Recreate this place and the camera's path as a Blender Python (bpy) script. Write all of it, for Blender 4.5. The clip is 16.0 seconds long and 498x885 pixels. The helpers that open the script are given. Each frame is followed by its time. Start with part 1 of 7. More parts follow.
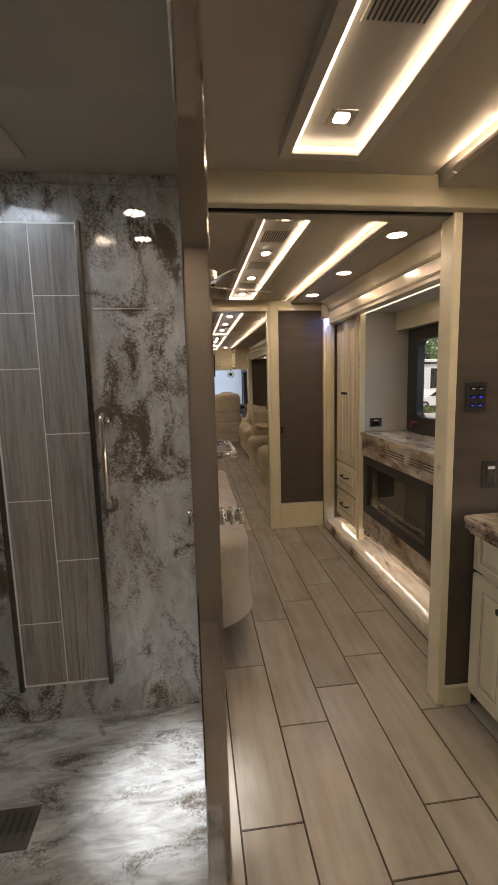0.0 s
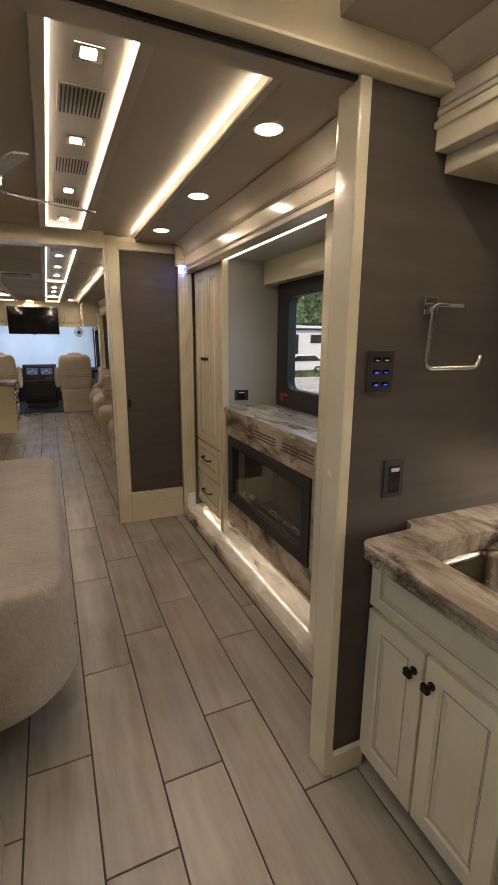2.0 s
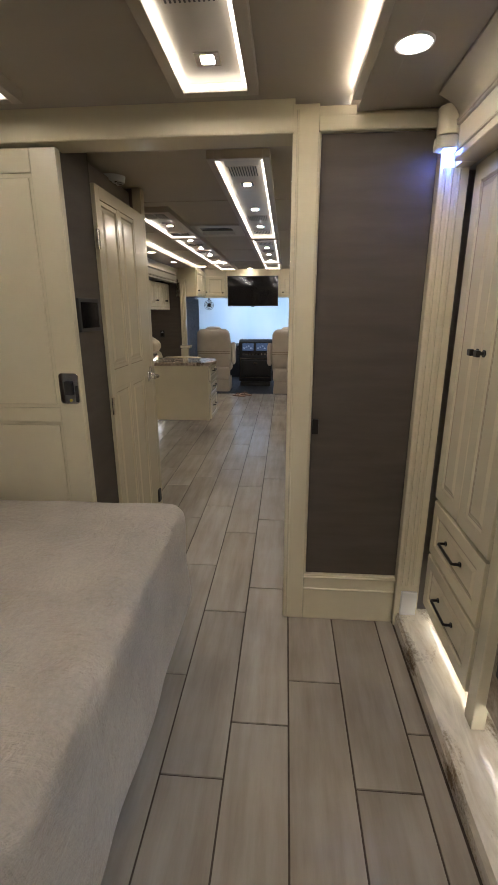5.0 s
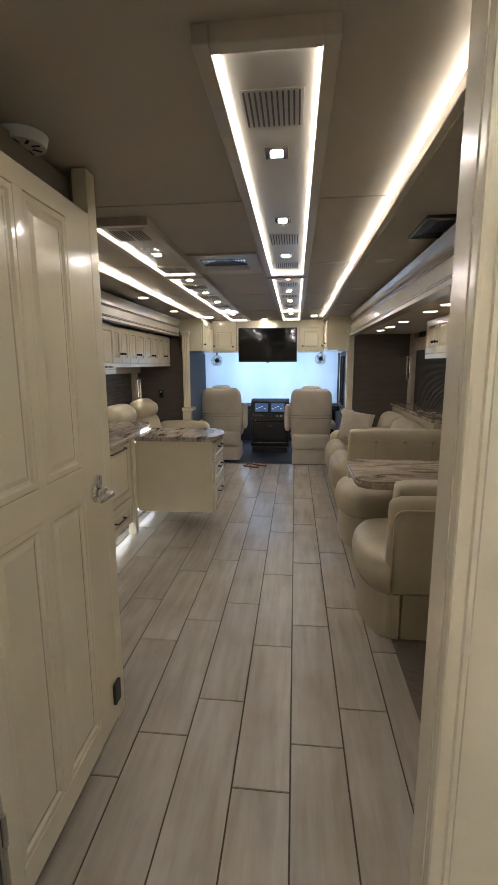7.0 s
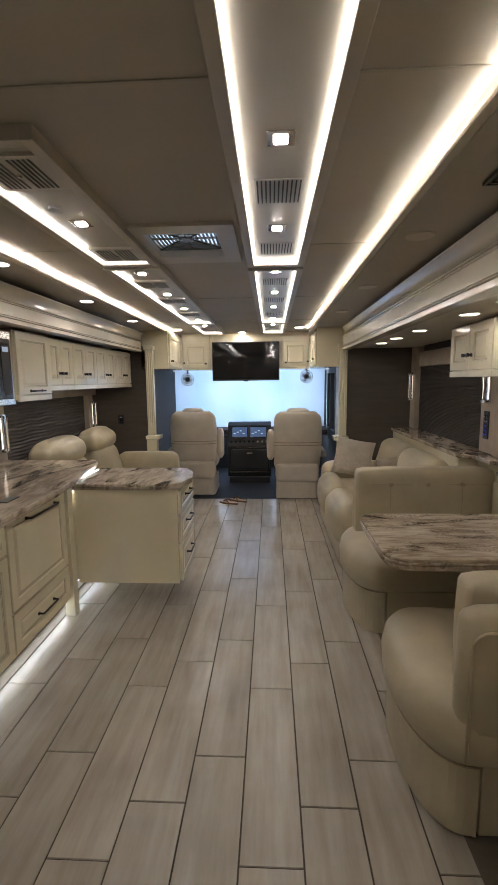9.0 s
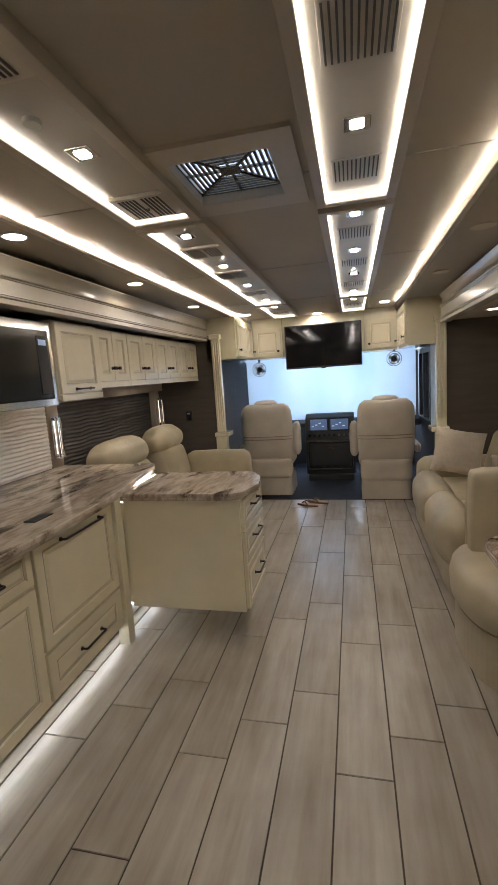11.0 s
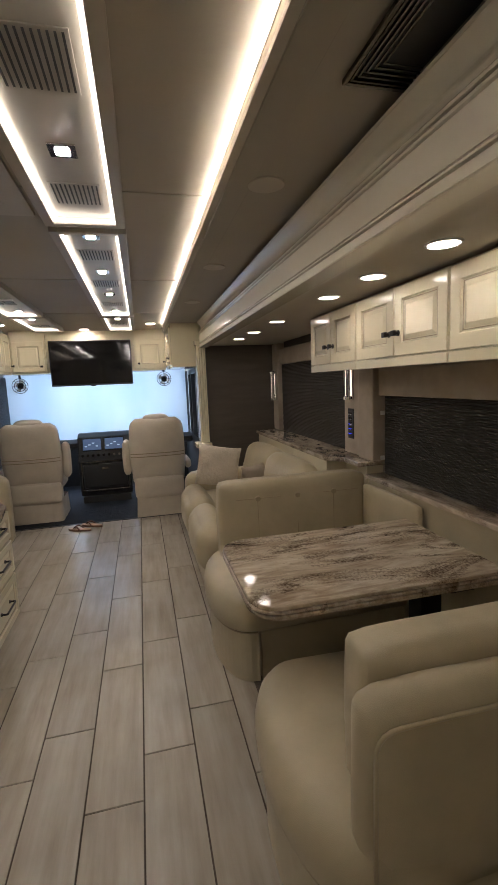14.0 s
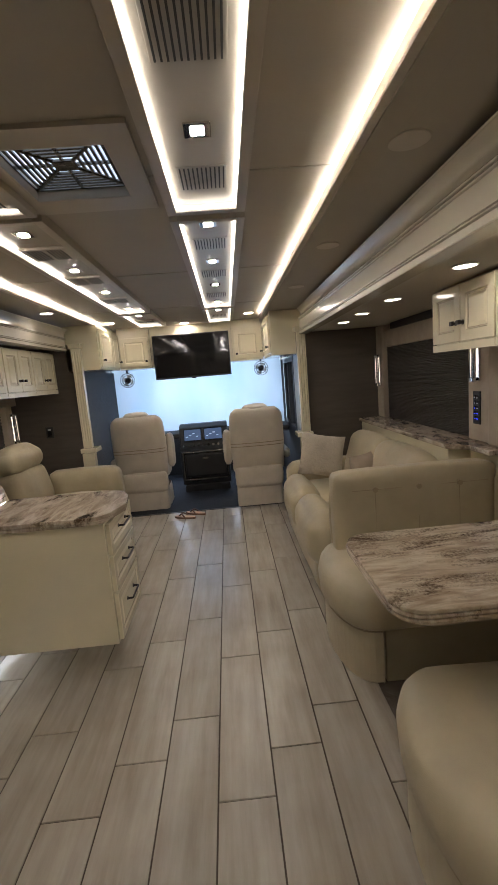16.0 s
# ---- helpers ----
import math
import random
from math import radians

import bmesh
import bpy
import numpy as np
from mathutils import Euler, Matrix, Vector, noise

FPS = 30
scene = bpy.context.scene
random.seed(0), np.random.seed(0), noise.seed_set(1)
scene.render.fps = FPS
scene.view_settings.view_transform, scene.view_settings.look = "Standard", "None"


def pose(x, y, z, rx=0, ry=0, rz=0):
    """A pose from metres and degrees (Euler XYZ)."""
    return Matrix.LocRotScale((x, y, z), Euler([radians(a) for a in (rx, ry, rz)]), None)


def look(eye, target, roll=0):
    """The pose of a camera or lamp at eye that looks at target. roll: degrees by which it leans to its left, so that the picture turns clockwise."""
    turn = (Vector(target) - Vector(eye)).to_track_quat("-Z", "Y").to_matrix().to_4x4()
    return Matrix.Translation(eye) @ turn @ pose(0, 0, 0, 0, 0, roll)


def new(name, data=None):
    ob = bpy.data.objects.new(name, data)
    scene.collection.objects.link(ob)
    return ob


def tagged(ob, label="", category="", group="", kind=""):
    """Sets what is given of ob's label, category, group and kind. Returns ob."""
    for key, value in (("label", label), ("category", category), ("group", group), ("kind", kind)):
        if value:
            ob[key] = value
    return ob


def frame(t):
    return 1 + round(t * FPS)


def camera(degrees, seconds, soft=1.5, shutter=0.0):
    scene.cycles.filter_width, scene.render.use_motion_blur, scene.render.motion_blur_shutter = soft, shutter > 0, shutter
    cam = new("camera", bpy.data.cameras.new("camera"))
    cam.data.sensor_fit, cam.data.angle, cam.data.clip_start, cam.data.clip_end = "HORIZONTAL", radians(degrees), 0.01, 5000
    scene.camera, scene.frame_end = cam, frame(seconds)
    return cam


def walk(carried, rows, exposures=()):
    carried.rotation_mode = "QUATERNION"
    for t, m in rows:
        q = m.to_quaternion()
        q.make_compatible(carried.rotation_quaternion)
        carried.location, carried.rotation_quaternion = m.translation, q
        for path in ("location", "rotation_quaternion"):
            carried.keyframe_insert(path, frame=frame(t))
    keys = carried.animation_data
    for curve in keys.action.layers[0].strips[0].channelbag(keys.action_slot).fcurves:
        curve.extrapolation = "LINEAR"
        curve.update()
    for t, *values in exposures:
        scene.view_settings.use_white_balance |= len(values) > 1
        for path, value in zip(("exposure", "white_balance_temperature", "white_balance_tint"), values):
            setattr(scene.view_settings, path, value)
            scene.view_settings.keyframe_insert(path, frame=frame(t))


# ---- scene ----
cam = camera(58.3, 16.0, 1.2)
PATH = [
    (0, (0.137, 0.184, 1.433), (0.373, 2.15, 1.151), -1.5),
    (0.5, (0.212, 0.253, 1.447), (0.756, 2.154, 1.147), -1.5),
    (1, (0.336, 0.363, 1.457), (1.128, 2.17, 1.129), -0.8),
    (1.5, (0.384, 0.578, 1.446), (1.267, 2.33, 1.06), -0.1),
    (2, (0.411, 0.846, 1.424), (1.201, 2.628, 0.976), 0.4),
    (2.5, (0.528, 1.079, 1.413), (1.118, 2.924, 0.913), -0.1),
    (3, (0.684, 1.315, 1.421), (1.073, 3.202, 0.885), -0.6),
    (3.5, (0.701, 1.62, 1.396), (0.979, 3.509, 0.802), -0.3),
    (4, (0.726, 1.864, 1.405), (0.868, 3.762, 0.792), -0.6),
    (4.5, (0.8, 2.13, 1.432), (0.776, 4.041, 0.841), -0.8),
    (5, (0.81, 2.419, 1.423), (0.655, 4.331, 0.858), -0.2),
    (5.2, (0.791, 2.567, 1.422), (0.587, 4.476, 0.863), -0.1),
    (7.3, (0.623, 3.928, 1.486), (0.422, 5.893, 1.17), -0.4),
    (7.5, (0.616, 4.029, 1.49), (0.408, 5.995, 1.186), -0.7),
    (8, (0.632, 4.315, 1.497), (0.407, 6.279, 1.196), -1.1),
    (8.5, (0.596, 4.529, 1.489), (0.456, 6.506, 1.216), -0.9),
    (9, (0.543, 4.72, 1.509), (0.444, 6.699, 1.233), -0.7),
    (9.5, (0.554, 4.909, 1.485), (0.345, 6.879, 1.211), -1.0),
    (9.7, (0.567, 4.999, 1.479), (0.287, 6.961, 1.211), -1.3),
    (11.8, (0.524, 5.297, 1.465), (0.053, 7.215, 1.151), -4.1),
    (12, (0.54, 5.288, 1.481), (0.155, 7.229, 1.185), -4.0),
    (12.5, (0.613, 5.278, 1.487), (0.481, 7.256, 1.222), -3.6),
    (13, (0.678, 5.261, 1.48), (0.819, 7.24, 1.229), -3.0),
    (13.5, (0.728, 5.254, 1.485), (1.093, 7.204, 1.228), -2.6),
    (14, (0.731, 5.257, 1.48), (1.188, 7.184, 1.207), -2.4),
    (14.5, (0.703, 5.27, 1.475), (1.141, 7.2, 1.183), -2.5),
    (15, (0.683, 5.289, 1.47), (1.048, 7.23, 1.159), -3.3),
    (15.5, (0.647, 5.323, 1.469), (0.891, 7.284, 1.157), -4.1),
    (16, (0.592, 5.362, 1.475), (0.668, 7.338, 1.178), -4.7),
]
# the clip's camera drifts from warm in the bath to a cooler balance in the front room
EXPOSURES = [(0.0, 0.54, 7500, 21), (1.0, 0.44, 9200, 28), (1.5, 0.44, 8000, 23), (2.5, 0.62, 6450, 16), (3.5, 0.60, 6050, 13), (5.0, 0.74, 6100, 14), (7.5, 1.05, 5760, 13), (9.5, 1.06, 5850, 14), (12.0, 0.99, 6050, 15), (14.0, 0.97, 6020, 15), (16.0, 1.0, 5980, 14)]
walk(cam, [(t, look(eye, target, roll)) for t, eye, target, roll in PATH], EXPOSURES)

# ---- light ----
world = bpy.data.worlds.new("sky")
scene.world = world
world.use_nodes = True
sky_node = world.node_tree.nodes.new("ShaderNodeTexSky")
sky_node.sky_type, sky_node.sun_disc = "NISHITA", False
sky_node.sun_elevation, sky_node.sun_rotation = radians(52), radians(-143)
world.node_tree.nodes["Background"].inputs["Strength"].default_value = 0.12
world.node_tree.links.new(sky_node.outputs[0], world.node_tree.nodes["Background"].inputs["Color"])

sun = new("sun", bpy.data.lights.new("sun", "SUN"))
sun.data.energy, sun.data.angle, sun.data.color = 3.0, radians(0.5), (1.0, 0.95, 0.88)
sun.matrix_world = look((-6, -8, 12), (0, 0, 0))

# daylight of the windscreen, in its opening behind the drawn shade
day = new("windscreen_daylight", bpy.data.lights.new("windscreen_daylight", "AREA"))
day.data.shape, day.data.size, day.data.size_y, day.data.energy, day.data.color = "RECTANGLE", 2.1, 1.1, 26, (0.68, 0.83, 1.0)
day.matrix_world = look((0.22, 12.25, 1.3), (0.22, 11.0, 1.3))

# daylight of the shower's roof vent, in its opening
vent_day = new("shower_vent_daylight", bpy.data.lights.new("shower_vent_daylight", "AREA"))
vent_day.data.shape, vent_day.data.size, vent_day.data.size_y, vent_day.data.energy, vent_day.data.color = "RECTANGLE", 0.20, 0.50, 3.2, (0.62, 0.80, 1.0)
vent_day.matrix_world = look((-0.60, 1.48, 2.150), (-0.65, 1.40, 0.0))
# added spot, no lamp seen here, for the bright patch on the shower floor
shower_spot = new("shower_spot", bpy.data.lights.new("shower_spot", "SPOT"))
shower_spot.data.energy, shower_spot.data.spot_size, shower_spot.data.spot_blend, shower_spot.data.shadow_soft_size = 330, radians(18), 1.0, 0.03
shower_spot.data.color = (0.74, 0.87, 1.0)
shower_spot.matrix_world = look((-0.30, 1.20, 2.155), (0.0, 1.56, 0.0))

# unseen lamp added to strengthen the bedroom window's sky light, high in front of its opening
window_fill = new("window_sky_fill", bpy.data.lights.new("window_sky_fill", "AREA"))
window_fill.data.shape, window_fill.data.size, window_fill.data.size_y, window_fill.data.energy, window_fill.data.color = "RECTANGLE", 1.1, 0.5, 13, (0.50, 0.74, 1.0)
window_fill.matrix_world = look((2.45, 2.85, 2.25), (1.55, 3.15, 1.15))

LED_POWER, CAN_POWER = 4.6, 66.0

# ---- materials ----
def shader(name, rough=0.5, metal=0.0):
    m = bpy.data.materials.new(name)
    m.use_nodes = True
    b = m.node_tree.nodes["Principled BSDF"]
    b.inputs["Roughness"].default_value, b.inputs["Metallic"].default_value = rough, metal
    return m, m.node_tree.nodes, m.node_tree.links, b


def rgba(c):
    return (c[0], c[1], c[2], 1.0)


def ramp_of(nodes, links, fac, stops):
    r = nodes.new("ShaderNodeValToRGB")
    while len(r.color_ramp.elements) < len(stops):
        r.color_ramp.elements.new(0.5)
    for e, (p, c) in zip(r.color_ramp.elements, stops):
        e.position, e.color = p, rgba(c)
    links.new(fac, r.inputs[0])
    return r.outputs[0]


def noise_of(nodes, links, scale, detail=4.0, stretch=(1, 1, 1), rough=0.55, distort=0.0, coords="Object", turn=(0, 0, 0)):
    tc, mp, n = nodes.new("ShaderNodeTexCoord"), nodes.new("ShaderNodeMapping"), nodes.new("ShaderNodeTexNoise")
    mp.inputs["Scale"].default_value = stretch
    mp.inputs["Rotation"].default_value = turn
    n.inputs["Scale"].default_value, n.inputs["Detail"].default_value = scale, detail
    n.inputs["Roughness"].default_value, n.inputs["Distortion"].default_value = rough, distort
    links.new(tc.outputs[coords], mp.inputs[0])
    links.new(mp.outputs[0], n.inputs["Vector"])
    return n.outputs["Fac"]


def bump_of(nodes, links, b, height, strength, distance=0.002):
    n = nodes.new("ShaderNodeBump")
    n.inputs["Strength"].default_value, n.inputs["Distance"].default_value = strength, distance
    links.new(height, n.inputs["Height"])
    links.new(n.outputs[0], b.inputs["Normal"])


def rough_of(nodes, links, b, fac, low, high):
    r = nodes.new("ShaderNodeMapRange")
    r.inputs["To Min"].default_value, r.inputs["To Max"].default_value = low, high
    links.new(fac, r.inputs["Value"])
    links.new(r.outputs[0], b.inputs["Roughness"])


def plain(name, c, rough=0.5, metal=0.0, vary=0.08, scale=6.0, grain=0.0, grain_scale=300.0, stretch=(1, 1, 1), coat=0.0):
    """A surface with a soft change of tone, uneven gloss and a fine grain."""
    m, n, l, b = shader(name, rough, metal)
    f = noise_of(n, l, scale, 5.0, stretch)
    lo, hi = [x * (1 - vary) for x in c], [min(1, x * (1 + vary)) for x in c]
    l.new(ramp_of(n, l, f, ((0.3, lo), (0.7, hi))), b.inputs["Base Color"])
    rough_of(n, l, b, noise_of(n, l, scale * 4, 3.0), max(0.02, rough - 0.015), rough + 0.015)
    if grain:
        bump_of(n, l, b, noise_of(n, l, grain_scale, 3.0), grain, 0.001)
    b.inputs["Coat Weight"].default_value = coat
    b.inputs["Coat Roughness"].default_value = 0.12
    return m


def glow(name, c, strength):
    m, n, l, b = shader(name, 0.5)
    b.inputs["Base Color"].default_value = rgba(c)
    b.inputs["Emission Color"].default_value = rgba(c)
    b.inputs["Emission Strength"].default_value = strength
    return m


def tile_material():
    m, n, l, b = shader("porcelain_plank", 0.3)
    info = n.new("ShaderNodeObjectInfo")
    tc, mp = n.new("ShaderNodeTexCoord"), n.new("ShaderNodeMapping")
    off = n.new("ShaderNodeVectorMath")
    off.operation = "SCALE"
    comb = n.new("ShaderNodeCombineXYZ")
    for k in range(3):
        l.new(info.outputs["Random"], comb.inputs[k])
    l.new(comb.outputs[0], off.inputs[0])
    off.inputs["Scale"].default_value = 37.0
    add = n.new("ShaderNodeVectorMath")
    l.new(tc.outputs["Object"], add.inputs[0])
    l.new(off.outputs[0], add.inputs[1])
    l.new(add.outputs[0], mp.inputs[0])
    mp.inputs["Scale"].default_value = (9.0, 0.9, 1.0)
    streak = n.new("ShaderNodeTexNoise")
    streak.inputs["Scale"].default_value, streak.inputs["Detail"].default_value, streak.inputs["Roughness"].default_value = 2.2, 7.0, 0.62
    l.new(mp.outputs[0], streak.inputs["Vector"])
    soft = n.new("ShaderNodeTexNoise")
    soft.inputs["Scale"].default_value, soft.inputs["Detail"].default_value = 3.0, 3.0
    l.new(add.outputs[0], soft.inputs["Vector"])
    mix = n.new("ShaderNodeMix")
    mix.inputs[0].default_value = 0.4
    l.new(streak.outputs["Fac"], mix.inputs[2])
    l.new(soft.outputs["Fac"], mix.inputs[3])
    col = ramp_of(n, l, mix.outputs[0], ((0.34, (0.295, 0.255, 0.205)), (0.5, (0.375, 0.332, 0.272)), (0.64, (0.44, 0.396, 0.332))))
    tone = n.new("ShaderNodeMix")
    tone.data_type, tone.blend_type = "RGBA", "MULTIPLY"
    tone.inputs[0].default_value = 1.0
    shade = n.new("ShaderNodeMapRange")
    shade.inputs["To Min"].default_value, shade.inputs["To Max"].default_value = 0.88, 1.06
    l.new(info.outputs["Random"], shade.inputs["Value"])
    l.new(col, tone.inputs[6])
    l.new(shade.outputs[0], tone.inputs[7])
    l.new(tone.outputs[2], b.inputs["Base Color"])
    rough_of(n, l, b, soft.outputs["Fac"], 0.21, 0.29)
    bump_of(n, l, b, streak.outputs["Fac"], 0.12, 0.001)
    return m


def stone_material(name, base, mid, dark, scale, stretch, turn, rough, grain=0.05, amount=0.5, speckle=0.3):
    """Polished stone: clouded ground, drawn-out streaks and patches of dark mineral specks."""
    m, n, l, b = shader(name, rough)
    cloud = noise_of(n, l, scale * 0.8, 6.0, stretch, 0.6, 1.0, turn=turn)
    streak = noise_of(n, l, scale * 2.0, 8.0, [v * (1.3 if v == max(stretch) else 0.9) for v in stretch], 0.65, 1.4, turn=turn)
    patch = noise_of(n, l, scale * 0.9, 5.0, stretch, 0.6, 1.2, turn=(turn[0] + 0.4, turn[1], turn[2] + 0.2))
    speck = noise_of(n, l, scale * 30, 5.0, (1, 1, 1), 0.75)
    mixed = n.new("ShaderNodeMix")
    mixed.inputs[0].default_value = 0.5
    l.new(cloud, mixed.inputs[2])
    l.new(streak, mixed.inputs[3])
    ground = ramp_of(n, l, mixed.outputs[0], ((0.36, mid), (0.46, [(p + q) / 2 for p, q in zip(mid, base)]), (0.53, base), (0.66, [min(1, x * 1.25) for x in base])))
    edge = n.new("ShaderNodeMath")
    edge.operation = "MULTIPLY_ADD"
    edge.inputs[1].default_value, edge.inputs[2].default_value = speckle, -speckle / 2
    l.new(speck, edge.inputs[0])
    both = n.new("ShaderNodeMath")
    l.new(patch, both.inputs[0])
    l.new(edge.outputs[0], both.inputs[1])
    top = 0.72 - 0.3 * amount
    mask = ramp_of(n, l, both.outputs[0], ((top - 0.05, (0, 0, 0)), (top + 0.10, (1, 1, 1))))
    mix = n.new("ShaderNodeMix")
    mix.data_type = "RGBA"
    l.new(mask, mix.inputs[0])
    l.new(ground, mix.inputs[6])
    mix.inputs[7].default_value = rgba(dark)
    l.new(mix.outputs[2], b.inputs["Base Color"])
    rough_of(n, l, b, speck, rough * 0.8, rough * 1.3)
    bump_of(n, l, b, speck, grain, 0.0005)
    return m


def glass_material(name, tint=(0.97, 0.99, 0.98), rough=0.0):
    m, n, l, b = shader(name, rough)
    b.inputs["Base Color"].default_value = rgba(tint)
    b.inputs["Transmission Weight"].default_value, b.inputs["IOR"].default_value = 1.0, 1.45
    return m


def cloth_material(name, c, weave, depth, rough=0.9, sheen=0.2, slub=False):
    m, n, l, b = shader(name, rough)
    f, tuft = noise_of(n, l, 5.0, 4.0), noise_of(n, l, weave, 5.0, (1, 1, 1), 0.7)
    mix = n.new("ShaderNodeMix")
    mix.inputs[0].default_value = 0.45
    l.new(f, mix.inputs[2])
    l.new(tuft, mix.inputs[3])
    l.new(ramp_of(n, l, mix.outputs[0], ((0.35, [x * 0.8 for x in c]), (0.65, [min(1, x * 1.12) for x in c]))), b.inputs["Base Color"])
    b.inputs["Sheen Weight"].default_value = sheen
    crease = noise_of(n, l, 11.0, 4.0, (1, 1, 1), 0.6, 1.2)
    high = n.new("ShaderNodeMath")
    high.operation = "MULTIPLY_ADD"
    high.inputs[1].default_value = 0.16
    l.new(tuft, high.inputs[0])
    l.new(crease, high.inputs[2])
    height = high.outputs[0]
    if slub:
        # uneven crosswise threads
        thread = noise_of(n, l, 30.0, 3.0, (0.25, 5.0, 5.0), 0.6, 0.3)
        rib = n.new("ShaderNodeMath")
        rib.operation = "MULTIPLY_ADD"
        rib.inputs[1].default_value = 0.22
        l.new(thread, rib.inputs[0])
        l.new(height, rib.inputs[2])
        height = rib.outputs[0]
    bump_of(n, l, b, height, depth, 0.014)
    return m


def leather_material(name, c, rough=0.38):
    m, n, l, b = shader(name, rough)
    f, pore = noise_of(n, l, 4.0, 5.0), n.new("ShaderNodeTexVoronoi")
    tc = n.new("ShaderNodeTexCoord")
    pore.inputs["Scale"].default_value = 420.0
    l.new(tc.outputs["Object"], pore.inputs["Vector"])
    l.new(ramp_of(n, l, f, ((0.3, [x * 0.86 for x in c]), (0.7, [min(1, x * 1.08) for x in c]))), b.inputs["Base Color"])
    rough_of(n, l, b, f, rough - 0.06, rough + 0.1)
    fold = noise_of(n, l, 9.0, 3.0, (1, 1, 1), 0.5, 0.6)
    add = n.new("ShaderNodeMath")
    add.operation = "MULTIPLY_ADD"
    add.inputs[1].default_value = 0.12
    l.new(pore.outputs["Distance"], add.inputs[0])
    l.new(fold, add.inputs[2])
    bump_of(n, l, b, add.outputs[0], 0.28, 0.012)
    return m


def shade_material():
    """A white roller shade that daylight shines through."""
    m, n, l, b = shader("daylit_shade", 0.8)
    b.inputs["Base Color"].default_value = (0.86, 0.88, 0.9, 1)
    tr, mix = n.new("ShaderNodeBsdfTranslucent"), n.new("ShaderNodeMixShader")
    f = noise_of(n, l, 1.3, 3.0, (1.0, 1, 0.35))
    l.new(ramp_of(n, l, f, ((0.3, (0.62, 0.74, 0.84)), (0.65, (0.9, 0.93, 0.95)))), tr.inputs["Color"])
    mix.inputs[0].default_value = 0.55
    l.new(b.outputs[0], mix.inputs[1])
    l.new(tr.outputs[0], mix.inputs[2])
    l.new(mix.outputs[0], n["Material Output"].inputs["Surface"])
    return m


TILE = tile_material()
GROUT = plain("dark_grout", (0.062, 0.044, 0.031), 0.9, vary=0.2, scale=30)
CEIL = plain("taupe_padded_vinyl", (0.43, 0.385, 0.315), 0.62, vary=0.05, scale=2.0, grain=0.25, grain_scale=260)
SOFFIT = plain("taupe_soffit_vinyl", (0.39, 0.35, 0.285), 0.6, vary=0.05, scale=2.0, grain=0.2, grain_scale=260)
TRAY = plain("champagne_satin_panel", (0.42, 0.385, 0.32), 0.36, 0.15, vary=0.03, scale=3.0)
TRAYRIM = plain("champagne_frame", (0.50, 0.45, 0.375), 0.4, vary=0.04, scale=5.0)
CREAM = plain("cream_glazed_paint", (0.75, 0.685, 0.50), 0.2, vary=0.05, scale=2.5, coat=0.5)
MOULD = plain("cream_satin_moulding", (0.65, 0.60, 0.485), 0.22, vary=0.02, scale=2.5, coat=0.4)
GLAZE = plain("brown_glaze_line", (0.40, 0.33, 0.23), 0.4, vary=0.2, scale=12)
DARKWALL = plain("dark_brown_woven_wallcovering", (0.088, 0.073, 0.058), 0.7, vary=0.14, scale=7.0, grain=0.5, grain_scale=480, stretch=(0.4, 0.4, 3))
BLUEGREY = plain("pale_grey_wallcovering", (0.46, 0.46, 0.42), 0.6, vary=0.05, scale=4.0, grain=0.25, grain_scale=420)
TAUPE = plain("taupe_suede_panel", (0.36, 0.30, 0.235), 0.8, vary=0.12, scale=9.0, grain=0.4, grain_scale=350)
MARBLE = stone_material("shower_marble", (0.46, 0.46, 0.455), (0.33, 0.315, 0.295), (0.095, 0.07, 0.048), 4.6, (1.55, 1.3, 0.85), (0.0, 0.5, 0.0), 0.09, 0.03, 0.62, 0.7)
PANMARBLE = stone_material("shower_pan_marble", (0.42, 0.42, 0.41), (0.22, 0.215, 0.205), (0.085, 0.072, 0.06), 4.2, (0.85, 2.0, 1.0), (0, 0, 0.35), 0.12, 0.05, 0.46, 0.5)
GRANITE = stone_material("brown_streaked_stone", (0.49, 0.42, 0.335), (0.25, 0.19, 0.135), (0.095, 0.064, 0.042), 3.6, (2.2, 0.75, 1.5), (0, 0, 0.22), 0.10, 0.03, 0.50, 0.32)
TABLESTONE = stone_material("table_streaked_stone", (0.51, 0.435, 0.33), (0.27, 0.205, 0.14), (0.095, 0.062, 0.038), 3.2, (0.75, 2.3, 1.4), (0, 0, 0.3), 0.07, 0.02, 0.56, 0.5)
PALESTONE = stone_material("pale_onyx_stone", (0.68, 0.63, 0.53), (0.54, 0.46, 0.34), (0.17, 0.12, 0.07), 3.2, (2.4, 0.7, 1.6), (0, 0, -0.22), 0.10, 0.03, 0.42, 0.3)
STREAKTILE = stone_material("grey_streaked_tile", (0.29, 0.268, 0.25), (0.16, 0.145, 0.135), (0.12, 0.105, 0.095), 5.0, (7.0, 7.0, 0.4), (0, 0, 0), 0.28, 0.05, 0.3, 0.1)
LEATHER = leather_material("cream_leather", (0.44, 0.378, 0.252))
SEATCLOTH = leather_material("cream_cockpit_leather", (0.54, 0.48, 0.39), 0.5)
BEDCLOTH = cloth_material("oatmeal_woven_bedspread", (0.48, 0.43, 0.355), 85, 1.0, slub=True)
PILLOW = cloth_material("cream_knit_cushion", (0.55, 0.48, 0.38), 120, 0.9)
CHROME = plain("polished_chrome", (0.82, 0.81, 0.79), 0.06, 1.0, vary=0.02)
STEEL = plain("brushed_steel", (0.80, 0.79, 0.77), 0.11, 1.0, vary=0.06, stretch=(1, 1, 0.05), scale=20)
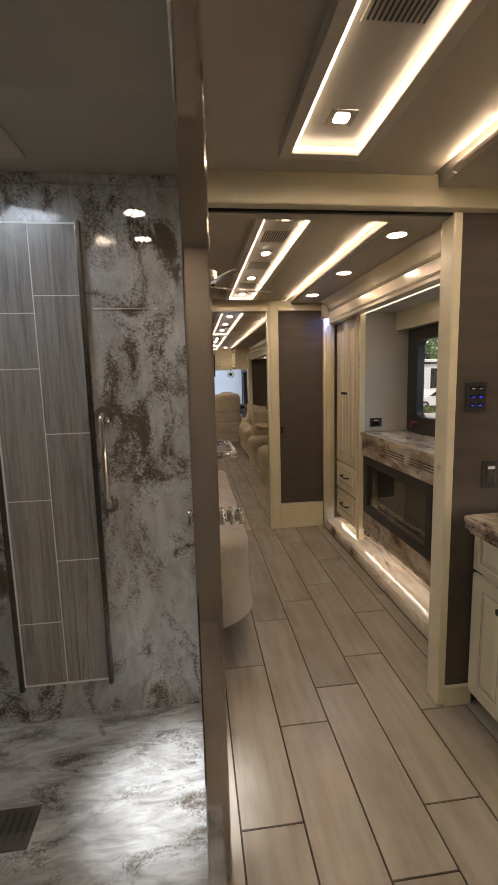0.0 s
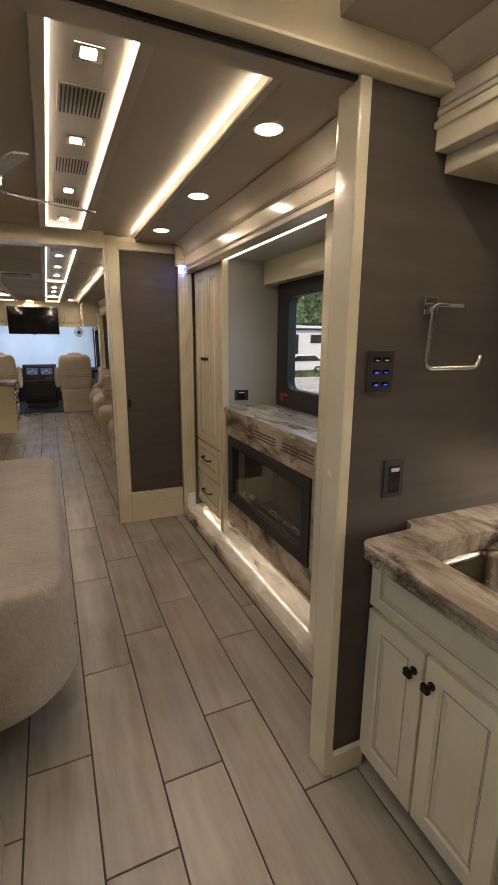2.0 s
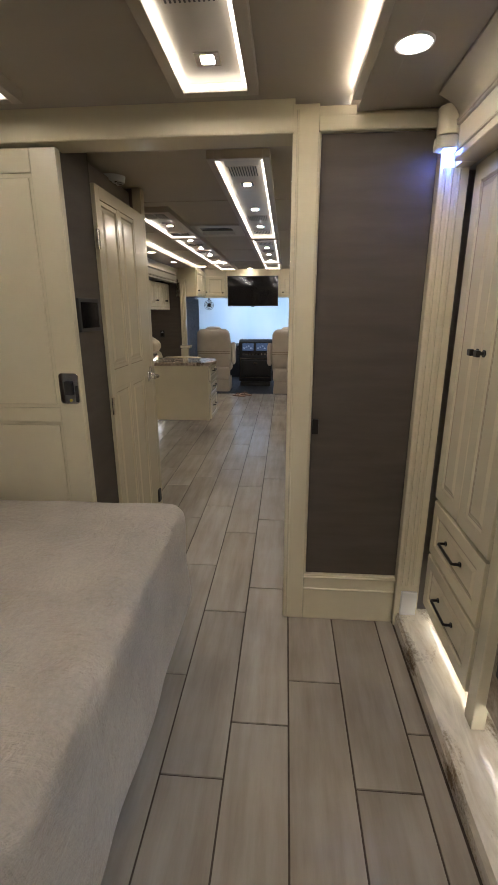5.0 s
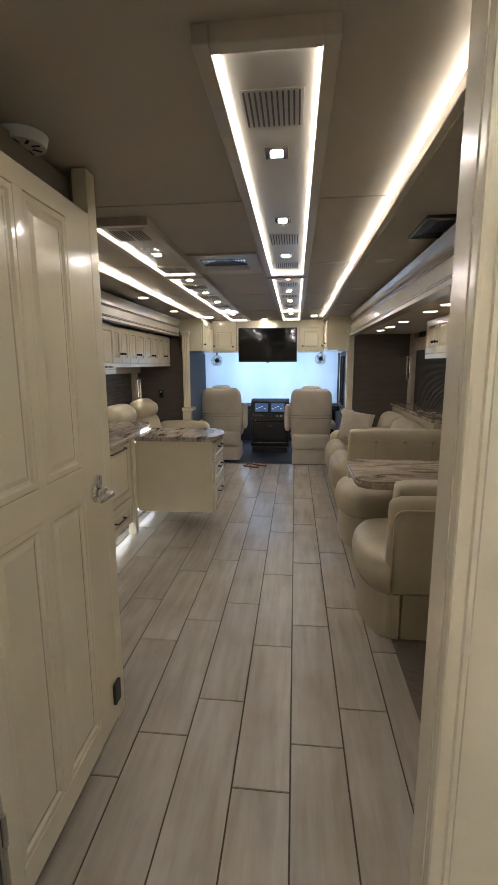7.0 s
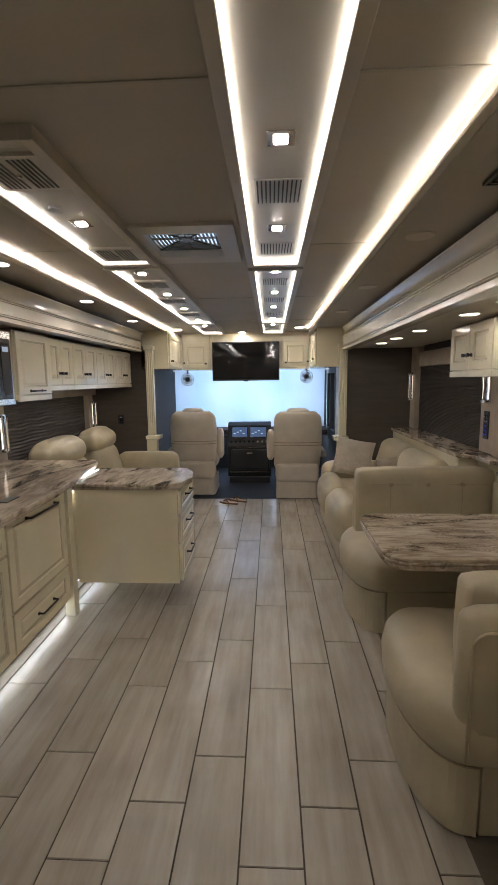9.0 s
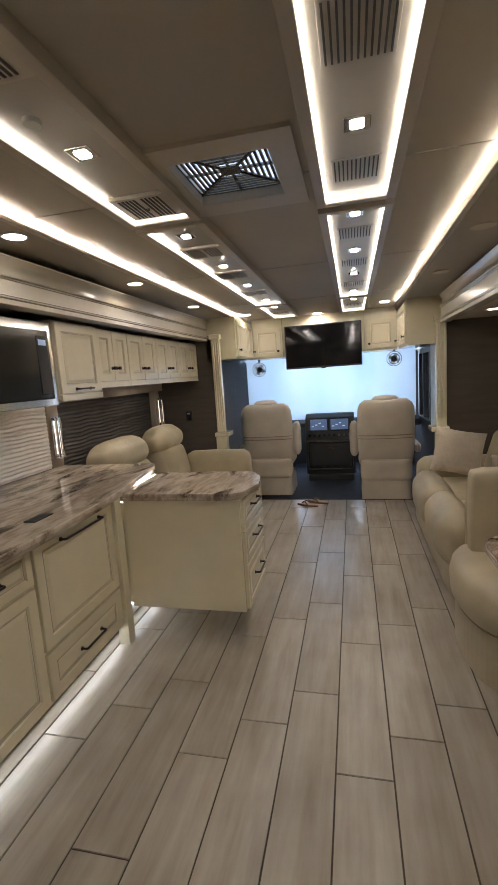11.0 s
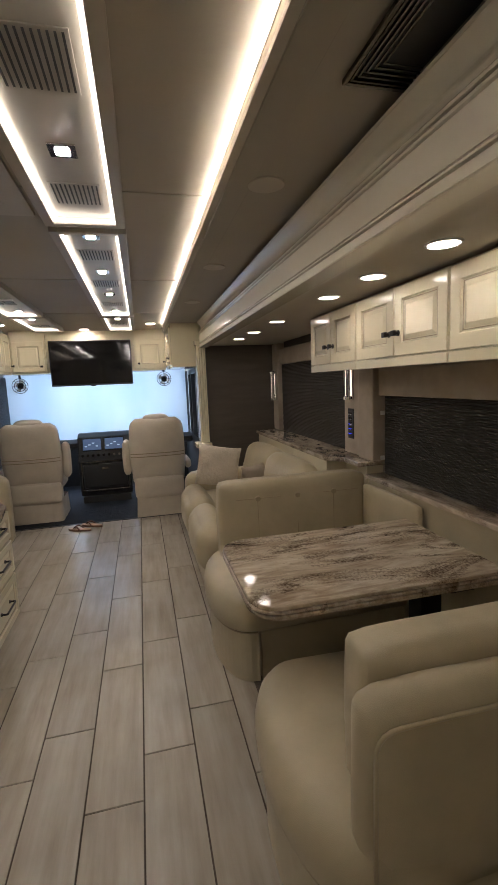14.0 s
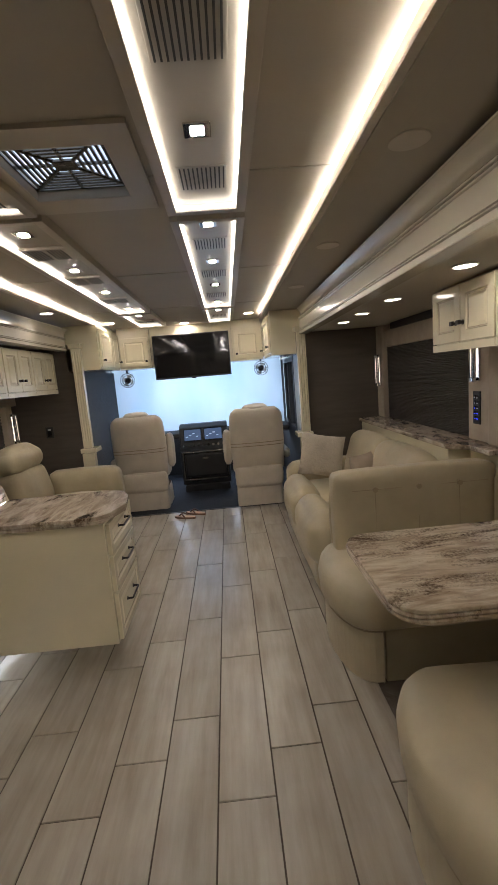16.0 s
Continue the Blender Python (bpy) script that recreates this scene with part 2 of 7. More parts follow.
HAMMERED = plain("hammered_steel", (0.27, 0.24, 0.20), 0.22, 1.0, vary=0.15, scale=10, grain=1.0, grain_scale=70)
BLACKMETAL = plain("oiled_black_metal", (0.025, 0.022, 0.02), 0.35, 0.6, vary=0.2)
BLACKGLOSS = plain("black_gloss_plastic", (0.012, 0.012, 0.013), 0.12, vary=0.15)
BLACKMATT = plain("black_matt_plastic", (0.022, 0.021, 0.021), 0.55, vary=0.15, grain=0.15)
CARPET = cloth_material("charcoal_carpet", (0.010, 0.012, 0.019), 350, 1.0, sheen=0.0)
MAT = cloth_material("brown_slide_carpet", (0.105, 0.08, 0.055), 300, 0.8)
DARKSHADE = plain("dark_pleated_shade", (0.040, 0.034, 0.029), 0.85, vary=0.12, scale=5.0, grain=0.3, grain_scale=500)
WEAVE = plain("dark_ribbed_wallcovering", (0.058, 0.052, 0.045), 0.7, vary=0.15, scale=6.0, grain=0.3, grain_scale=400)
RIPPLETILE = plain("rippled_white_tile", (0.72, 0.69, 0.62), 0.35, vary=0.04, scale=12)
DAYSHADE = shade_material()
GLASS = glass_material("clear_glass")
MIRROR = plain("silvered_mirror", (0.78, 0.77, 0.75), 0.02, 1.0, vary=0.01)
WALLPLAIN = plain("plain_taupe_wall", (0.30, 0.26, 0.215), 0.7, vary=0.06, scale=4, grain=0.2)
FIREGLASS = plain("black_fire_back", (0.010, 0.0095, 0.0095), 0.55, vary=0.1)
EMBER = plain("grey_crystal_embers", (0.13, 0.125, 0.12), 0.12, vary=0.4, scale=60)
SCREEN = plain("dark_screen", (0.008, 0.008, 0.009), 0.07, vary=0.1)
GRILLE = plain("dark_bronze_grille", (0.16, 0.145, 0.125), 0.25, 0.9, vary=0.1)
TOEKICK = plain("dark_toe_kick", (0.06, 0.05, 0.04), 0.6, vary=0.1)
WHITE = plain("white_plastic", (0.72, 0.72, 0.70), 0.35, vary=0.03)
LED = glow("led_strip", (1.0, 0.90, 0.75), LED_POWER * 0.8)
COVELED = glow("cove_led_strip", (1.0, 0.90, 0.75), LED_POWER * 6.2)
TOELED = glow("cool_toe_strip", (0.95, 0.98, 1.0), LED_POWER * 1.1)
FIRELED = glow("dotted_sill_strip", (1.0, 0.97, 0.90), LED_POWER * 2.0)
HEADLED = glow("diffused_header_strip", (1.0, 0.90, 0.72), 2.0)
VENTGLOW = glow("glowing_vent_dome", (0.72, 0.86, 1.0), 0.5)
BASELED = glow("toe_led_strip", (1.0, 0.97, 0.90), LED_POWER * 2.6)
CAN = glow("downlight_lens", (1.0, 0.87, 0.70), CAN_POWER)
DIMCAN = glow("small_downlight_lens", (1.0, 0.87, 0.70), CAN_POWER * 0.26)
SPOTLENS = glow("square_downlight_lens", (1.0, 0.90, 0.76), CAN_POWER * 1.9)
BLUELED = glow("blue_led", (0.02, 0.05, 1.0), 2.2)
BLUEGLOW = glow("blue_white_led", (0.11, 0.22, 1.0), 75.0)
DASHSCREEN = glow("lit_dash_screen", (0.045, 0.075, 0.14), 0.5)
DASHMARK = glow("lit_dash_mark", (0.5, 0.62, 0.75), 0.16)

# ---- building helpers ----
def thing(name, at, label, category, group="", kind=""):
    ob = new(name)
    ob.location = at
    return tagged(ob, label, category, group, kind)


def world_of(ob):
    p = Vector((0, 0, 0))
    while ob is not None:
        p += ob.location
        ob = ob.parent
    return p


def part(name, bm, material, parent=None, label="", smooth=False):
    """Links bm, built in world places, as one mesh object under its thing or part."""
    if parent is not None:
        bmesh.ops.translate(bm, verts=bm.verts, vec=-world_of(parent))
    me = bpy.data.meshes.new(name)
    bm.normal_update()
    bm.to_mesh(me)
    bm.free()
    me.materials.append(material)
    if smooth:
        me.polygons.foreach_set("use_smooth", [True] * len(me.polygons))
    ob = new(name, me)
    ob.parent = parent
    return tagged(ob, label)


def structure(name, bm, material, label, category):
    return tagged(part(name, bm, material), label, category, kind="structure")


def box(x0, x1, y0, y1, z0, z1, bevel=0.0, segments=2, bm=None):
    b = bmesh.new()
    bmesh.ops.create_cube(b, size=1.0)
    bmesh.ops.scale(b, vec=(abs(x1 - x0), abs(y1 - y0), abs(z1 - z0)), verts=b.verts)
    bmesh.ops.translate(b, vec=((x0 + x1) / 2, (y0 + y1) / 2, (z0 + z1) / 2), verts=b.verts)
    if bevel:
        bmesh.ops.bevel(b, geom=b.edges[:], offset=bevel, segments=segments, profile=0.6, affect="EDGES")
    return merged(bm, b)


def merged(bm, b):
    if bm is None:
        return b
    me = bpy.data.meshes.new("tmp")
    b.to_mesh(me)
    b.free()
    bm.from_mesh(me)
    bpy.data.meshes.remove(me)
    return bm


def moved(b, m):
    bmesh.ops.transform(b, matrix=m, verts=b.verts)
    return b


def rod(points, radius, sides=10, bm=None, closed=False):
    """A round bar along a line of places."""
    b = bmesh.new()
    pts = [Vector(p) for p in points]
    rings = []
    for i, p in enumerate(pts):
        a = pts[max(0, i - 1)] if not closed else pts[i - 1]
        c = pts[min(len(pts) - 1, i + 1)] if not closed else pts[(i + 1) % len(pts)]
        d = (c - a).normalized()
        side = d.orthogonal().normalized() if abs(d.z) > 0.99 else d.cross(Vector((0, 0, 1))).normalized()
        up = side.cross(d).normalized()
        rings.append([b.verts.new(p + radius * (math.cos(k * math.tau / sides) * side + math.sin(k * math.tau / sides) * up)) for k in range(sides)])
    pairs = list(zip(rings, rings[1:])) + ([(rings[-1], rings[0])] if closed else [])
    for r, s in pairs:
        for k in range(sides):
            b.faces.new((r[k], r[(k + 1) % sides], s[(k + 1) % sides], s[k]))
    if not closed:
        b.faces.new(rings[0][::-1])
        b.faces.new(rings[-1])
    bmesh.ops.recalc_face_normals(b, faces=b.faces)
    return merged(bm, b)


def arc(points, bend=0.03, steps=5):
    """Rounds the inner corners of a line of places."""
    pts = [Vector(p) for p in points]
    out = [pts[0]]
    for a, p, c in zip(pts, pts[1:], pts[2:]):
        u, v = (a - p).normalized() * bend, (c - p).normalized() * bend
        for k in range(steps + 1):
            t = k / steps
            out.append((p + u) * (1 - t) ** 2 + 2 * p * t * (1 - t) + (p + v) * t * t)
    return out + [pts[-1]]


def disc(x, y, z, radius, depth, sides=28, axis="z", bm=None, radius2=None):
    b = bmesh.new()
    bmesh.ops.create_cone(b, cap_ends=True, segments=sides, radius1=radius, radius2=radius if radius2 is None else radius2, depth=depth)
    if axis == "x":
        moved(b, Matrix.Rotation(radians(90), 4, "Y"))
    if axis == "y":
        moved(b, Matrix.Rotation(radians(-90), 4, "X"))
    moved(b, Matrix.Translation((x, y, z)))
    return merged(bm, b)


def ring(x, y, z, radius, tube, sides=32, axis="z", bm=None):
    pts = []
    for k in range(sides):
        c, s = math.cos(k * math.tau / sides) * radius, math.sin(k * math.tau / sides) * radius
        pts.append({"z": (x + c, y + s, z), "y": (x + c, y, z + s), "x": (x, y + c, z + s)}[axis])
    return rod(pts, tube, 8, bm, closed=True)


def prism(outline, low, high, axis="z", bevel=0.0, segments=2, bm=None):
    """An outline drawn out along an axis: (x, y) along z, (x, z) along y, (y, z) along x."""
    b = bmesh.new()
    def put(u, v, w):
        return {"z": (u, v, w), "y": (u, w, v), "x": (w, u, v)}[axis]
    a = [b.verts.new(put(u, v, low)) for u, v in outline]
    c = [b.verts.new(put(u, v, high)) for u, v in outline]
    b.faces.new(a)
    b.faces.new(c[::-1])
    for k in range(len(a)):
        j = (k + 1) % len(a)
        b.faces.new((a[k], c[k], c[j], a[j]))
    bmesh.ops.recalc_face_normals(b, faces=b.faces)
    if bevel:
        sharp = [e for e in b.edges if len(e.link_faces) == 2 and e.calc_face_angle() > radians(40)]
        bmesh.ops.bevel(b, geom=sharp, offset=bevel, segments=segments, profile=0.6, affect="EDGES")
    return merged(bm, b)


def rounded(x0, x1, y0, y1, r, corners="abcd", steps=8):
    """An outline with round corners; a, b, c, d name those at (x0,y0), (x1,y0), (x1,y1), (x0,y1)."""
    out = []
    for name, cx, cy, start in (("a", x0, y0, 180), ("b", x1, y0, 270), ("c", x1, y1, 0), ("d", x0, y1, 90)):
        if name in corners:
            ox, oy = cx + (r if cx == x0 else -r), cy + (r if cy == y0 else -r)
            out += [(ox + r * math.cos(radians(start + 90 * k / steps)), oy + r * math.sin(radians(start + 90 * k / steps))) for k in range(steps + 1)]
        else:
            out.append((cx, cy))
    return out


def cushion(x0, x1, y0, y1, z0, z1, r=0.05, puff=0.015, cuts=8, seed=0, wrinkle=0.004, bm=None):
    """A stuffed block: round edges, a swollen middle and slight folds."""
    b = bmesh.new()
    bmesh.ops.create_cube(b, size=2.0)
    bmesh.ops.subdivide_edges(b, edges=b.edges[:], cuts=cuts, use_grid_fill=True)
    c = Vector(((x0 + x1) / 2, (y0 + y1) / 2, (z0 + z1) / 2))
    h = Vector(((x1 - x0) / 2, (y1 - y0) / 2, (z1 - z0) / 2))
    r = min(r, *(h * 0.98))
    for v in b.verts:
        u = v.co.copy()
        inner = Vector([max(-h[k] + r, min(h[k] - r, u[k] * h[k])) for k in range(3)])
        out = Vector([u[k] * h[k] for k in range(3)]) - inner
        p = inner + (out.normalized() * r if out.length > 1e-6 else out)
        for k in range(3):
            a, d = (k + 1) % 3, (k + 2) % 3
            if abs(u[k]) > 0.999:
                p[k] += math.copysign(puff * (1 - u[a] ** 2) * (1 - u[d] ** 2), u[k])
        q = c + p
        n = noise.noise_vector(q * 7.0 + Vector((seed, 0, 0)))
        v.co = q + n * wrinkle
    return merged(bm, b)


def panel_front(axis, at, u0, u1, z0, z1, out, frame=0.05, depth=0.02, proud=0.0):
    """A raised-panel door or drawer front standing in the plane axis = at, facing the way out (+1 or -1)."""
    b = bmesh.new()
    def P(u, z, d):
        w = at + out * d
        return b.verts.new((w, u, z) if axis == "x" else (u, w, z))
    f = min(frame, (u1 - u0) * 0.3, (z1 - z0) * 0.32)
    steps = ((0.0, 0.0), (0.0, depth - 0.003), (0.003, depth), (f, depth), (f + 0.006, depth - 0.007), (f + 0.014, depth - 0.007), (f + 0.030, depth - 0.001))
    loops = [[P(u0 + i, z0 + i, d), P(u1 - i, z0 + i, d), P(u1 - i, z1 - i, d), P(u0 + i, z1 - i, d)] for i, d in steps]
    b.faces.new(loops[0])
    for r, s in zip(loops, loops[1:]):
        for k in range(4):
            b.faces.new((r[k], r[(k + 1) % 4], s[(k + 1) % 4], s[k]))
    b.faces.new(loops[-1])
    bmesh.ops.recalc_face_normals(b, faces=b.faces)
    return b


def glaze_line(axis, at, u0, u1, z0, z1, out, frame=0.05, depth=0.02):
    """The thin brown glaze in the groove of a raised panel."""
    f = min(frame, (u1 - u0) * 0.3, (z1 - z0) * 0.32) + 0.008
    b = None
    d0, d1 = sorted((at + out * (depth - 0.0085), at + out * (depth - 0.0055)))
    for a0, a1, c0, c1 in ((u0 + f, u1 - f, z0 + f, z0 + f + 0.003), (u0 + f, u1 - f, z1 - f - 0.003, z1 - f), (u0 + f, u0 + f + 0.003, z0 + f, z1 - f), (u1 - f - 0.003, u1 - f, z0 + f, z1 - f)):
        b = box(d0, d1, a0, a1, c0, c1, bm=b) if axis == "x" else box(a0, a1, d0, d1, c0, c1, bm=b)
    return b


def front(parent, name, axis, at, u0, u1, z0, z1, out, knob=None, pull=None, frame=0.05, label=""):
    """A raised-panel front under a cabinet, with its glaze line and a knob (u, z) or a bar pull (u, z, length)."""
    d = part(name, panel_front(axis, at, u0, u1, z0, z1, out, frame), CREAM, parent, label)
    part("glaze_line", glaze_line(axis, at, u0, u1, z0, z1, out, frame), GLAZE, d)
    w = at + out * 0.02
    if knob:
        u, z = knob
        def spot(dep):
            return (w + out * dep, u, z) if axis == "x" else (u, w + out * dep, z)
        bm = disc(*spot(0.010), 0.006, 0.02, 10, axis)
        ax = spot(0.024)
        bm = box(*(v for c, h in zip(ax, (0.007, 0.013, 0.011) if axis == "x" else (0.013, 0.007, 0.011)) for v in (c - h, c + h)), bevel=0.003, bm=bm)
        bm = disc(*spot(0.002), 0.012, 0.004, 12, axis, bm)
        part("knob", bm, BLACKMETAL, d, "black metal knob")
    if pull:
        u, z, length = pull
        def at3(du, dep):
            return (w + out * dep, u + du, z) if axis == "x" else (u + du, w + out * dep, z)
        h = length / 2
        bm = rod(arc([at3(-h, 0.0), at3(-h, 0.03), at3(h, 0.03), at3(h, 0.0)], 0.008, 3), 0.0055, 8)
        for s in (-h, h):
            bm = disc(*at3(s, 0.002), 0.010, 0.004, 12, axis, bm)
        part("pull", bm, BLACKMETAL, d, "black bar pull")
    return d


def downlight(x, y, z, r=0.042, lens=None):
    """A round recessed lamp: rim and lens."""
    ob = thing("downlight", (x, y, z), "round recessed downlight with a warm lit lens", "lamp", "round downlights")
    part("rim", ring(x, y, z - 0.001, r + 0.006, 0.005), WHITE, ob, smooth=True)
    part("lens", disc(x, y, z - 0.001, r, 0.006), lens or CAN, ob)
    return ob

# ---- structure ----
CZ = 2.14          # main ceiling
SZ = 2.10         # lowered side soffits
W, L = 0.2065, 0.818
X_RIGHT, X_LEFT = 1.40, -0.95   # body sides, where the slide-outs open

structure("floor", box(-1.7, 1.40, -1.0, 10.32, -0.06, -0.005), GROUT, "floor bed with dark grout under grey-beige wood-look planks", "floor")
structure("slide_floor_right", box(1.18, 2.2, 4.5, 9.8, -0.05, -0.004), MAT, "brown carpeted floor of the dinette slide-out", "floor")
structure("cockpit_floor", box(-1.0, 1.5, 10.322, 12.4, -0.06, -0.004), CARPET, "charcoal carpet of the cockpit", "floor")
structure("cockpit_step", box(-0.9, 1.4, 10.30, 10.322, -0.05, 0.003), BLACKMETAL, "dark metal edge between tile and cockpit carpet", "trim")

# ceiling with its sides
# the roof vent's opening and the higher shower stay clear
ceil = box(0.125, 1.02, -1.0, 1.961, CZ, CZ + 0.05, bm=box(-0.70, 0.125, -1.0, 0.249, CZ, CZ + 0.05))
ceil = box(-0.70, 1.02, 1.961, 6.70, CZ, CZ + 0.05, bm=box(-0.70, 1.02, 7.06, 12.4, CZ, CZ + 0.05, bm=box(-0.70, -0.01, 6.70, 7.06, CZ, CZ + 0.05, bm=box(0.32, 1.02, 6.70, 7.06, CZ, CZ + 0.05, bm=ceil))))
structure("ceiling", ceil, CEIL, "taupe padded vinyl ceiling", "ceiling")
structure("ceiling_bedroom_edge", box(1.021, 1.46, 1.925, 2.021, CZ, CZ + 0.05), CEIL, "taupe padded ceiling before the bedroom light cove", "ceiling")
for y0, y1 in ((2.022, 4.285), (4.405, 10.0)):
    structure("soffit_border", box(1.0455, 1.125, y0 + 0.001, y1, SZ - 0.004, SZ + 0.001, 0.002), SOFFIT, "flat taupe border along the light cove", "trim")
structure("ceiling_soffit_bath", box(1.045, 1.46, -1.0, 1.925, SZ, CZ + 0.05), SOFFIT, "lowered taupe ceiling edge over the vanity", "ceiling")
structure("ceiling_soffit_right", box(1.045, 1.46, 2.022, 10.9, SZ, CZ + 0.05), SOFFIT, "lowered taupe ceiling edge beyond the light cove", "ceiling")
structure("ceiling_soffit_left", box(-1.46, -0.725, -1.0, 10.9, SZ, CZ + 0.05), SOFFIT, "lowered taupe ceiling edge beyond the light cove", "ceiling")
structure("ceiling_front", box(-1.46, 1.6, 10.9, 12.4, CZ + 0.002, CZ + 0.05), CEIL, "taupe ceiling above the cockpit", "ceiling")
structure("roof", box(-2.4, 2.4, -1.1, 12.5, 2.20, 2.26), WALLPLAIN, "closed roof over the coach", "roof")
for x0, x1, y in ((-0.70, -0.086, 6.94), (0.396, 1.02, 6.94), (-0.70, 1.02, 8.27), (-0.70, 1.02, 9.6), (-0.70, 1.02, 5.75)):
    structure("ceiling_seam", box(x0, x1, y - 0.004, y + 0.004, CZ - 0.003, CZ + 0.001), SOFFIT, "stitched seam across the padded ceiling", "trim")

# outer shell
structure("wall_rear", box(-2.3, 2.3, -1.06, -1.0, -0.06, 2.2), WALLPLAIN, "plain taupe rear wall", "wall")
structure("wall_left", box(-1.76, -1.70, -1.0, 10.1, -0.06, 2.2), WALLPLAIN, "plain taupe outer wall", "wall")
structure("wall_front", box(-1.5, 1.8, 12.42, 12.48, -0.06, 2.2), BLACKMATT, "dark firewall below and beyond the windscreen", "wall")
structure("wall_cockpit_left", box(-1.06, -1.0, 10.1, 12.42, -0.06, 2.2), BLACKMATT, "dark curtained side of the cockpit", "wall")

# beams across the ceiling, at the bath and at the bedroom divider
structure("beam_bath", prism(((1.80, 2.03), (1.815, 2.15), (1.93, 2.15), (1.93, 2.03)), 0.12, 1.43, "x", 0.008), CREAM, "cream painted beam over the bath doorway", "beam")
structure("beam_track", box(0.15, 1.13, 1.865, 1.925, 2.018, 2.031), SOFFIT, "taupe sliding-door track under the beam", "trim")
structure("beam_track_slot", box(0.15, 1.13, 1.852, 1.864, 2.021, 2.031), BLACKMETAL, "dark slot of the sliding-door track", "trim")
structure("beam_bedroom", prism(((4.26, 2.03), (4.275, 2.15), (4.40, 2.15), (4.40, 2.03)), -1.4, 0.83, "x", 0.008), CREAM, "cream painted beam over the bedroom doorway", "beam")

# bath and bedroom walls
structure("wall_bath_front", box(1.155, 2.2, 1.85, 1.95, 0.0, 2.098), DARKWALL, "dark brown woven wall beside the vanity", "wall")
post = structure("doorpost_bath", box(1.130, 1.165, 1.84, 1.932, 0.0, 2.029, 0.006), CREAM, "cream painted doorpost of the bath", "doorpost")
part("strike_plate", disc(1.1285, 1.885, 1.048, 0.013, 0.004, 16, "x"), CHROME, post, "small round strike plate")
part("base_block", box(1.16, 1.28, 1.828, 1.848, 0.0, 0.09, 0.004), CREAM, post)
structure("wall_bath_right", box(1.862, 1.92, -1.0, 1.849, 0.0, 2.2), RIPPLETILE, "white wall behind the vanity mirror", "wall")


def ripple_sheet(x, out, y0, y1, z0, z1, ny, nz):
    """Tiles with drawn-out raised waves, each wave a few centimetres high."""
    b = bmesh.new()
    rows = []
    for j in range(nz + 1):
        z = z0 + (z1 - z0) * j / nz
        row = []
        for i in range(ny + 1):
            y = y0 + (y1 - y0) * i / ny
            w = 0.7 * noise.noise(Vector((y * 7, z * 9, 1.0))) + 0.3 * noise.noise(Vector((y * 20, z * 14, 4.0)))
            h = 0.5 + 0.5 * math.sin(math.tau * z / 0.027 + 3.2 * w)
            row.append(b.verts.new((x + out * 0.0085 * h ** 0.7, y, z)))
        rows.append(row)
    for p, q in zip(rows, rows[1:]):
        for i in range(ny):
            b.faces.new((p[i], p[i + 1], q[i + 1], q[i]))
    bmesh.ops.recalc_face_normals(b, faces=b.faces)
    for f in b.faces:
        f.smooth = True
    return b


structure("splashback_bath", ripple_sheet(1.858, -1, 0.2, 1.846, 0.877, 1.856, 80, 220), RIPPLETILE, "rippled white splashback tiles round the vanity mirror", "wall")
structure("wall_slide_end_bedroom", box(1.36, 2.2, 4.36, 4.42, 0.0, 2.1), WALLPLAIN, "end wall of the bedroom slide-out", "wall")

# shower
structure("wall_shower_back", box(-1.3, 0.13, 1.96, 2.02, 0.0, 2.19), MARBLE, "grey-brown veined marble wall of the shower", "wall")
structure("wall_shower_left", box(-0.96, -0.90, 0.2, 1.96, 0.0, 2.09), MARBLE, "grey-brown veined marble side wall of the shower", "wall")
structure("wall_shower_top_band", box(-0.9, 0.13, 1.945, 1.96, 2.136, 2.170), MARBLE, "narrow stone band along the top of the shower wall", "trim")
structure("shower_pan", box(-0.90, 0.12, 0.25, 1.96, 0.0, 0.05, 0.004), PANMARBLE, "pale grey veined marble shower floor", "floor")
structure("shower_curb", box(0.12, 0.17, 0.25, 2.0, 0.0, 0.10, 0.004), PANMARBLE, "marble curb under the shower glass", "trim")
structure("shower_wall_end", box(0.132, 0.176, 1.945, 2.06, 0.0, 2.09, 0.004), CREAM, "cream end post of the shower wall", "doorpost")
structure("shower_header", box(0.118, 0.172, 0.25, 1.944, 2.10, 2.19, 0.003), STEEL, "brushed steel head rail over the shower glass", "trim")
structure("ceiling_shower", box(-0.9, 0.117, 0.25, 1.96, 2.172, 2.19), CEIL, "taupe ceiling of the shower", "ceiling")
structure("wall_bedroom_left", box(-1.62, -1.56, 2.02, 4.36, 0.0, 2.2), WALLPLAIN, "plain wall at the head of the bed", "wall")

# bedroom divider: doorway, dark sliding panel, pocket door
div = structure("wall_divider_right", box(0.82, 1.36, 4.29, 4.34, 0.0, 2.12), CREAM, "cream framed divider wall of the bedroom", "wall")
structure("wall_divider_left", box(-1.56, -0.162, 4.33, 4.40, 0.0, 2.03), DARKWALL, "dark brown wall beside the bedroom doorway", "wall")

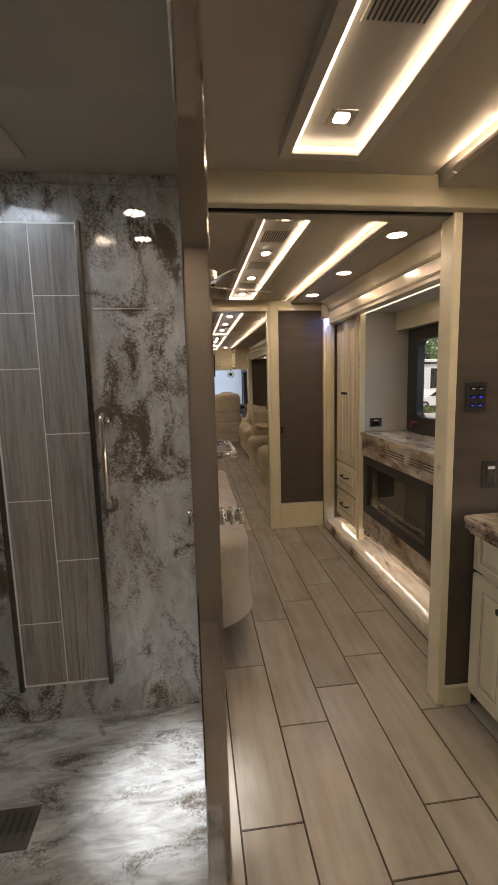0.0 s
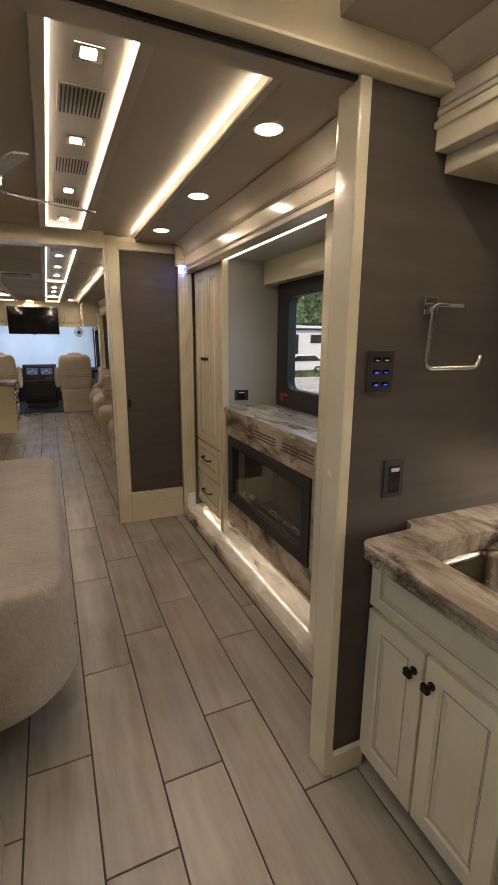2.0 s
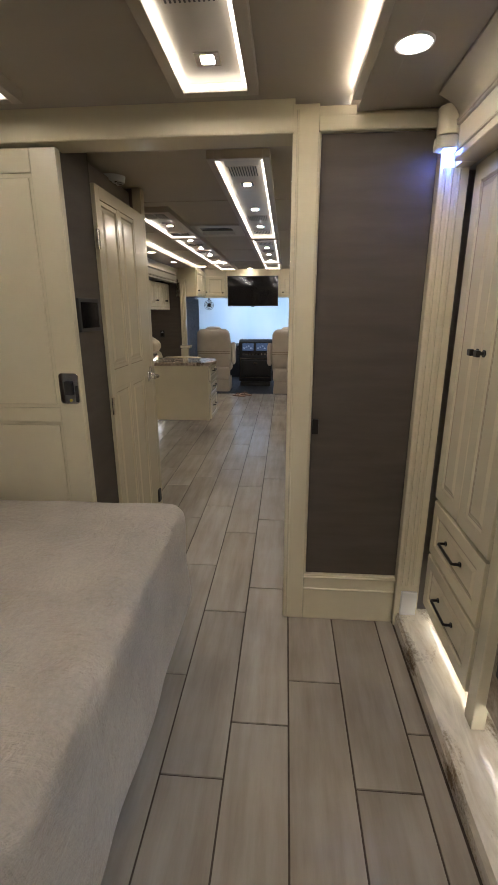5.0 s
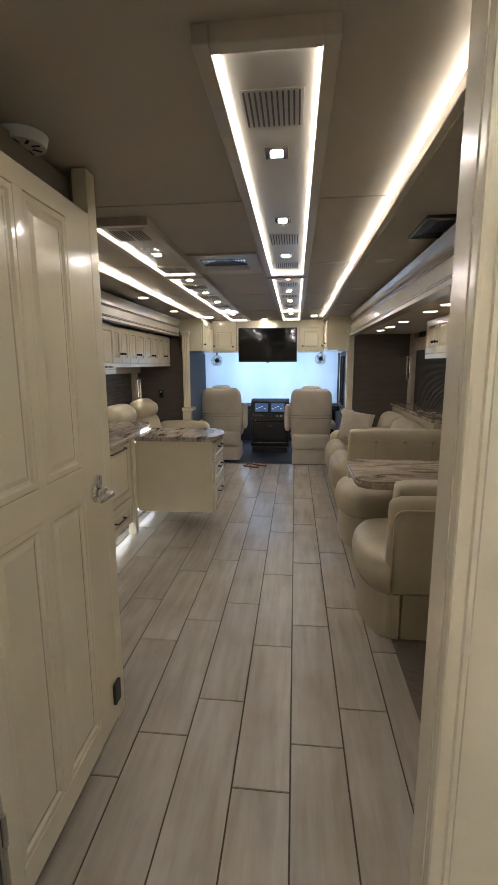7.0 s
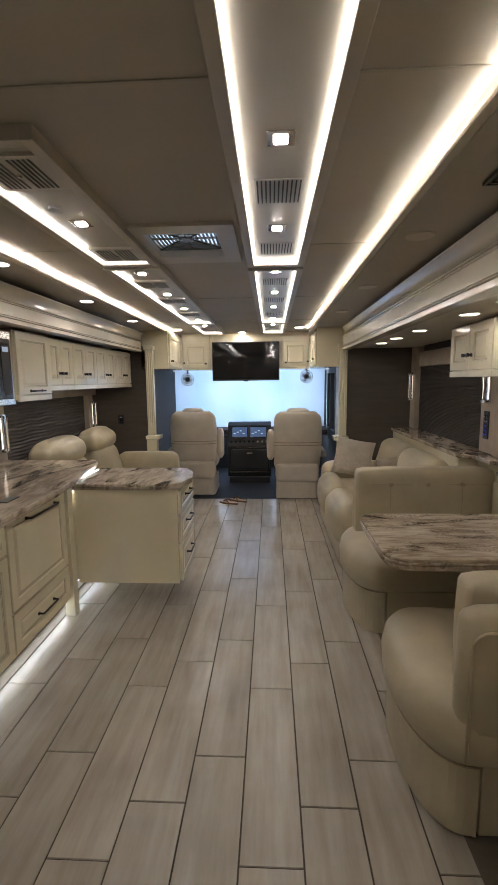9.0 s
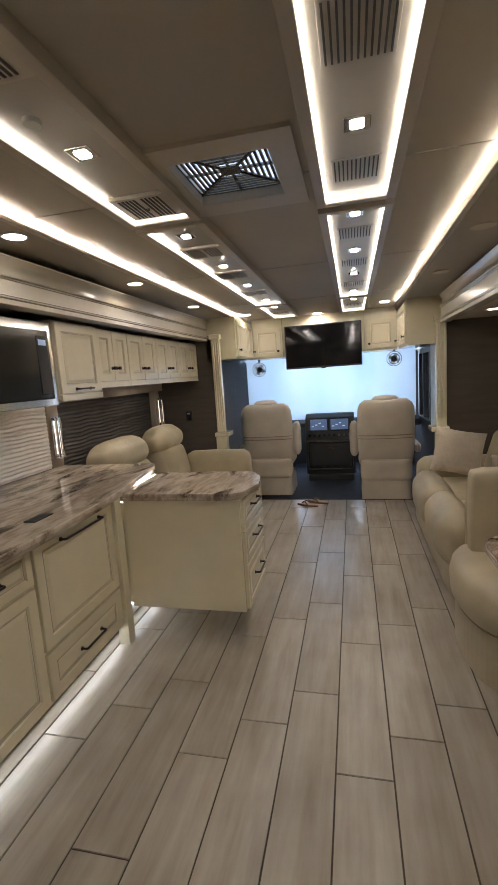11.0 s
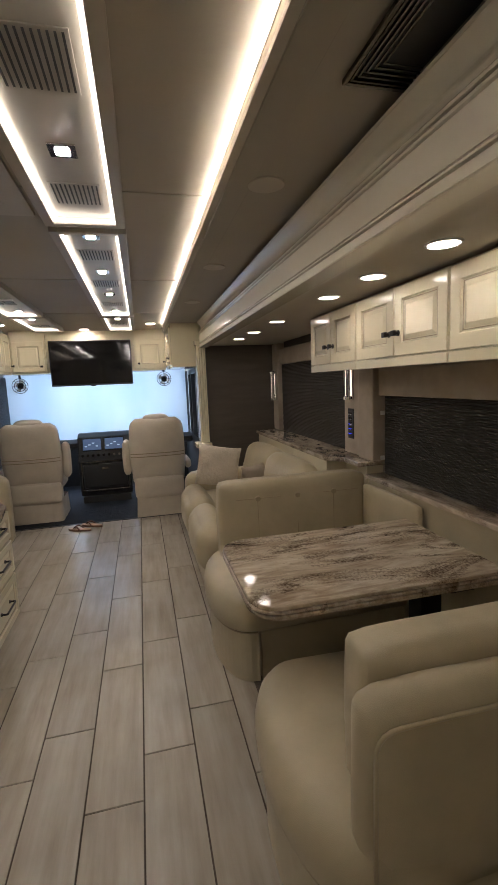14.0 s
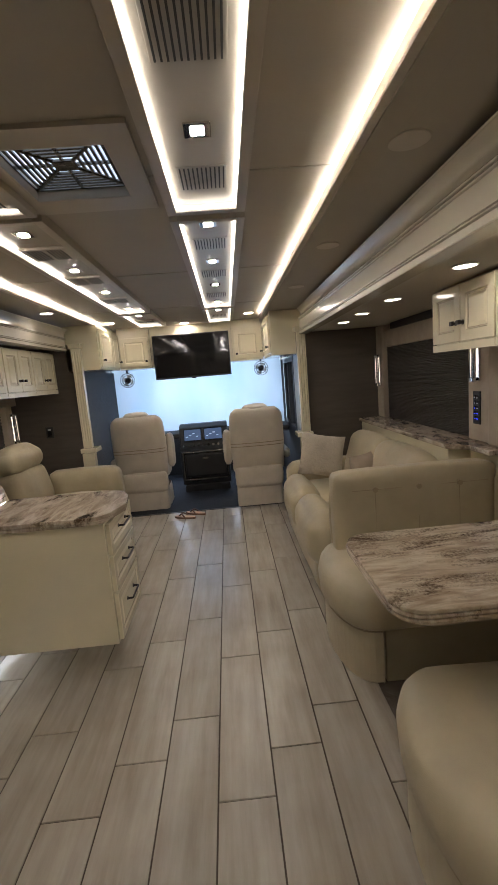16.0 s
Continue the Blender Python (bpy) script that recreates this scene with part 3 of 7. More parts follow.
# fillers that close the slide-outs
structure("wall_closet", box(-1.7, -0.142, 5.40, 5.46, 0.0, 2.2), WALLPLAIN, "plain closet wall at the start of the kitchen", "wall")
structure("wall_right_outer", box(2.17, 2.23, 4.42, 9.8, -0.05, 2.2), TAUPE, "taupe suede outer wall of the dinette slide-out", "wall")
structure("wall_bedroom_outer_low", box(1.88, 1.94, 1.95, 4.36, 0.0, 0.98), BLUEGREY, "grey wall below the bedroom window", "wall")
structure("wall_slide_end_right", box(1.40, 2.2, 9.8, 9.86, -0.05, 1.86), DARKWALL, "dark brown end wall of the dinette slide-out", "wall")
structure("wall_slide_end_left", box(-1.7, -0.93, 10.02, 10.08, 0.0, 1.92), DARKWALL, "dark brown end wall of the kitchen slide-out", "wall")
structure("ceiling_slide_right", box(1.41, 2.2, 4.42, 9.8, 1.845, 1.89), SOFFIT, "lowered taupe ceiling of the dinette slide-out", "ceiling")
structure("ceiling_slide_left", box(-1.7, -1.03, 5.62, 10.02, 1.90, 1.94), SOFFIT, "lowered ceiling of the kitchen slide-out", "ceiling")
structure("ceiling_slide_bedroom", box(1.43, 1.94, 1.95, 4.36, 1.925, 1.97), BLUEGREY, "pale ceiling of the bedroom slide-out", "ceiling")


def crown(name, x, y0, y1, out, z0, z1, lean, label):
    """A stepped crown moulding that runs along the coach; out is the way it faces."""
    h = z1 - z0
    low = [(0.0, 0.0), (0.076, 0.0), (0.080, 0.012), (0.080, 0.11), (0.066, 0.115), (0.064, 0.13), (0.080, 0.14), (0.082, 0.155), (0.080, 0.17), (0.064, 0.18), (0.066, 0.195), (0.074, 0.20), (0.074, 0.53)]
    beads = [(0.082, 0.535), (0.086, 0.55), (0.082, 0.568), (0.070, 0.572), (0.070, 0.586), (0.083, 0.592), (0.087, 0.608), (0.083, 0.626), (0.074, 0.63)]
    upper = [(0.074 + lean * (k / 14) ** 0.75 - 0.020 * math.sin(k / 14 * math.pi) + 0.004 * k / 14, 0.635 + 0.335 * k / 14) for k in range(15)]
    prof = low + beads + upper + [(0.080 + lean, 0.972), (0.082 + lean, 1.0), (0.0, 1.0)]
    return structure(name, prism([(x + out * u, z0 + v * h) for u, v in prof], y0, y1, "y"), MOULD, label, "moulding")


crown("crown_moulding_right", 1.41, 5.0, 9.74, -1, 1.825, 2.068, 0.012, "cream stepped crown moulding over the dinette slide-out")
crown("crown_moulding_left", -1.04, 5.62, 9.96, 1, 1.855, 2.062, 0.035, "cream stepped crown moulding over the kitchen slide-out")
crown("crown_moulding_bedroom", 1.44, 1.96, 4.165, -1, 1.90, SZ - 0.003, 0.070, "cream stepped crown moulding over the bedroom slide-out")
crown("crown_moulding_bath", 1.455, -0.99, 1.845, -1, 1.985, SZ - 0.002, 0.075, "cream stepped crown moulding over the vanity")
structure("bath_fascia", box(1.378, 1.854, -0.99, 1.846, 1.905, 1.984, 0.004), CREAM, "cream fascia board under the vanity moulding", "trim")
structure("bath_fascia_lip", box(1.368, 1.40, -0.99, 1.847, 1.955, 1.972, 0.004), CREAM, "narrow bead along the vanity fascia", "trim")
structure("bath_valance", box(1.415, 1.854, -0.99, 1.844, 1.858, 1.904, 0.004), CREAM, "cream board under the vanity fascia", "trim")


def pilaster(name, x, y, out, z1, label):
    """A fluted half column at the end of a slide-out."""
    ob = thing(name, (x, y, 0), label, "pilaster", kind="structure")
    part("shaft", box(x - 0.045, x + 0.045, y - 0.03, y + 0.03, 0.0, z1, 0.006), CREAM, ob)
    for d in (-0.024, 0.0, 0.024):
        part("flute", rod([(x + d, y - 0.031, 0.95), (x + d, y - 0.031, z1 - 0.08)], 0.007, 8), CREAM, ob)
    part("cap", box(x - 0.06, x + 0.06, y - 0.05, y + 0.035, z1 - 0.05, z1, 0.008), CREAM, ob)
    part("ledge", box(x - 0.10 if out < 0 else x - 0.06, x + 0.06 if out < 0 else x + 0.10, y - 0.09, y + 0.10, 0.83, 0.875, 0.008), CREAM, ob)
    part("base", box(x - 0.06, x + 0.06, y - 0.05, y + 0.04, 0.0, 0.82, 0.006), CREAM, ob)
    return ob


pilaster("pilaster_right", 1.345, 9.79, -1, 1.90, "cream fluted pilaster at the end of the sofa slide-out")
pilaster("pilaster_left", -0.875, 9.97, 1, 1.92, "cream fluted pilaster at the end of the kitchen slide-out")

# light coves
for x, s, y0, y1, n in ((1.045, -1, -0.9, 1.69, 0), (1.045, -1, 2.02, 4.2, 1), (1.045, -1, 4.42, 10.4, 2), (-0.725, 1, 5.7, 10.5, 3), (-0.725, 1, 2.05, 4.2, 4)):
    ob = thing("cove_light", (x, y0, SZ), "continuous warm white light strip in the ceiling cove", "lamp", "cove lights")
    part("lip", box(x + s * 0.022, x + s * 0.025, y0, y1, SZ, SZ + 0.013), TRAYRIM, ob)
    part("channel", box(x + s * 0.0005, x + s * 0.022, y0, y1, SZ, SZ + 0.002), TRAYRIM, ob)
    part("strip", box(x + s * 0.004, x + s * 0.018, y0, y1, SZ + 0.003, SZ + 0.010), COVELED, ob)
ob = thing("cove_light", (1.2, 2.0, SZ), "short warm white light strip across the end of the bedroom cove", "lamp", "cove lights")
part("lip", box(1.03, 1.35, 1.996, 1.999, SZ, SZ + 0.013), TRAYRIM, ob)
part("channel", box(1.03, 1.35, 1.9995, 2.021, SZ, SZ + 0.002), TRAYRIM, ob)
part("strip", box(1.03, 1.35, 2.003, 2.017, SZ + 0.003, SZ + 0.010), COVELED, ob)


def tray(x0, x1, y0, y1, left=True, right=True, near=False, far=True, vents=(), spots=(), plate=False):
    """A ceiling air duct panel with light strips along its sides, slotted vents and square lamps."""
    z = CZ - 0.016
    ob = thing("ceiling_light_panel", ((x0 + x1) / 2, y0, z), "long champagne ceiling panel edged with lit strips, slotted vents and square lamps", "ceiling light", "ceiling light panels")
    t, r = 0.024, 0.035
    p = z + 0.005
    part("panel", box(x0, x1, y0, y1, p, CZ + 0.001), TRAY, ob)
    for a, b, c, d in ((x0 - r, x0, y0 - r, y1 + r), (x1, x1 + r, y0 - r, y1 + r), (x0, x1, y0 - r, y0), (x0, x1, y1, y1 + r)):
        part("rim", box(a, b, c, d, z - 0.022, CZ + 0.001, 0.003), TRAYRIM, ob)
    sides = [(x0 + 0.002, x0 + 0.011, y0, y1)] * left + [(x1 - 0.011, x1 - 0.002, y0, y1)] * right
    sides += [(x0 + 0.013, x1 - 0.013, y1 - 0.011, y1 - 0.002)] * far + [(x0 + 0.013, x1 - 0.013, y0 + 0.002, y0 + 0.011)] * near
    for a, b, c, d in sides:
        part("strip", box(a, b, c, d, z - 0.012, z - 0.004), LED, ob)
    for y, length in vents:
        # the side panels carry raised plates with two sets of slots, the middle ones flat slots
        e = 0.012 if plate else 0.003
        a, b = (x0 + 0.014, x1 - 0.004) if plate else (x0 + 0.034, x1 - 0.034)
        v = part("vent", box(a, b, y - length / 2 - 0.006 - e, y + length / 2 + 0.006 + e, p - e, p - 0.0002, 0.001, 1), TRAYRIM if plate else TRAY, ob)
        n = 11
        for k in range(n):
            if plate and k == 5:
                continue
            x = x0 + 0.045 + (x1 - x0 - 0.09) * k / (n - 1)
            w = 0.0038 if plate else 0.0024
            part("slot", box(x - w, x + w, y - length / 2, y + length / 2, p - e - 0.0015, p - e + 0.0002), BLACKMATT, v)
        if plate:
            c = (x0 + x1) / 2
            part("knob", disc(c, y, p - e - 0.004, 0.007, 0.008, 14), STEEL, v)
    for y in spots:
        c = (x0 + x1) / 2
        s = part("square_lamp", box(c - 0.037, c + 0.037, y - 0.037, y + 0.037, p - 0.005, p - 0.0002, 0.002), STEEL, ob, "square satin-rimmed downlight")
        part("lens", prism(rounded(c - 0.019, c + 0.019, y - 0.019, y + 0.019, 0.006), p - 0.008, p - 0.0052), SPOTLENS, s)
    return ob


tray(0.461, 0.668, -0.6, 1.61, vents=((1.05, 0.16),), spots=(1.459, 0.55))
tray(0.465, 0.671, 2.06, 4.11, vents=((2.48, 0.17), (3.045, 0.165), (3.63, 0.165)), spots=(2.215, 2.771, 3.384, 3.965), near=True)
tray(0.458, 0.686, 4.80, 7.17, vents=((5.06, 0.16), (6.305, 0.175), (6.95, 0.155)), spots=(5.305, 5.972, 6.657), near=True)
tray(0.456, 0.688, 7.30, 9.53, vents=((7.68, 0.16), (8.32, 0.16), (9.06, 0.16)), spots=(7.39, 8.01, 8.65, 9.39))
tray(0.456, 0.688, 9.66, 10.6, vents=((10.25, 0.14),), spots=(9.85,))
tray(-0.315, -0.075, 5.92, 7.09, right=False, vents=((6.10, 0.18), (6.965, 0.18)), spots=(6.54,), plate=True)
tray(-0.315, -0.075, 7.20, 9.53, right=False, vents=((7.65, 0.16), (8.24, 0.16), (8.95, 0.16)), spots=(7.37, 8.0, 8.64, 9.39), plate=True)
tray(-0.315, -0.075, 9.66, 10.6, right=False, vents=((10.25, 0.14),), spots=(9.85,), plate=True)
tray(-0.36, -0.13, 2.3, 4.10, right=True, vents=((2.7, 0.13), (3.4, 0.13)), spots=(3.0, 3.85))

for x, y in ((1.141, 1.472), (1.137, 3.107), (1.133, 3.875), (1.134, 2.336), (1.141, 0.55)):
    downlight(x, y, SZ)
for y in (6.42, 6.82, 7.22, 8.02, 8.61, 9.12):
    downlight(1.60, y, 1.845, lens=DIMCAN)
for y in (5.95, 6.98, 8.05, 9.15, 10.08):
    downlight(-0.805, y, SZ, lens=DIMCAN)
for x, y in ((0.16, 10.78), (0.89, 10.33), (-0.6, 10.33)):
    downlight(x, y, CZ if -0.7 < x < 1.02 else SZ)
downlight(1.50, 1.527, 1.857, lens=DIMCAN)
# unseen shower downlight, added where the spot stands
downlight(-0.30, 1.20, 2.172, 0.03)
downlight(-0.08, -0.5, CZ)
downlight(-0.08, -0.85, CZ)

# floor planks, quarter-bond in threes
plank_meshes = {}


def plank(x0, x1, y0, y1):
    key = (round(x1 - x0, 4), round(y1 - y0, 4))
    if key not in plank_meshes:
        b = box(-key[0] / 2, key[0] / 2, -key[1] / 2, key[1] / 2, -0.008, 0.0)
        top = [e for e in b.edges if all(v.co.z > -0.001 for v in e.verts)]
        bmesh.ops.bevel(b, geom=top, offset=0.001, segments=1, affect="EDGES")
        me = bpy.data.meshes.new("plank")
        b.to_mesh(me)
        b.free()
        me.materials.append(TILE)
        plank_meshes[key] = me
    ob = new("plank", plank_meshes[key])
    ob.parent = FLOOR
    ob.location = ((x0 + x1) / 2, (y0 + y1) / 2, 0.0)


FLOOR = bpy.data.objects["floor"]

# ---- bath ----
def slab_with_hole(outer, inner, z0, z1):
    b = bmesh.new()
    edges = []
    for loop in (outer, inner):
        vs = [b.verts.new((x, y, z1)) for x, y in loop]
        edges += [b.edges.new((vs[k], vs[(k + 1) % len(vs)])) for k in range(len(vs))]
    bmesh.ops.triangle_fill(b, use_beauty=True, use_dissolve=False, edges=edges)
    ext = bmesh.ops.extrude_face_region(b, geom=b.faces[:])
    bmesh.ops.translate(b, vec=(0, 0, z0 - z1), verts=[v for v in ext["geom"] if isinstance(v, bmesh.types.BMVert)])
    bmesh.ops.recalc_face_normals(b, faces=b.faces)
    return b


def basin(x0, x1, y0, y1, z1, depth, r):
    b = bmesh.new()
    loops = []
    for inset, dz in ((-0.015, 0.0), (0.0, 0.0), (0.008, -0.02), (0.02, -depth * 0.75), (0.05, -depth), (0.12, -depth - 0.006)):
        pts = rounded(x0 + inset, x1 - inset, y0 + inset, y1 - inset, max(0.02, r - inset * 0.3), steps=6)
        loops.append([b.verts.new((x, y, z1 + dz)) for x, y in pts])
    for p, q in zip(loops, loops[1:]):
        for k in range(len(p)):
            b.faces.new((p[k], p[(k + 1) % len(p)], q[(k + 1) % len(p)], q[k]))
    b.faces.new(loops[-1])
    bmesh.ops.recalc_face_normals(b, faces=b.faces)
    bmesh.ops.reverse_faces(b, faces=b.faces)
    return b


def vanity():
    ob = thing("vanity_cabinet", (1.6, 0.8, 0), "cream glazed vanity cabinet with raised panels under a stone top", "cabinet")
    part("body", box(1.285, 1.855, -0.6, 1.80, 0.07, 0.66), CREAM, ob)
    part("front_rail", box(1.285, 1.298, -0.6, 1.80, 0.661, 0.816), CREAM, ob)
    part("end_panel", box(1.299, 1.855, 1.785, 1.80, 0.661, 0.816), CREAM, ob)
    part("toe_kick", box(1.33, 1.855, -0.6, 1.80, 0.0, 0.07), TOEKICK, ob)
    front(ob, "door", "x", 1.285, 1.604, 1.835, 0.07, 0.605, -1, knob=(1.632, 0.535))
    front(ob, "door", "x", 1.285, 1.345, 1.596, 0.07, 0.605, -1, knob=(1.568, 0.535))
    front(ob, "false_front", "x", 1.285, 1.142, 1.835, 0.622, 0.808, -1, frame=0.03)
    for z0, z1 in ((0.07, 0.335), (0.35, 0.605)):
        front(ob, "drawer", "x", 1.285, 0.90, 1.33, z0, z1, -1, pull=(1.125, (z0 + z1) / 2, 0.16))
    front(ob, "drawer", "x", 1.285, 0.60, 1.130, 0.622, 0.808, -1, pull=(0.83, 0.715, 0.16), frame=0.03)
    for y0 in (0.40, -0.09):
        front(ob, "door", "x", 1.285, y0, y0 + 0.48, 0.07, 0.605, -1, knob=(y0 + 0.05, 0.535))
    top = thing("vanity_worktop", (1.6, 0.8, 0.83), "brown streaked stone vanity top with an ogee edge", "countertop")
    hole = rounded(1.287, 1.60, 1.18, 1.69, 0.06)
    def rim(g):
        # rounded free corner, a small step, then along the wall
        turn = [(1.165 + g + 0.045 * (1 - math.cos(a)), 1.745 - g + 0.040 * math.sin(a)) for a in [k * math.pi / 12 for k in range(7)]]
        return [(1.165 + g, -0.6)] + turn + [(1.36, 1.79 - g), (1.385, 1.81 - g), (1.40, 1.845 - g * 0.2), (1.855, 1.845 - g * 0.2), (1.855, -0.6)]
    for name, g, z0, z1 in (("slab", 0.0, 0.8605, 0.875), ("edge_bead", 0.006, 0.849, 0.860), ("edge_step", 0.002, 0.8345, 0.8485), ("edge", 0.016, 0.817, 0.834)):
        part(name, slab_with_hole(rim(g), hole, z0, z1), GRANITE, top)
    sink = thing("undermount_sink", (1.46, 1.42, 0.75), "hammered steel sink set under the stone top", "sink")
    part("bowl", basin(1.292, 1.595, 1.185, 1.685, 0.816, 0.13, 0.055), HAMMERED, sink, smooth=True)
    part("drain", disc(1.44, 1.43, 0.684, 0.03, 0.006), CHROME, sink)
    tap = thing("basin_tap", (1.70, 1.45, 0.875), "square chrome single-lever tap on the vanity", "tap")
    part("base", box(1.672, 1.728, 1.418, 1.474, 0.875, 0.881, 0.002), CHROME, tap)
    part("body", box(1.68, 1.72, 1.426, 1.466, 0.881, 0.985, 0.004), CHROME, tap)
    part("spout", box(1.555, 1.68, 1.430, 1.462, 0.945, 0.968, 0.004), CHROME, tap)
    part("lever", box(1.60, 1.72, 1.430, 1.462, 0.998, 1.008, 0.003), CHROME, tap)
    part("collar", box(1.686, 1.714, 1.432, 1.460, 0.985, 0.998), CHROME, tap)
    pump = thing("soap_pump", (1.70, 1.35, 0.875), "small chrome soap pump set in the vanity top", "soap pump")
    part("base", disc(1.70, 1.35, 0.8785, 0.022, 0.007, 24), CHROME, pump)
    part("body", disc(1.70, 1.35, 0.895, 0.016, 0.026, 24, radius2=0.011), CHROME, pump, smooth=True)
    part("stem", rod([(1.70, 1.35, 0.905), (1.70, 1.35, 0.930)], 0.005, 10), CHROME, pump)
    part("spout", rod(arc([(1.70, 1.35, 0.928), (1.645, 1.36, 0.940), (1.625, 1.363, 0.928)], 0.012), 0.005, 10), CHROME, pump, smooth=True)
    mir = thing("mirror_cabinet", (1.8, 1.0, 1.07), "large frameless mirror cabinet over the vanity", "mirror")
    part("box", box(1.775, 1.855, 0.1, 1.735, 1.07, 1.80, 0.003), TAUPE, mir)
    part("mirror", box(1.768, 1.7745, 0.1, 1.735, 1.065, 1.805, 0.001), MIRROR, mir)
    for y in (1.66, 0.25):
        part("clip", box(1.760, 1.770, y - 0.012, y + 0.012, 1.80, 1.81), BLACKMETAL, mir)
    part("under_light", box(1.79, 1.845, 0.15, 1.70, 1.062, 1.069), BASELED, mir, "warm light strip under the cabinet")


vanity()


def towel_ring():
    ob = thing("towel_ring", (1.42, 1.85, 1.5), "square chrome towel ring on the dark wall", "towel ring")
    part("plate", box(1.375, 1.425, 1.828, 1.849, 1.495, 1.545, 0.003), CHROME, ob)
    part("arm", box(1.39, 1.47, 1.80, 1.828, 1.512, 1.528, 0.003), CHROME, ob)
    part("ring", rod(arc([(1.475, 1.79, 1.52), (1.365, 1.79, 1.52), (1.36, 1.79, 1.35), (1.56, 1.79, 1.35), (1.565, 1.79, 1.385)], 0.025), 0.007, 8), CHROME, ob, smooth=True)


towel_ring()


def switch_panel(x, y, z, w, h, rows, cols, lit, axis="y", out=-1):
    ob = thing("switch_panel", (x, y, z), "black keypad with small lit blue and white keys", "switch", "keypads")
    def bx(u0, u1, d0, d1, z0, z1, bv=0.0):
        a, b = sorted((d0 * out, d1 * out))
        return box(x + u0, x + u1, y + a, y + b, z + z0, z + z1, bv) if axis == "y" else box(x + a, x + b, y + u0, y + u1, z + z0, z + z1, bv)
    part("plate", bx(-w / 2, w / 2, 0.001, 0.009, -h / 2, h / 2, 0.003), BLACKMATT, ob)
    for r in range(rows):
        for c in range(cols):
            u, v = (c - (cols - 1) / 2) * w * 0.36, ((rows - 1) / 2 - r) * h * 0.7 / max(1, rows - 1 + 0.4)
            key = part("key", bx(u - w * 0.13, u + w * 0.13, 0.009, 0.012, v - h * 0.055, v + h * 0.055, 0.001), BLACKGLOSS, ob)
            part("mark", bx(u - w * 0.06, u + w * 0.06, 0.012, 0.0128, v - h * 0.03, v - h * 0.005), BLUELED if (r, c) in lit else WHITE, key)
    return ob


def outlet(x, y, z, axis="y", out=-1, w=0.075, h=0.115):
    ob = thing("outlet", (x, y, z), "black wall socket plate", "socket", "sockets")
    def bx(u0, u1, d0, d1, z0, z1, bv=0.0):
        a, b = sorted((d0 * out, d1 * out))
        return box(x + u0, x + u1, y + a, y + b, z + z0, z + z1, bv) if axis == "y" else box(x + a, x + b, y + u0, y + u1, z + z0, z + z1, bv)
    part("plate", bx(-w / 2, w / 2, 0.001, 0.007, -h / 2, h / 2, 0.002), BLACKMATT, ob)
    part("insert", bx(-w * 0.28, w * 0.28, 0.007, 0.010, -h * 0.36, h * 0.36, 0.001), BLACKGLOSS, ob)
    part("label", bx(-w * 0.2, w * 0.2, 0.010, 0.0106, h * 0.2, h * 0.3), WHITE, ob)


switch_panel(1.25, 1.85, 1.34, 0.09, 0.115, 3, 2, ((1, 0), (1, 1), (2, 0), (2, 1)))
outlet(1.33, 1.85, 1.02)


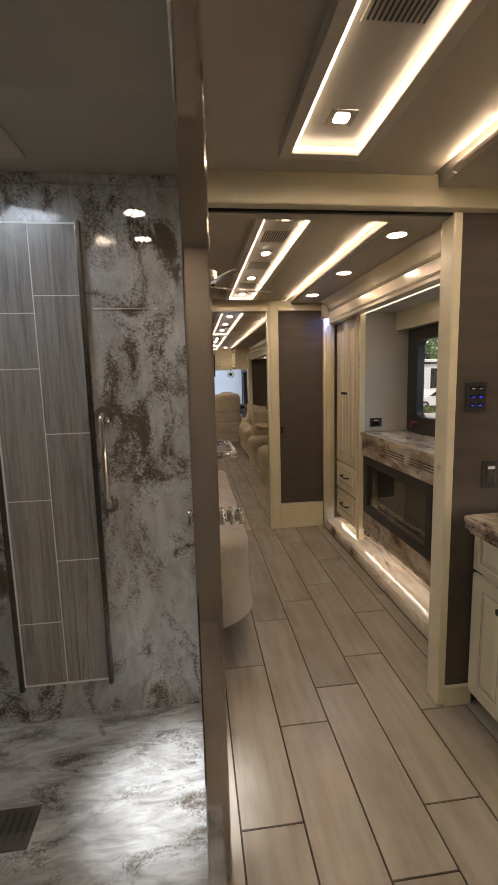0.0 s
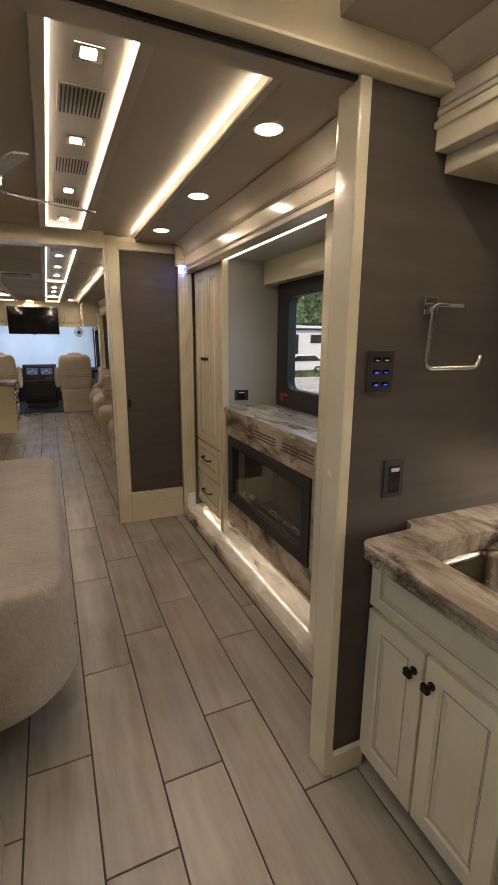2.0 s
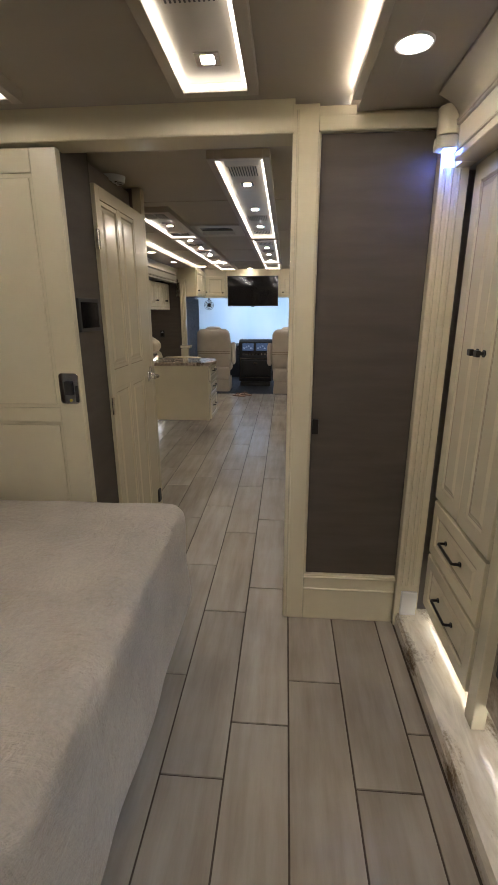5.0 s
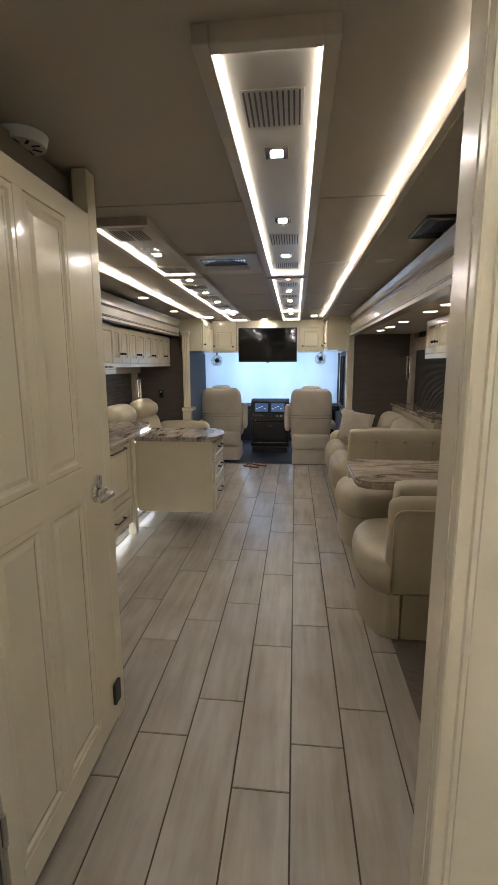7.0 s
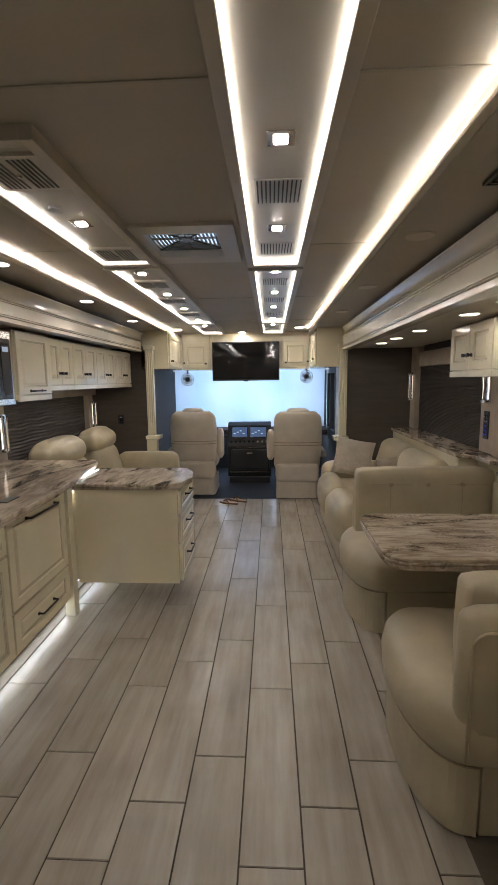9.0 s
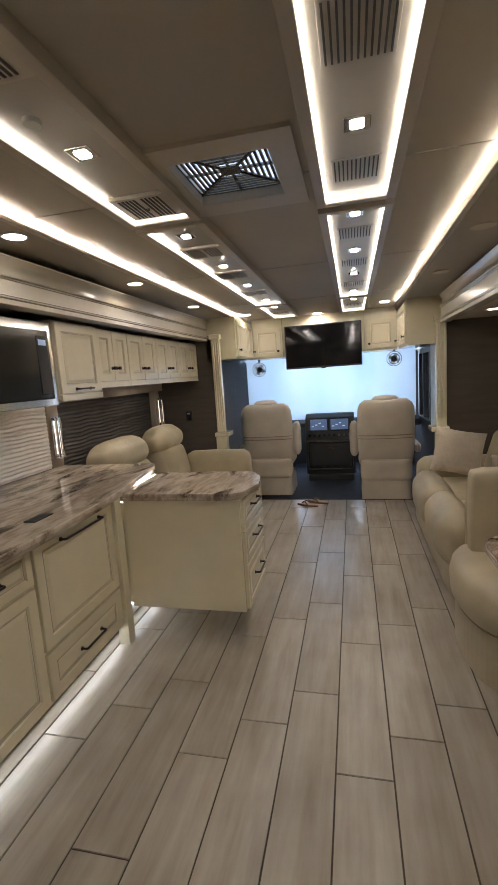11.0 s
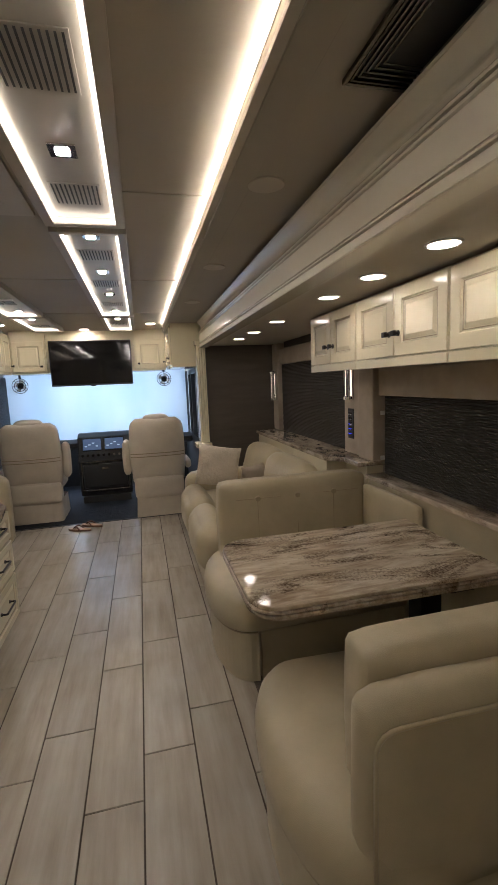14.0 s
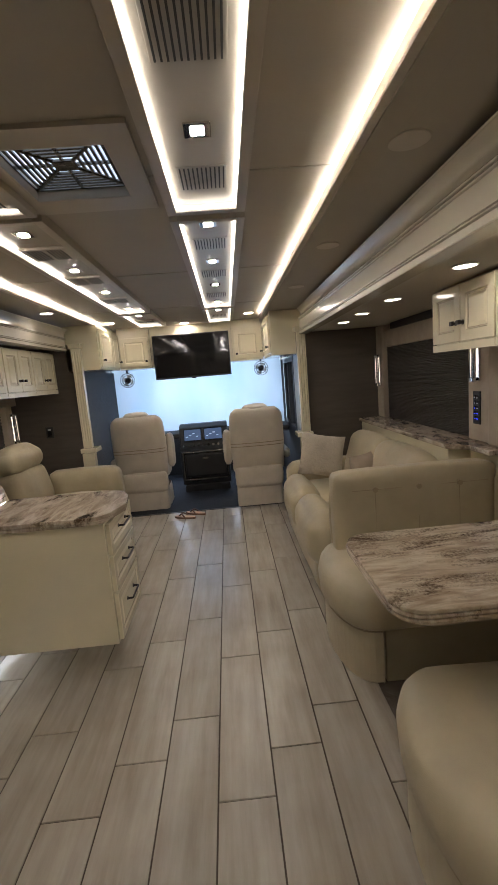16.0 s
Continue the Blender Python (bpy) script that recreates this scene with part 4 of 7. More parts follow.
def shower():
    y = 1.955
    ob = thing("shower_tile_panel", (-0.42, y, 0.22), "tall inset of grey streaked tiles in the marble wall", "tile panel", kind="structure")
    part("backing", box(-0.60, -0.245, y - 0.0115, y + 0.004, 0.215, 2.005), WHITE, ob)
    for x in (-0.6, -0.25):
        part("edge_trim", box(x - 0.012, x + 0.006, y - 0.022, y + 0.003, 0.20, 2.01, 0.003), GRILLE, ob)
    for x0, x1, cuts in ((-0.587, -0.428, (0.222, 0.487, 0.99, 1.49, 1.69, 2.0)), (-0.424, -0.262, (0.222, 0.742, 1.245, 1.752, 2.0))):
        for a, b in zip(cuts, cuts[1:]):
            part("tile", box(x0, x1, y - 0.013, y - 0.005, a + 0.002, b - 0.002, 0.0012, 1), STREAKTILE, ob)
    bar = thing("grab_bar", (-0.21, y, 0.95), "chrome grab bar on the shower wall", "grab bar")
    part("bar", rod(arc([(-0.21, y, 1.31), (-0.21, y - 0.06, 1.31), (-0.205, y - 0.06, 0.96), (-0.205, y, 0.96)], 0.03), 0.013, 12), CHROME, bar, smooth=True)
    for z in (1.31, 0.96):
        part("flange", disc(-0.208, y - 0.004, z, 0.034, 0.012, 24, "y"), CHROME, bar)
    dr = thing("shower_drain", (-0.49, 1.49, 0.05), "square dark drain cover in the shower floor", "drain")
    part("cover", box(-0.56, -0.42, 1.42, 1.56, 0.050, 0.056, 0.002), TOEKICK, dr)
    for k in range(5):
        part("slot", box(-0.545 + k * 0.024, -0.535 + k * 0.024, 1.44, 1.54, 0.056, 0.0566), BLACKMATT, dr)
    beads = thing("shower_dial_marks", (-0.1, y, 1.7), "row of small white marks on the marble", "marks")
    for k in range(26):
        part("mark", box(-0.222 + k * 0.0092, -0.217 + k * 0.0092, y - 0.001, y + 0.004, 1.703, 1.708), WHITE, beads)
    vent = thing("shower_vent", (-0.62, 1.5, 2.06), "pale framed roof vent in the shower ceiling", "vent")
    part("frame", box(-0.72, -0.375, 1.25, 1.835, 2.162, 2.171, 0.004), TRAYRIM, vent)
    part("lens", box(-0.68, -0.475, 1.30, 1.74, 2.157, 2.163, 0.003), WHITE, vent)
    enc = thing("shower_enclosure", (0.15, 0.86, 0.0), "clear glass shower enclosure with brushed steel posts", "shower")
    part("post", box(0.128, 0.168, 0.845, 0.885, 0.05, 2.0995, 0.003), CHROME, enc, "flat brushed steel corner post")
    part("top_rail", box(-0.9, 0.117, 0.845, 0.885, 2.14, 2.17, 0.003), STEEL, enc)
    part("side_rail", box(0.14, 0.162, 0.887, 1.94, 2.075, 2.099, 0.003), STEEL, enc)
    pane = part("glass_pane", box(-0.9, 0.128, 0.862, 0.868, 0.05, 2.139), GLASS, enc)
    pane.visible_shadow = False
    door = part("glass_door", box(0.148, 0.154, 0.92, 1.90, 0.11, 2.04), GLASS, enc)
    door.visible_shadow = False
    for yy in (0.91, 1.91):
        part("door_stile", box(0.142, 0.160, yy - 0.011, yy + 0.011, 0.10, 2.045, 0.002), CHROME, door)
    part("handle", rod(arc([(0.160, 1.05, 1.285), (0.213, 1.05, 1.285), (0.213, 1.22, 1.285), (0.160, 1.22, 1.285)], 0.02), 0.008, 10), CHROME, door, "chrome towel-bar handle", True)
    latch = rod([(0.123, 0.96, 1.19), (0.213, 0.96, 1.19)], 0.011, 12)
    for x in (0.121, 0.178, 0.195, 0.212):
        latch = disc(x, 0.96, 1.19, 0.016, 0.008, 16, "x", latch)
    part("latch", latch, CHROME, door, "ridged chrome door latch", True)


shower()

# ---- bedroom ----
def bed():
    ob = thing("bed", (-0.55, 3.18, 0), "bed under an oatmeal woven bedspread that hangs down its side", "bed")
    x0, x1, y0, y1, top, hem = -1.55, 0.400, 2.25, 4.20, 0.632, 0.205
    near, far = rounded(x0, x1, y0, y1, 0.30, "b", 16), rounded(x0, x1, y0, y1, 0.09, "c", 12)
    corner_near, corner_far = near[1:-2], far[2:-1]
    side = [(x1, y0 + 0.30 + (y1 - y0 - 0.39) * k / 40) for k in range(1, 40)]
    foot = [(x0 + (x1 - 0.30 - x0) * k / 20, y0) for k in range(20)]
    head = [(x1 - 0.09 - (x1 - 0.09 - x0) * k / 20, y1) for k in range(1, 21)]
    line = foot + corner_near + side + corner_far + head
    cx, cy = -0.6, (y0 + y1) / 2
    b = bmesh.new()
    rings = []
    for inset, z in ((0.75, top + 0.004), (0.55, top + 0.004), (0.35, top + 0.002), (0.2, top), (0.10, top - 0.002), (0.055, top - 0.007), (0.026, top - 0.018), (0.010, top - 0.036), (0.002, top - 0.06), (0.0, top - 0.11), (0.002, 0.44), (0.004, 0.37), (-0.006, 0.32), (-0.02, hem)):
        row = []
        for k, (px, py) in enumerate(line):
            d = Vector((cx - px, cy - py))
            q = Vector((px, py)) + d.normalized() * min(inset, d.length * 0.95)
            low = max(0.0, (top - 0.1 - z) / (top - hem))
            n = noise.noise(Vector((q.x * 4, q.y * 4, z * 4)))
            fold = low * (0.005 * math.sin(k * 0.55) + 0.010 * noise.noise(Vector((k * 0.22, z * 3, 5.0))))
            out = -d.normalized() * fold
            w = 0.006 * n + 0.003 * noise.noise(Vector((q.x * 14, q.y * 14, z * 14)))
            row.append(b.verts.new((q.x + out.x + w * 0.5, q.y + out.y, z + w + (0.004 * math.sin(k * 0.3) if z == hem else 0))))
        rings.append(row)
    for p, q in zip(rings, rings[1:]):
        for k in range(len(line) - 1):
            b.faces.new((p[k], p[k + 1], q[k + 1], q[k]))
    b.faces.new(rings[0])
    bmesh.ops.recalc_face_normals(b, faces=b.faces)
    cover = part("bedspread", b, BEDCLOTH, ob, smooth=True)
    part("base", box(-1.52, 0.12, 2.50, 4.00, 0.0, 0.30, 0.01), TOEKICK, ob)
    part("mattress", box(-1.53, 0.20, 2.50, 3.98, 0.30, 0.54, 0.05), PILLOW, ob)
    return cover


bed()


def dotted(x, y0, y1, z, pitch=0.017):
    """A strip of separate small light points."""
    b = None
    for k in range(int((y1 - y0) / pitch)):
        y = y0 + k * pitch
        b = box(x - 0.004, x + 0.004, y - 0.0035, y + 0.0035, z - 0.003, z + 0.003, bm=b)
    return b


def bedroom_slide():
    led = structure("slide_sill_bedroom", prism(((1.345, 0.0), (1.345, 0.05), (1.355, 0.07), (1.88, 0.07), (1.88, 0.0)), 1.955, 4.28, "y"), PALESTONE, "pale onyx-like stone sill along the bedroom slide-out", "sill")
    ob = thing("wardrobe", (1.75, 3.95, 0.07), "tall cream glazed wardrobe with beaded panels and two drawers", "wardrobe")
    part("body", box(1.475, 1.88, 3.70, 4.25, 0.13, 1.92), CREAM, ob)
    part("plinth", box(1.56, 1.88, 3.70, 4.25, 0.07, 0.13), TOEKICK, ob)
    part("corner_post", box(1.455, 1.50, 3.64, 3.70, 0.07, 1.925, 0.004), CREAM, ob)
    front(ob, "door", "x", 1.475, 3.978, 4.228, 0.665, 1.905, -1, knob=(4.003, 1.287), frame=0.06)
    front(ob, "door", "x", 1.475, 3.722, 3.974, 0.665, 1.905, -1, knob=(3.949, 1.287), frame=0.06)
    for z0, z1 in ((0.145, 0.395), (0.41, 0.65)):
        front(ob, "drawer", "x", 1.475, 3.725, 4.225, z0, z1, -1, pull=(3.975, (z0 + z1) / 2 + 0.01, 0.15))
    part("under_light", dotted(1.506, 3.72, 4.24, 0.124), FIRELED, ob, "light strip under the drawers")
    w2 = thing("tall_cabinet", (1.75, 2.2, 0.07), "tall cream glazed cabinet beside the fireplace", "cabinet")
    part("body", box(1.475, 1.88, 1.956, 2.40, 0.16, 1.92), CREAM, w2)
    part("corner_post", box(1.455, 1.50, 2.40, 2.47, 0.07, 1.925, 0.004), CREAM, w2)
    front(w2, "door", "x", 1.475, 1.98, 2.39, 0.665, 1.905, -1, knob=(2.03, 1.29))
    for z0, z1 in ((0.165, 0.395), (0.41, 0.65)):
        front(w2, "drawer", "x", 1.475, 1.98, 2.39, z0, z1, -1, pull=(2.2, (z0 + z1) / 2, 0.15))
    part("wall_side", box(1.52, 1.88, 2.40, 2.41, 0.07, 1.925), BLUEGREY, w2)
    side = structure("wall_window_return", box(1.50, 1.88, 3.665, 3.70, 0.97, 1.925), BLUEGREY, "pale grey return wall beside the bedroom window", "wall")
    fp = thing("fireplace_cabinet", (1.75, 3.05, 0.13), "stone-clad electric fireplace cabinet with a slotted stone mantel", "fireplace")
    part("mantel", box(1.462, 1.88, 2.45, 3.665, 0.955, 0.985, 0.004), GRANITE, fp, "streaked stone mantel top")
    fa = part("fascia", box(1.475, 1.53, 2.45, 3.665, 0.80, 0.953, 0.003), GRANITE, fp)
    for y0 in (2.52, 2.90, 3.28):
        for k in range(3):
            part("slot", box(1.4725, 1.477, y0, y0 + 0.30, 0.905 - k * 0.018, 0.912 - k * 0.018), TOEKICK, fa)
    for y0, y1, z1 in ((2.45, 2.548, 0.798), (3.602, 3.665, 0.798), (2.55, 3.60, 0.333)):
        part("surround", box(1.49, 1.53, y0, y1, 0.17, z1), GRANITE, fp)
    part("carcass", box(1.66, 1.88, 2.45, 3.665, 0.17, 0.955), TOEKICK, fp)
    ins = part("fire_frame", box(1.478, 1.53, 2.55, 3.60, 0.335, 0.40, 0.003, bm=box(1.478, 1.53, 2.55, 3.60, 0.73, 0.80, 0.003, bm=box(1.478, 1.53, 2.55, 2.62, 0.40, 0.73, 0.003, bm=box(1.478, 1.53, 3.53, 3.60, 0.40, 0.73, 0.003)))), BLACKMATT, fp)
    part("fire_back", box(1.60, 1.66, 2.56, 3.59, 0.34, 0.80), FIREGLASS, ins)
    rnd = random.Random(4)
    em = None
    for k in range(260):
        s = rnd.uniform(0.003, 0.0058)
        m = pose(1.565 + rnd.uniform(-0.018, 0.018), rnd.uniform(2.64, 3.52), 0.408 + rnd.uniform(0, 0.012), rnd.uniform(0, 90), rnd.uniform(0, 90), rnd.uniform(0, 90))
        em = merged(em, moved(box(-s, s, -s, s, -s, s), m))
    part("embers", em, EMBER, fp, "bed of clear crystal chips")
    fg = part("fire_glass", box(1.492, 1.497, 2.62, 3.53, 0.40, 0.73), GLASS, ins)
    fg.visible_shadow = False
    for y0, y1 in ((2.47, 3.63),):
        part("toe_light", dotted(1.506, y0, y1, 0.162), FIRELED, fp, "light strip under the fireplace")
    part("toe_board", box(1.56, 1.60, 2.42, 3.665, 0.07, 0.17), PALESTONE, fp)
    outlet(1.60, 3.665, 1.055, "y", -1, 0.10, 0.07)
    hd = thing("slide_header_light", (1.5, 3.05, 1.91), "warm light strip under the slide-out moulding", "lamp")
    part("strip", box(1.458, 1.494, 2.45, 3.64, 1.914, 1.922), HEADLED, hd)
    part("channel", box(1.455, 1.497, 2.45, 3.64, 1.9225, 1.9245), TRAYRIM, hd)
    # window
    win = thing("window_1", (1.88, 3.0, 0.98), "dark-framed bedroom window with rounded corners", "window", kind="structure")
    x = 1.865
    outer, inner = rounded(2.42, 3.60, 0.988, 1.80, 0.02), rounded(2.52, 3.445, 1.11, 1.69, 0.06)
    fr = slab_with_hole(outer, inner, -0.03, 0.028)
    moved(fr, Matrix(((0, 0, 1, x), (1, 0, 0, 0), (0, 1, 0, 0), (0, 0, 0, 1))))
    part("window_frame", fr, BLACKMATT, win)
    g = part("pane", box(x + 0.02, x + 0.024, 2.50, 3.47, 1.08, 1.72), GLASS, win)
    g.visible_shadow = False
    part("mullion", box(x - 0.01, x + 0.04, 2.98, 3.01, 1.10, 1.70), BLACKMATT, win)
    part("latch", box(x - 0.05, x - 0.03, 3.42, 3.50, 1.06, 1.075, 0.003, bm=box(x - 0.055, x - 0.045, 3.47, 3.495, 1.03, 1.075)), plain("red_latch_plastic", (0.35, 0.03, 0.03), 0.4), win, "small red release latch")
    structure("window_valance", box(1.76, 1.88, 2.42, 3.665, 1.78, 1.925, 0.004), CREAM, "cream valance board over the bedroom window", "valance")
    structure("wall_window_top", box(1.88, 1.94, 1.95, 4.36, 1.80, 2.2), BLUEGREY, "grey wall above the bedroom window", "wall")
    structure("wall_window_far", box(1.88, 1.94, 3.60, 4.36, 0.98, 1.80), BLUEGREY, "grey wall beside the bedroom window", "wall")
    structure("wall_window_near", box(1.88, 1.94, 1.95, 2.41, 0.98, 1.80), BLUEGREY, "grey wall beside the bedroom window", "wall")


bedroom_slide()


def divider_panel():
    # cream frame round a dark inset on the divider, and the fluted corner with its motor head
    y = 4.29
    ob = thing("sliding_door_panel", (1.09, y, 0.0), "dark brown woven sliding door panel in a cream frame", "door")
    part("panel", box(0.925, 1.335, y - 0.012, y - 0.003, 0.245, 2.03), DARKWALL, ob)
    fr = box(0.82, 0.915, y - 0.026, y - 0.001, 0.0, 2.12, 0.005)
    part("frame", fr, CREAM, ob)
    part("top_rail", box(0.915, 1.335, y - 0.026, y - 0.001, 2.035, 2.085, 0.005), CREAM, ob)
    part("bottom_rail", box(0.915, 1.335, y - 0.026, y - 0.001, 0.0, 0.24, 0.005), CREAM, ob)
    for z in (0.165, 0.228):
        part("bead", rod([(0.915, y - 0.028, z), (1.335, y - 0.028, z)], 0.005, 6), CREAM, ob)
    part("bead", rod([(0.84, y - 0.028, 0.02), (0.84, y - 0.028, 2.1)], 0.005, 6), CREAM, ob)
    part("bead", rod([(0.917, y - 0.024, 0.245), (0.917, y - 0.024, 2.03)], 0.005, 6), CREAM, ob)
    part("latch", box(0.928, 0.955, y - 0.03, y - 0.012, 0.92, 0.985, 0.004), BLACKMETAL, ob, "black recessed latch")
    c = thing("slide_corner_trim", (1.385, 4.28, 0.07), "cream fluted corner trim of the bedroom slide-out", "trim", kind="structure")
    part("trim", box(1.337, 1.44, y - 0.05, y + 0.06, 0.0, SZ - 0.002, 0.006), CREAM, c)
    for x in (1.355, 1.38, 1.405):
        part("flute", rod([(x, y - 0.052, 0.22), (x, y - 0.052, 1.9)], 0.006, 8), CREAM, c)
    part("base_block", box(1.36, 1.43, y - 0.062, y - 0.045, 0.07, 0.19, 0.003), WHITE, c)
    m = thing("courtesy_light", (1.36, y - 0.06, 1.95), "cream lamp head with a blue-white LED under it", "lamp")
    part("head", prism(rounded(1.305, 1.384, y - 0.12, y - 0.052, 0.03), 1.985, 2.07, "z", 0.004), CREAM, m)
    part("collar", prism(rounded(1.303, 1.374, y - 0.115, y - 0.052, 0.016), 1.945, 1.984, "z", 0.005), CREAM, m)
    part("led", box(1.335, 1.368, y - 0.10, y - 0.062, 1.938, 1.944, 0.002), BLUEGLOW, m)
    part("cap", box(1.386, 1.44, y - 0.124, y - 0.051, 1.90, SZ - 0.004, 0.003), CREAM, c)


divider_panel()


def pocket_door():
    y = 4.285
    ob = thing("pocket_door", (-0.5, y, 0), "cream gloss sliding door drawn back into the wall", "door")
    x1 = -0.072
    part("slab", box(-0.95, x1, y + 0.006, y + 0.036, 0.02, 2.02, 0.003), CREAM, ob)
    for name, a0, a1, z0, z1 in (("stile", x1 - 0.105, x1, 0.02, 2.02), ("stile", -0.95, -0.85, 0.02, 2.02), ("top_rail", -0.85, x1 - 0.105, 1.935, 2.02), ("mid_rail", -0.85, x1 - 0.105, 0.95, 1.015), ("bottom_rail", -0.85, x1 - 0.105, 0.02, 0.13)):
        part(name, box(a0, a1, y - 0.004, y + 0.0055, z0, z1, 0.004, 3), CREAM, ob)
    for z0, z1 in ((0.145, 0.935), (1.03, 1.92)):
        part("panel", box(-0.835, x1 - 0.12, y + 0.001, y + 0.0055, z0, z1, 0.004, 3), CREAM, ob)
    lk = part("lock", prism(rounded(x1 - 0.092, x1 - 0.006, 1.035, 1.17, 0.016), y - 0.014, y - 0.0045, "y", 0.003), CHROME, ob, "polished chrome lock plate")
    part("thumb_turn", box(x1 - 0.068, x1 - 0.030, y - 0.024, y - 0.0145, 1.075, 1.135, 0.006), BLACKMATT, lk)
    part("edge_slot", box(x1 - 0.022, x1 - 0.010, y - 0.018, y - 0.0145, 1.045, 1.115, 0.002), BLACKMATT, lk)
    part("tag", disc(x1 - 0.045, y - 0.0155, 1.052, 0.006, 0.003, 14, "y"), plain("yellow_tag", (0.6, 0.5, 0.08), 0.5), lk)
    structure("wall_hall_side", box(-0.16, -0.095, 4.33, 4.64, 0.0, 2.12), DARKWALL, "dark brown wall at the hall corner", "wall")
    structure("wall_hall_behind_door", box(-0.20, -0.165, 4.64, 5.40, 0.0, 2.12), WALLPLAIN, "plain wall behind the hall door", "wall")
    th = thing("control_screen", (-0.09, 4.5, 1.4), "small black wall control screen", "screen")
    part("housing", box(-0.094, -0.078, 4.36, 4.575, 1.335, 1.48, 0.004), BLACKMATT, th)
    part("display", box(-0.078, -0.0765, 4.378, 4.557, 1.352, 1.463), SCREEN, th)


pocket_door()


def hall_door():
    x = -0.085
    ob = thing("hall_door", (x, 5.0, 0), "cream gloss panelled door with a chrome lever", "door")
    part("slab", box(x - 0.04, x - 0.008, 4.65, 5.36, 0.02, 1.99, 0.004), CREAM, ob)
    for y0, y1 in ((4.70, 4.93), (4.965, 5.195)):
        for z0, z1 in ((0.12, 1.03), (1.13, 1.93)):
            part("panel", panel_front("x", x - 0.010, y0, y1, z0, z1, 1, 0.02, 0.014), CREAM, ob)
    for y0, y1, z0, z1 in ((4.65, 4.705, 0.02, 1.99), (5.19, 5.36, 0.02, 1.99), (4.925, 4.97, 0.02, 1.99), (4.7, 5.20, 1.03, 1.13), (4.7, 5.20, 0.02, 0.12), (4.7, 5.20, 1.93, 1.99)):
        part("rail", box(x - 0.010, x + 0.006 + (0.001 if y1 - y0 > 0.3 else 0), y0, y1, z0, z1, 0.003), CREAM, ob)
    for z in (0.32, 0.95, 1.75):
        part("hinge", rod([(x + 0.008, 4.642, z - 0.045), (x + 0.008, 4.642, z + 0.045)], 0.008, 8), STEEL, ob)
    hd = disc(x + 0.012, 5.27, 1.02, 0.036, 0.012, 24, "x")
    hd = disc(x + 0.03, 5.27, 1.02, 0.02, 0.03, 20, "x", hd)
    hd = rod(arc([(x + 0.02, 5.27, 1.02), (x + 0.075, 5.27, 1.02), (x + 0.08, 5.15, 1.03)], 0.02), 0.012, 10, hd)
    hd = box(x + 0.012, x + 0.03, 5.255, 5.285, 1.045, 1.085, 0.004, bm=hd)
    part("handle", hd, CHROME, ob, "chrome lever handle", True)
    part("bumper", box(x + 0.006, x + 0.02, 5.31, 5.362, 0.11, 0.20, 0.004), BLACKMATT, ob, "black door catch")
    structure("hall_end_post", box(x - 0.05, x + 0.004, 5.364, 5.43, 0.0, CZ - 0.002, 0.004), CREAM, "cream end post behind the open hall door", "doorpost")


hall_door()


def ceiling_fan():
    ob = thing("ceiling_fan", (0.215, 3.03, 2.0), "small brushed steel ceiling fan with thin clear-grey blades", "fan")
    part("canopy", disc(0.215, 3.03, 2.105, 0.07, 0.03, 28, radius2=0.05), STEEL, ob, smooth=False)
    part("motor", disc(0.215, 3.03, 2.045, 0.085, 0.075, 32, radius2=0.095), STEEL, ob)
    part("hub", disc(0.215, 3.03, 1.995, 0.03, 0.03, 24), STEEL, ob)
    for k in range(4):
        a = radians(21 + 90 * k)
        r = Matrix.Translation((0.215, 3.03, 1.995)) @ Matrix.Rotation(a, 4, "Z") @ Matrix.Rotation(radians(9), 4, "X")
        bl = part("blade", moved(prism(((0.10, -0.018), (0.44, -0.034), (0.475, -0.024), (0.475, 0.024), (0.44, 0.034), (0.10, 0.018)), -0.003, 0.003, "z"), r), GLASSGREY, ob)
        part("arm", moved(box(0.02, 0.16, -0.014, 0.014, 0.003, 0.010, 0.002), r), STEEL, bl)


GLASSGREY = plain("translucent_grey_acrylic", (0.42, 0.40, 0.37), 0.15, vary=0.05)
ceiling_fan()

# ---- outside, seen through the bedroom window ----
structure("ground", box(-300, 300, -300, 300, -1.15, -1.1), plain("pale_gravel", (0.42, 0.40, 0.36), 0.95, vary=0.25, scale=0.6, grain=0.6, grain_scale=30), "pale gravel and sand ground of the lot", "ground")


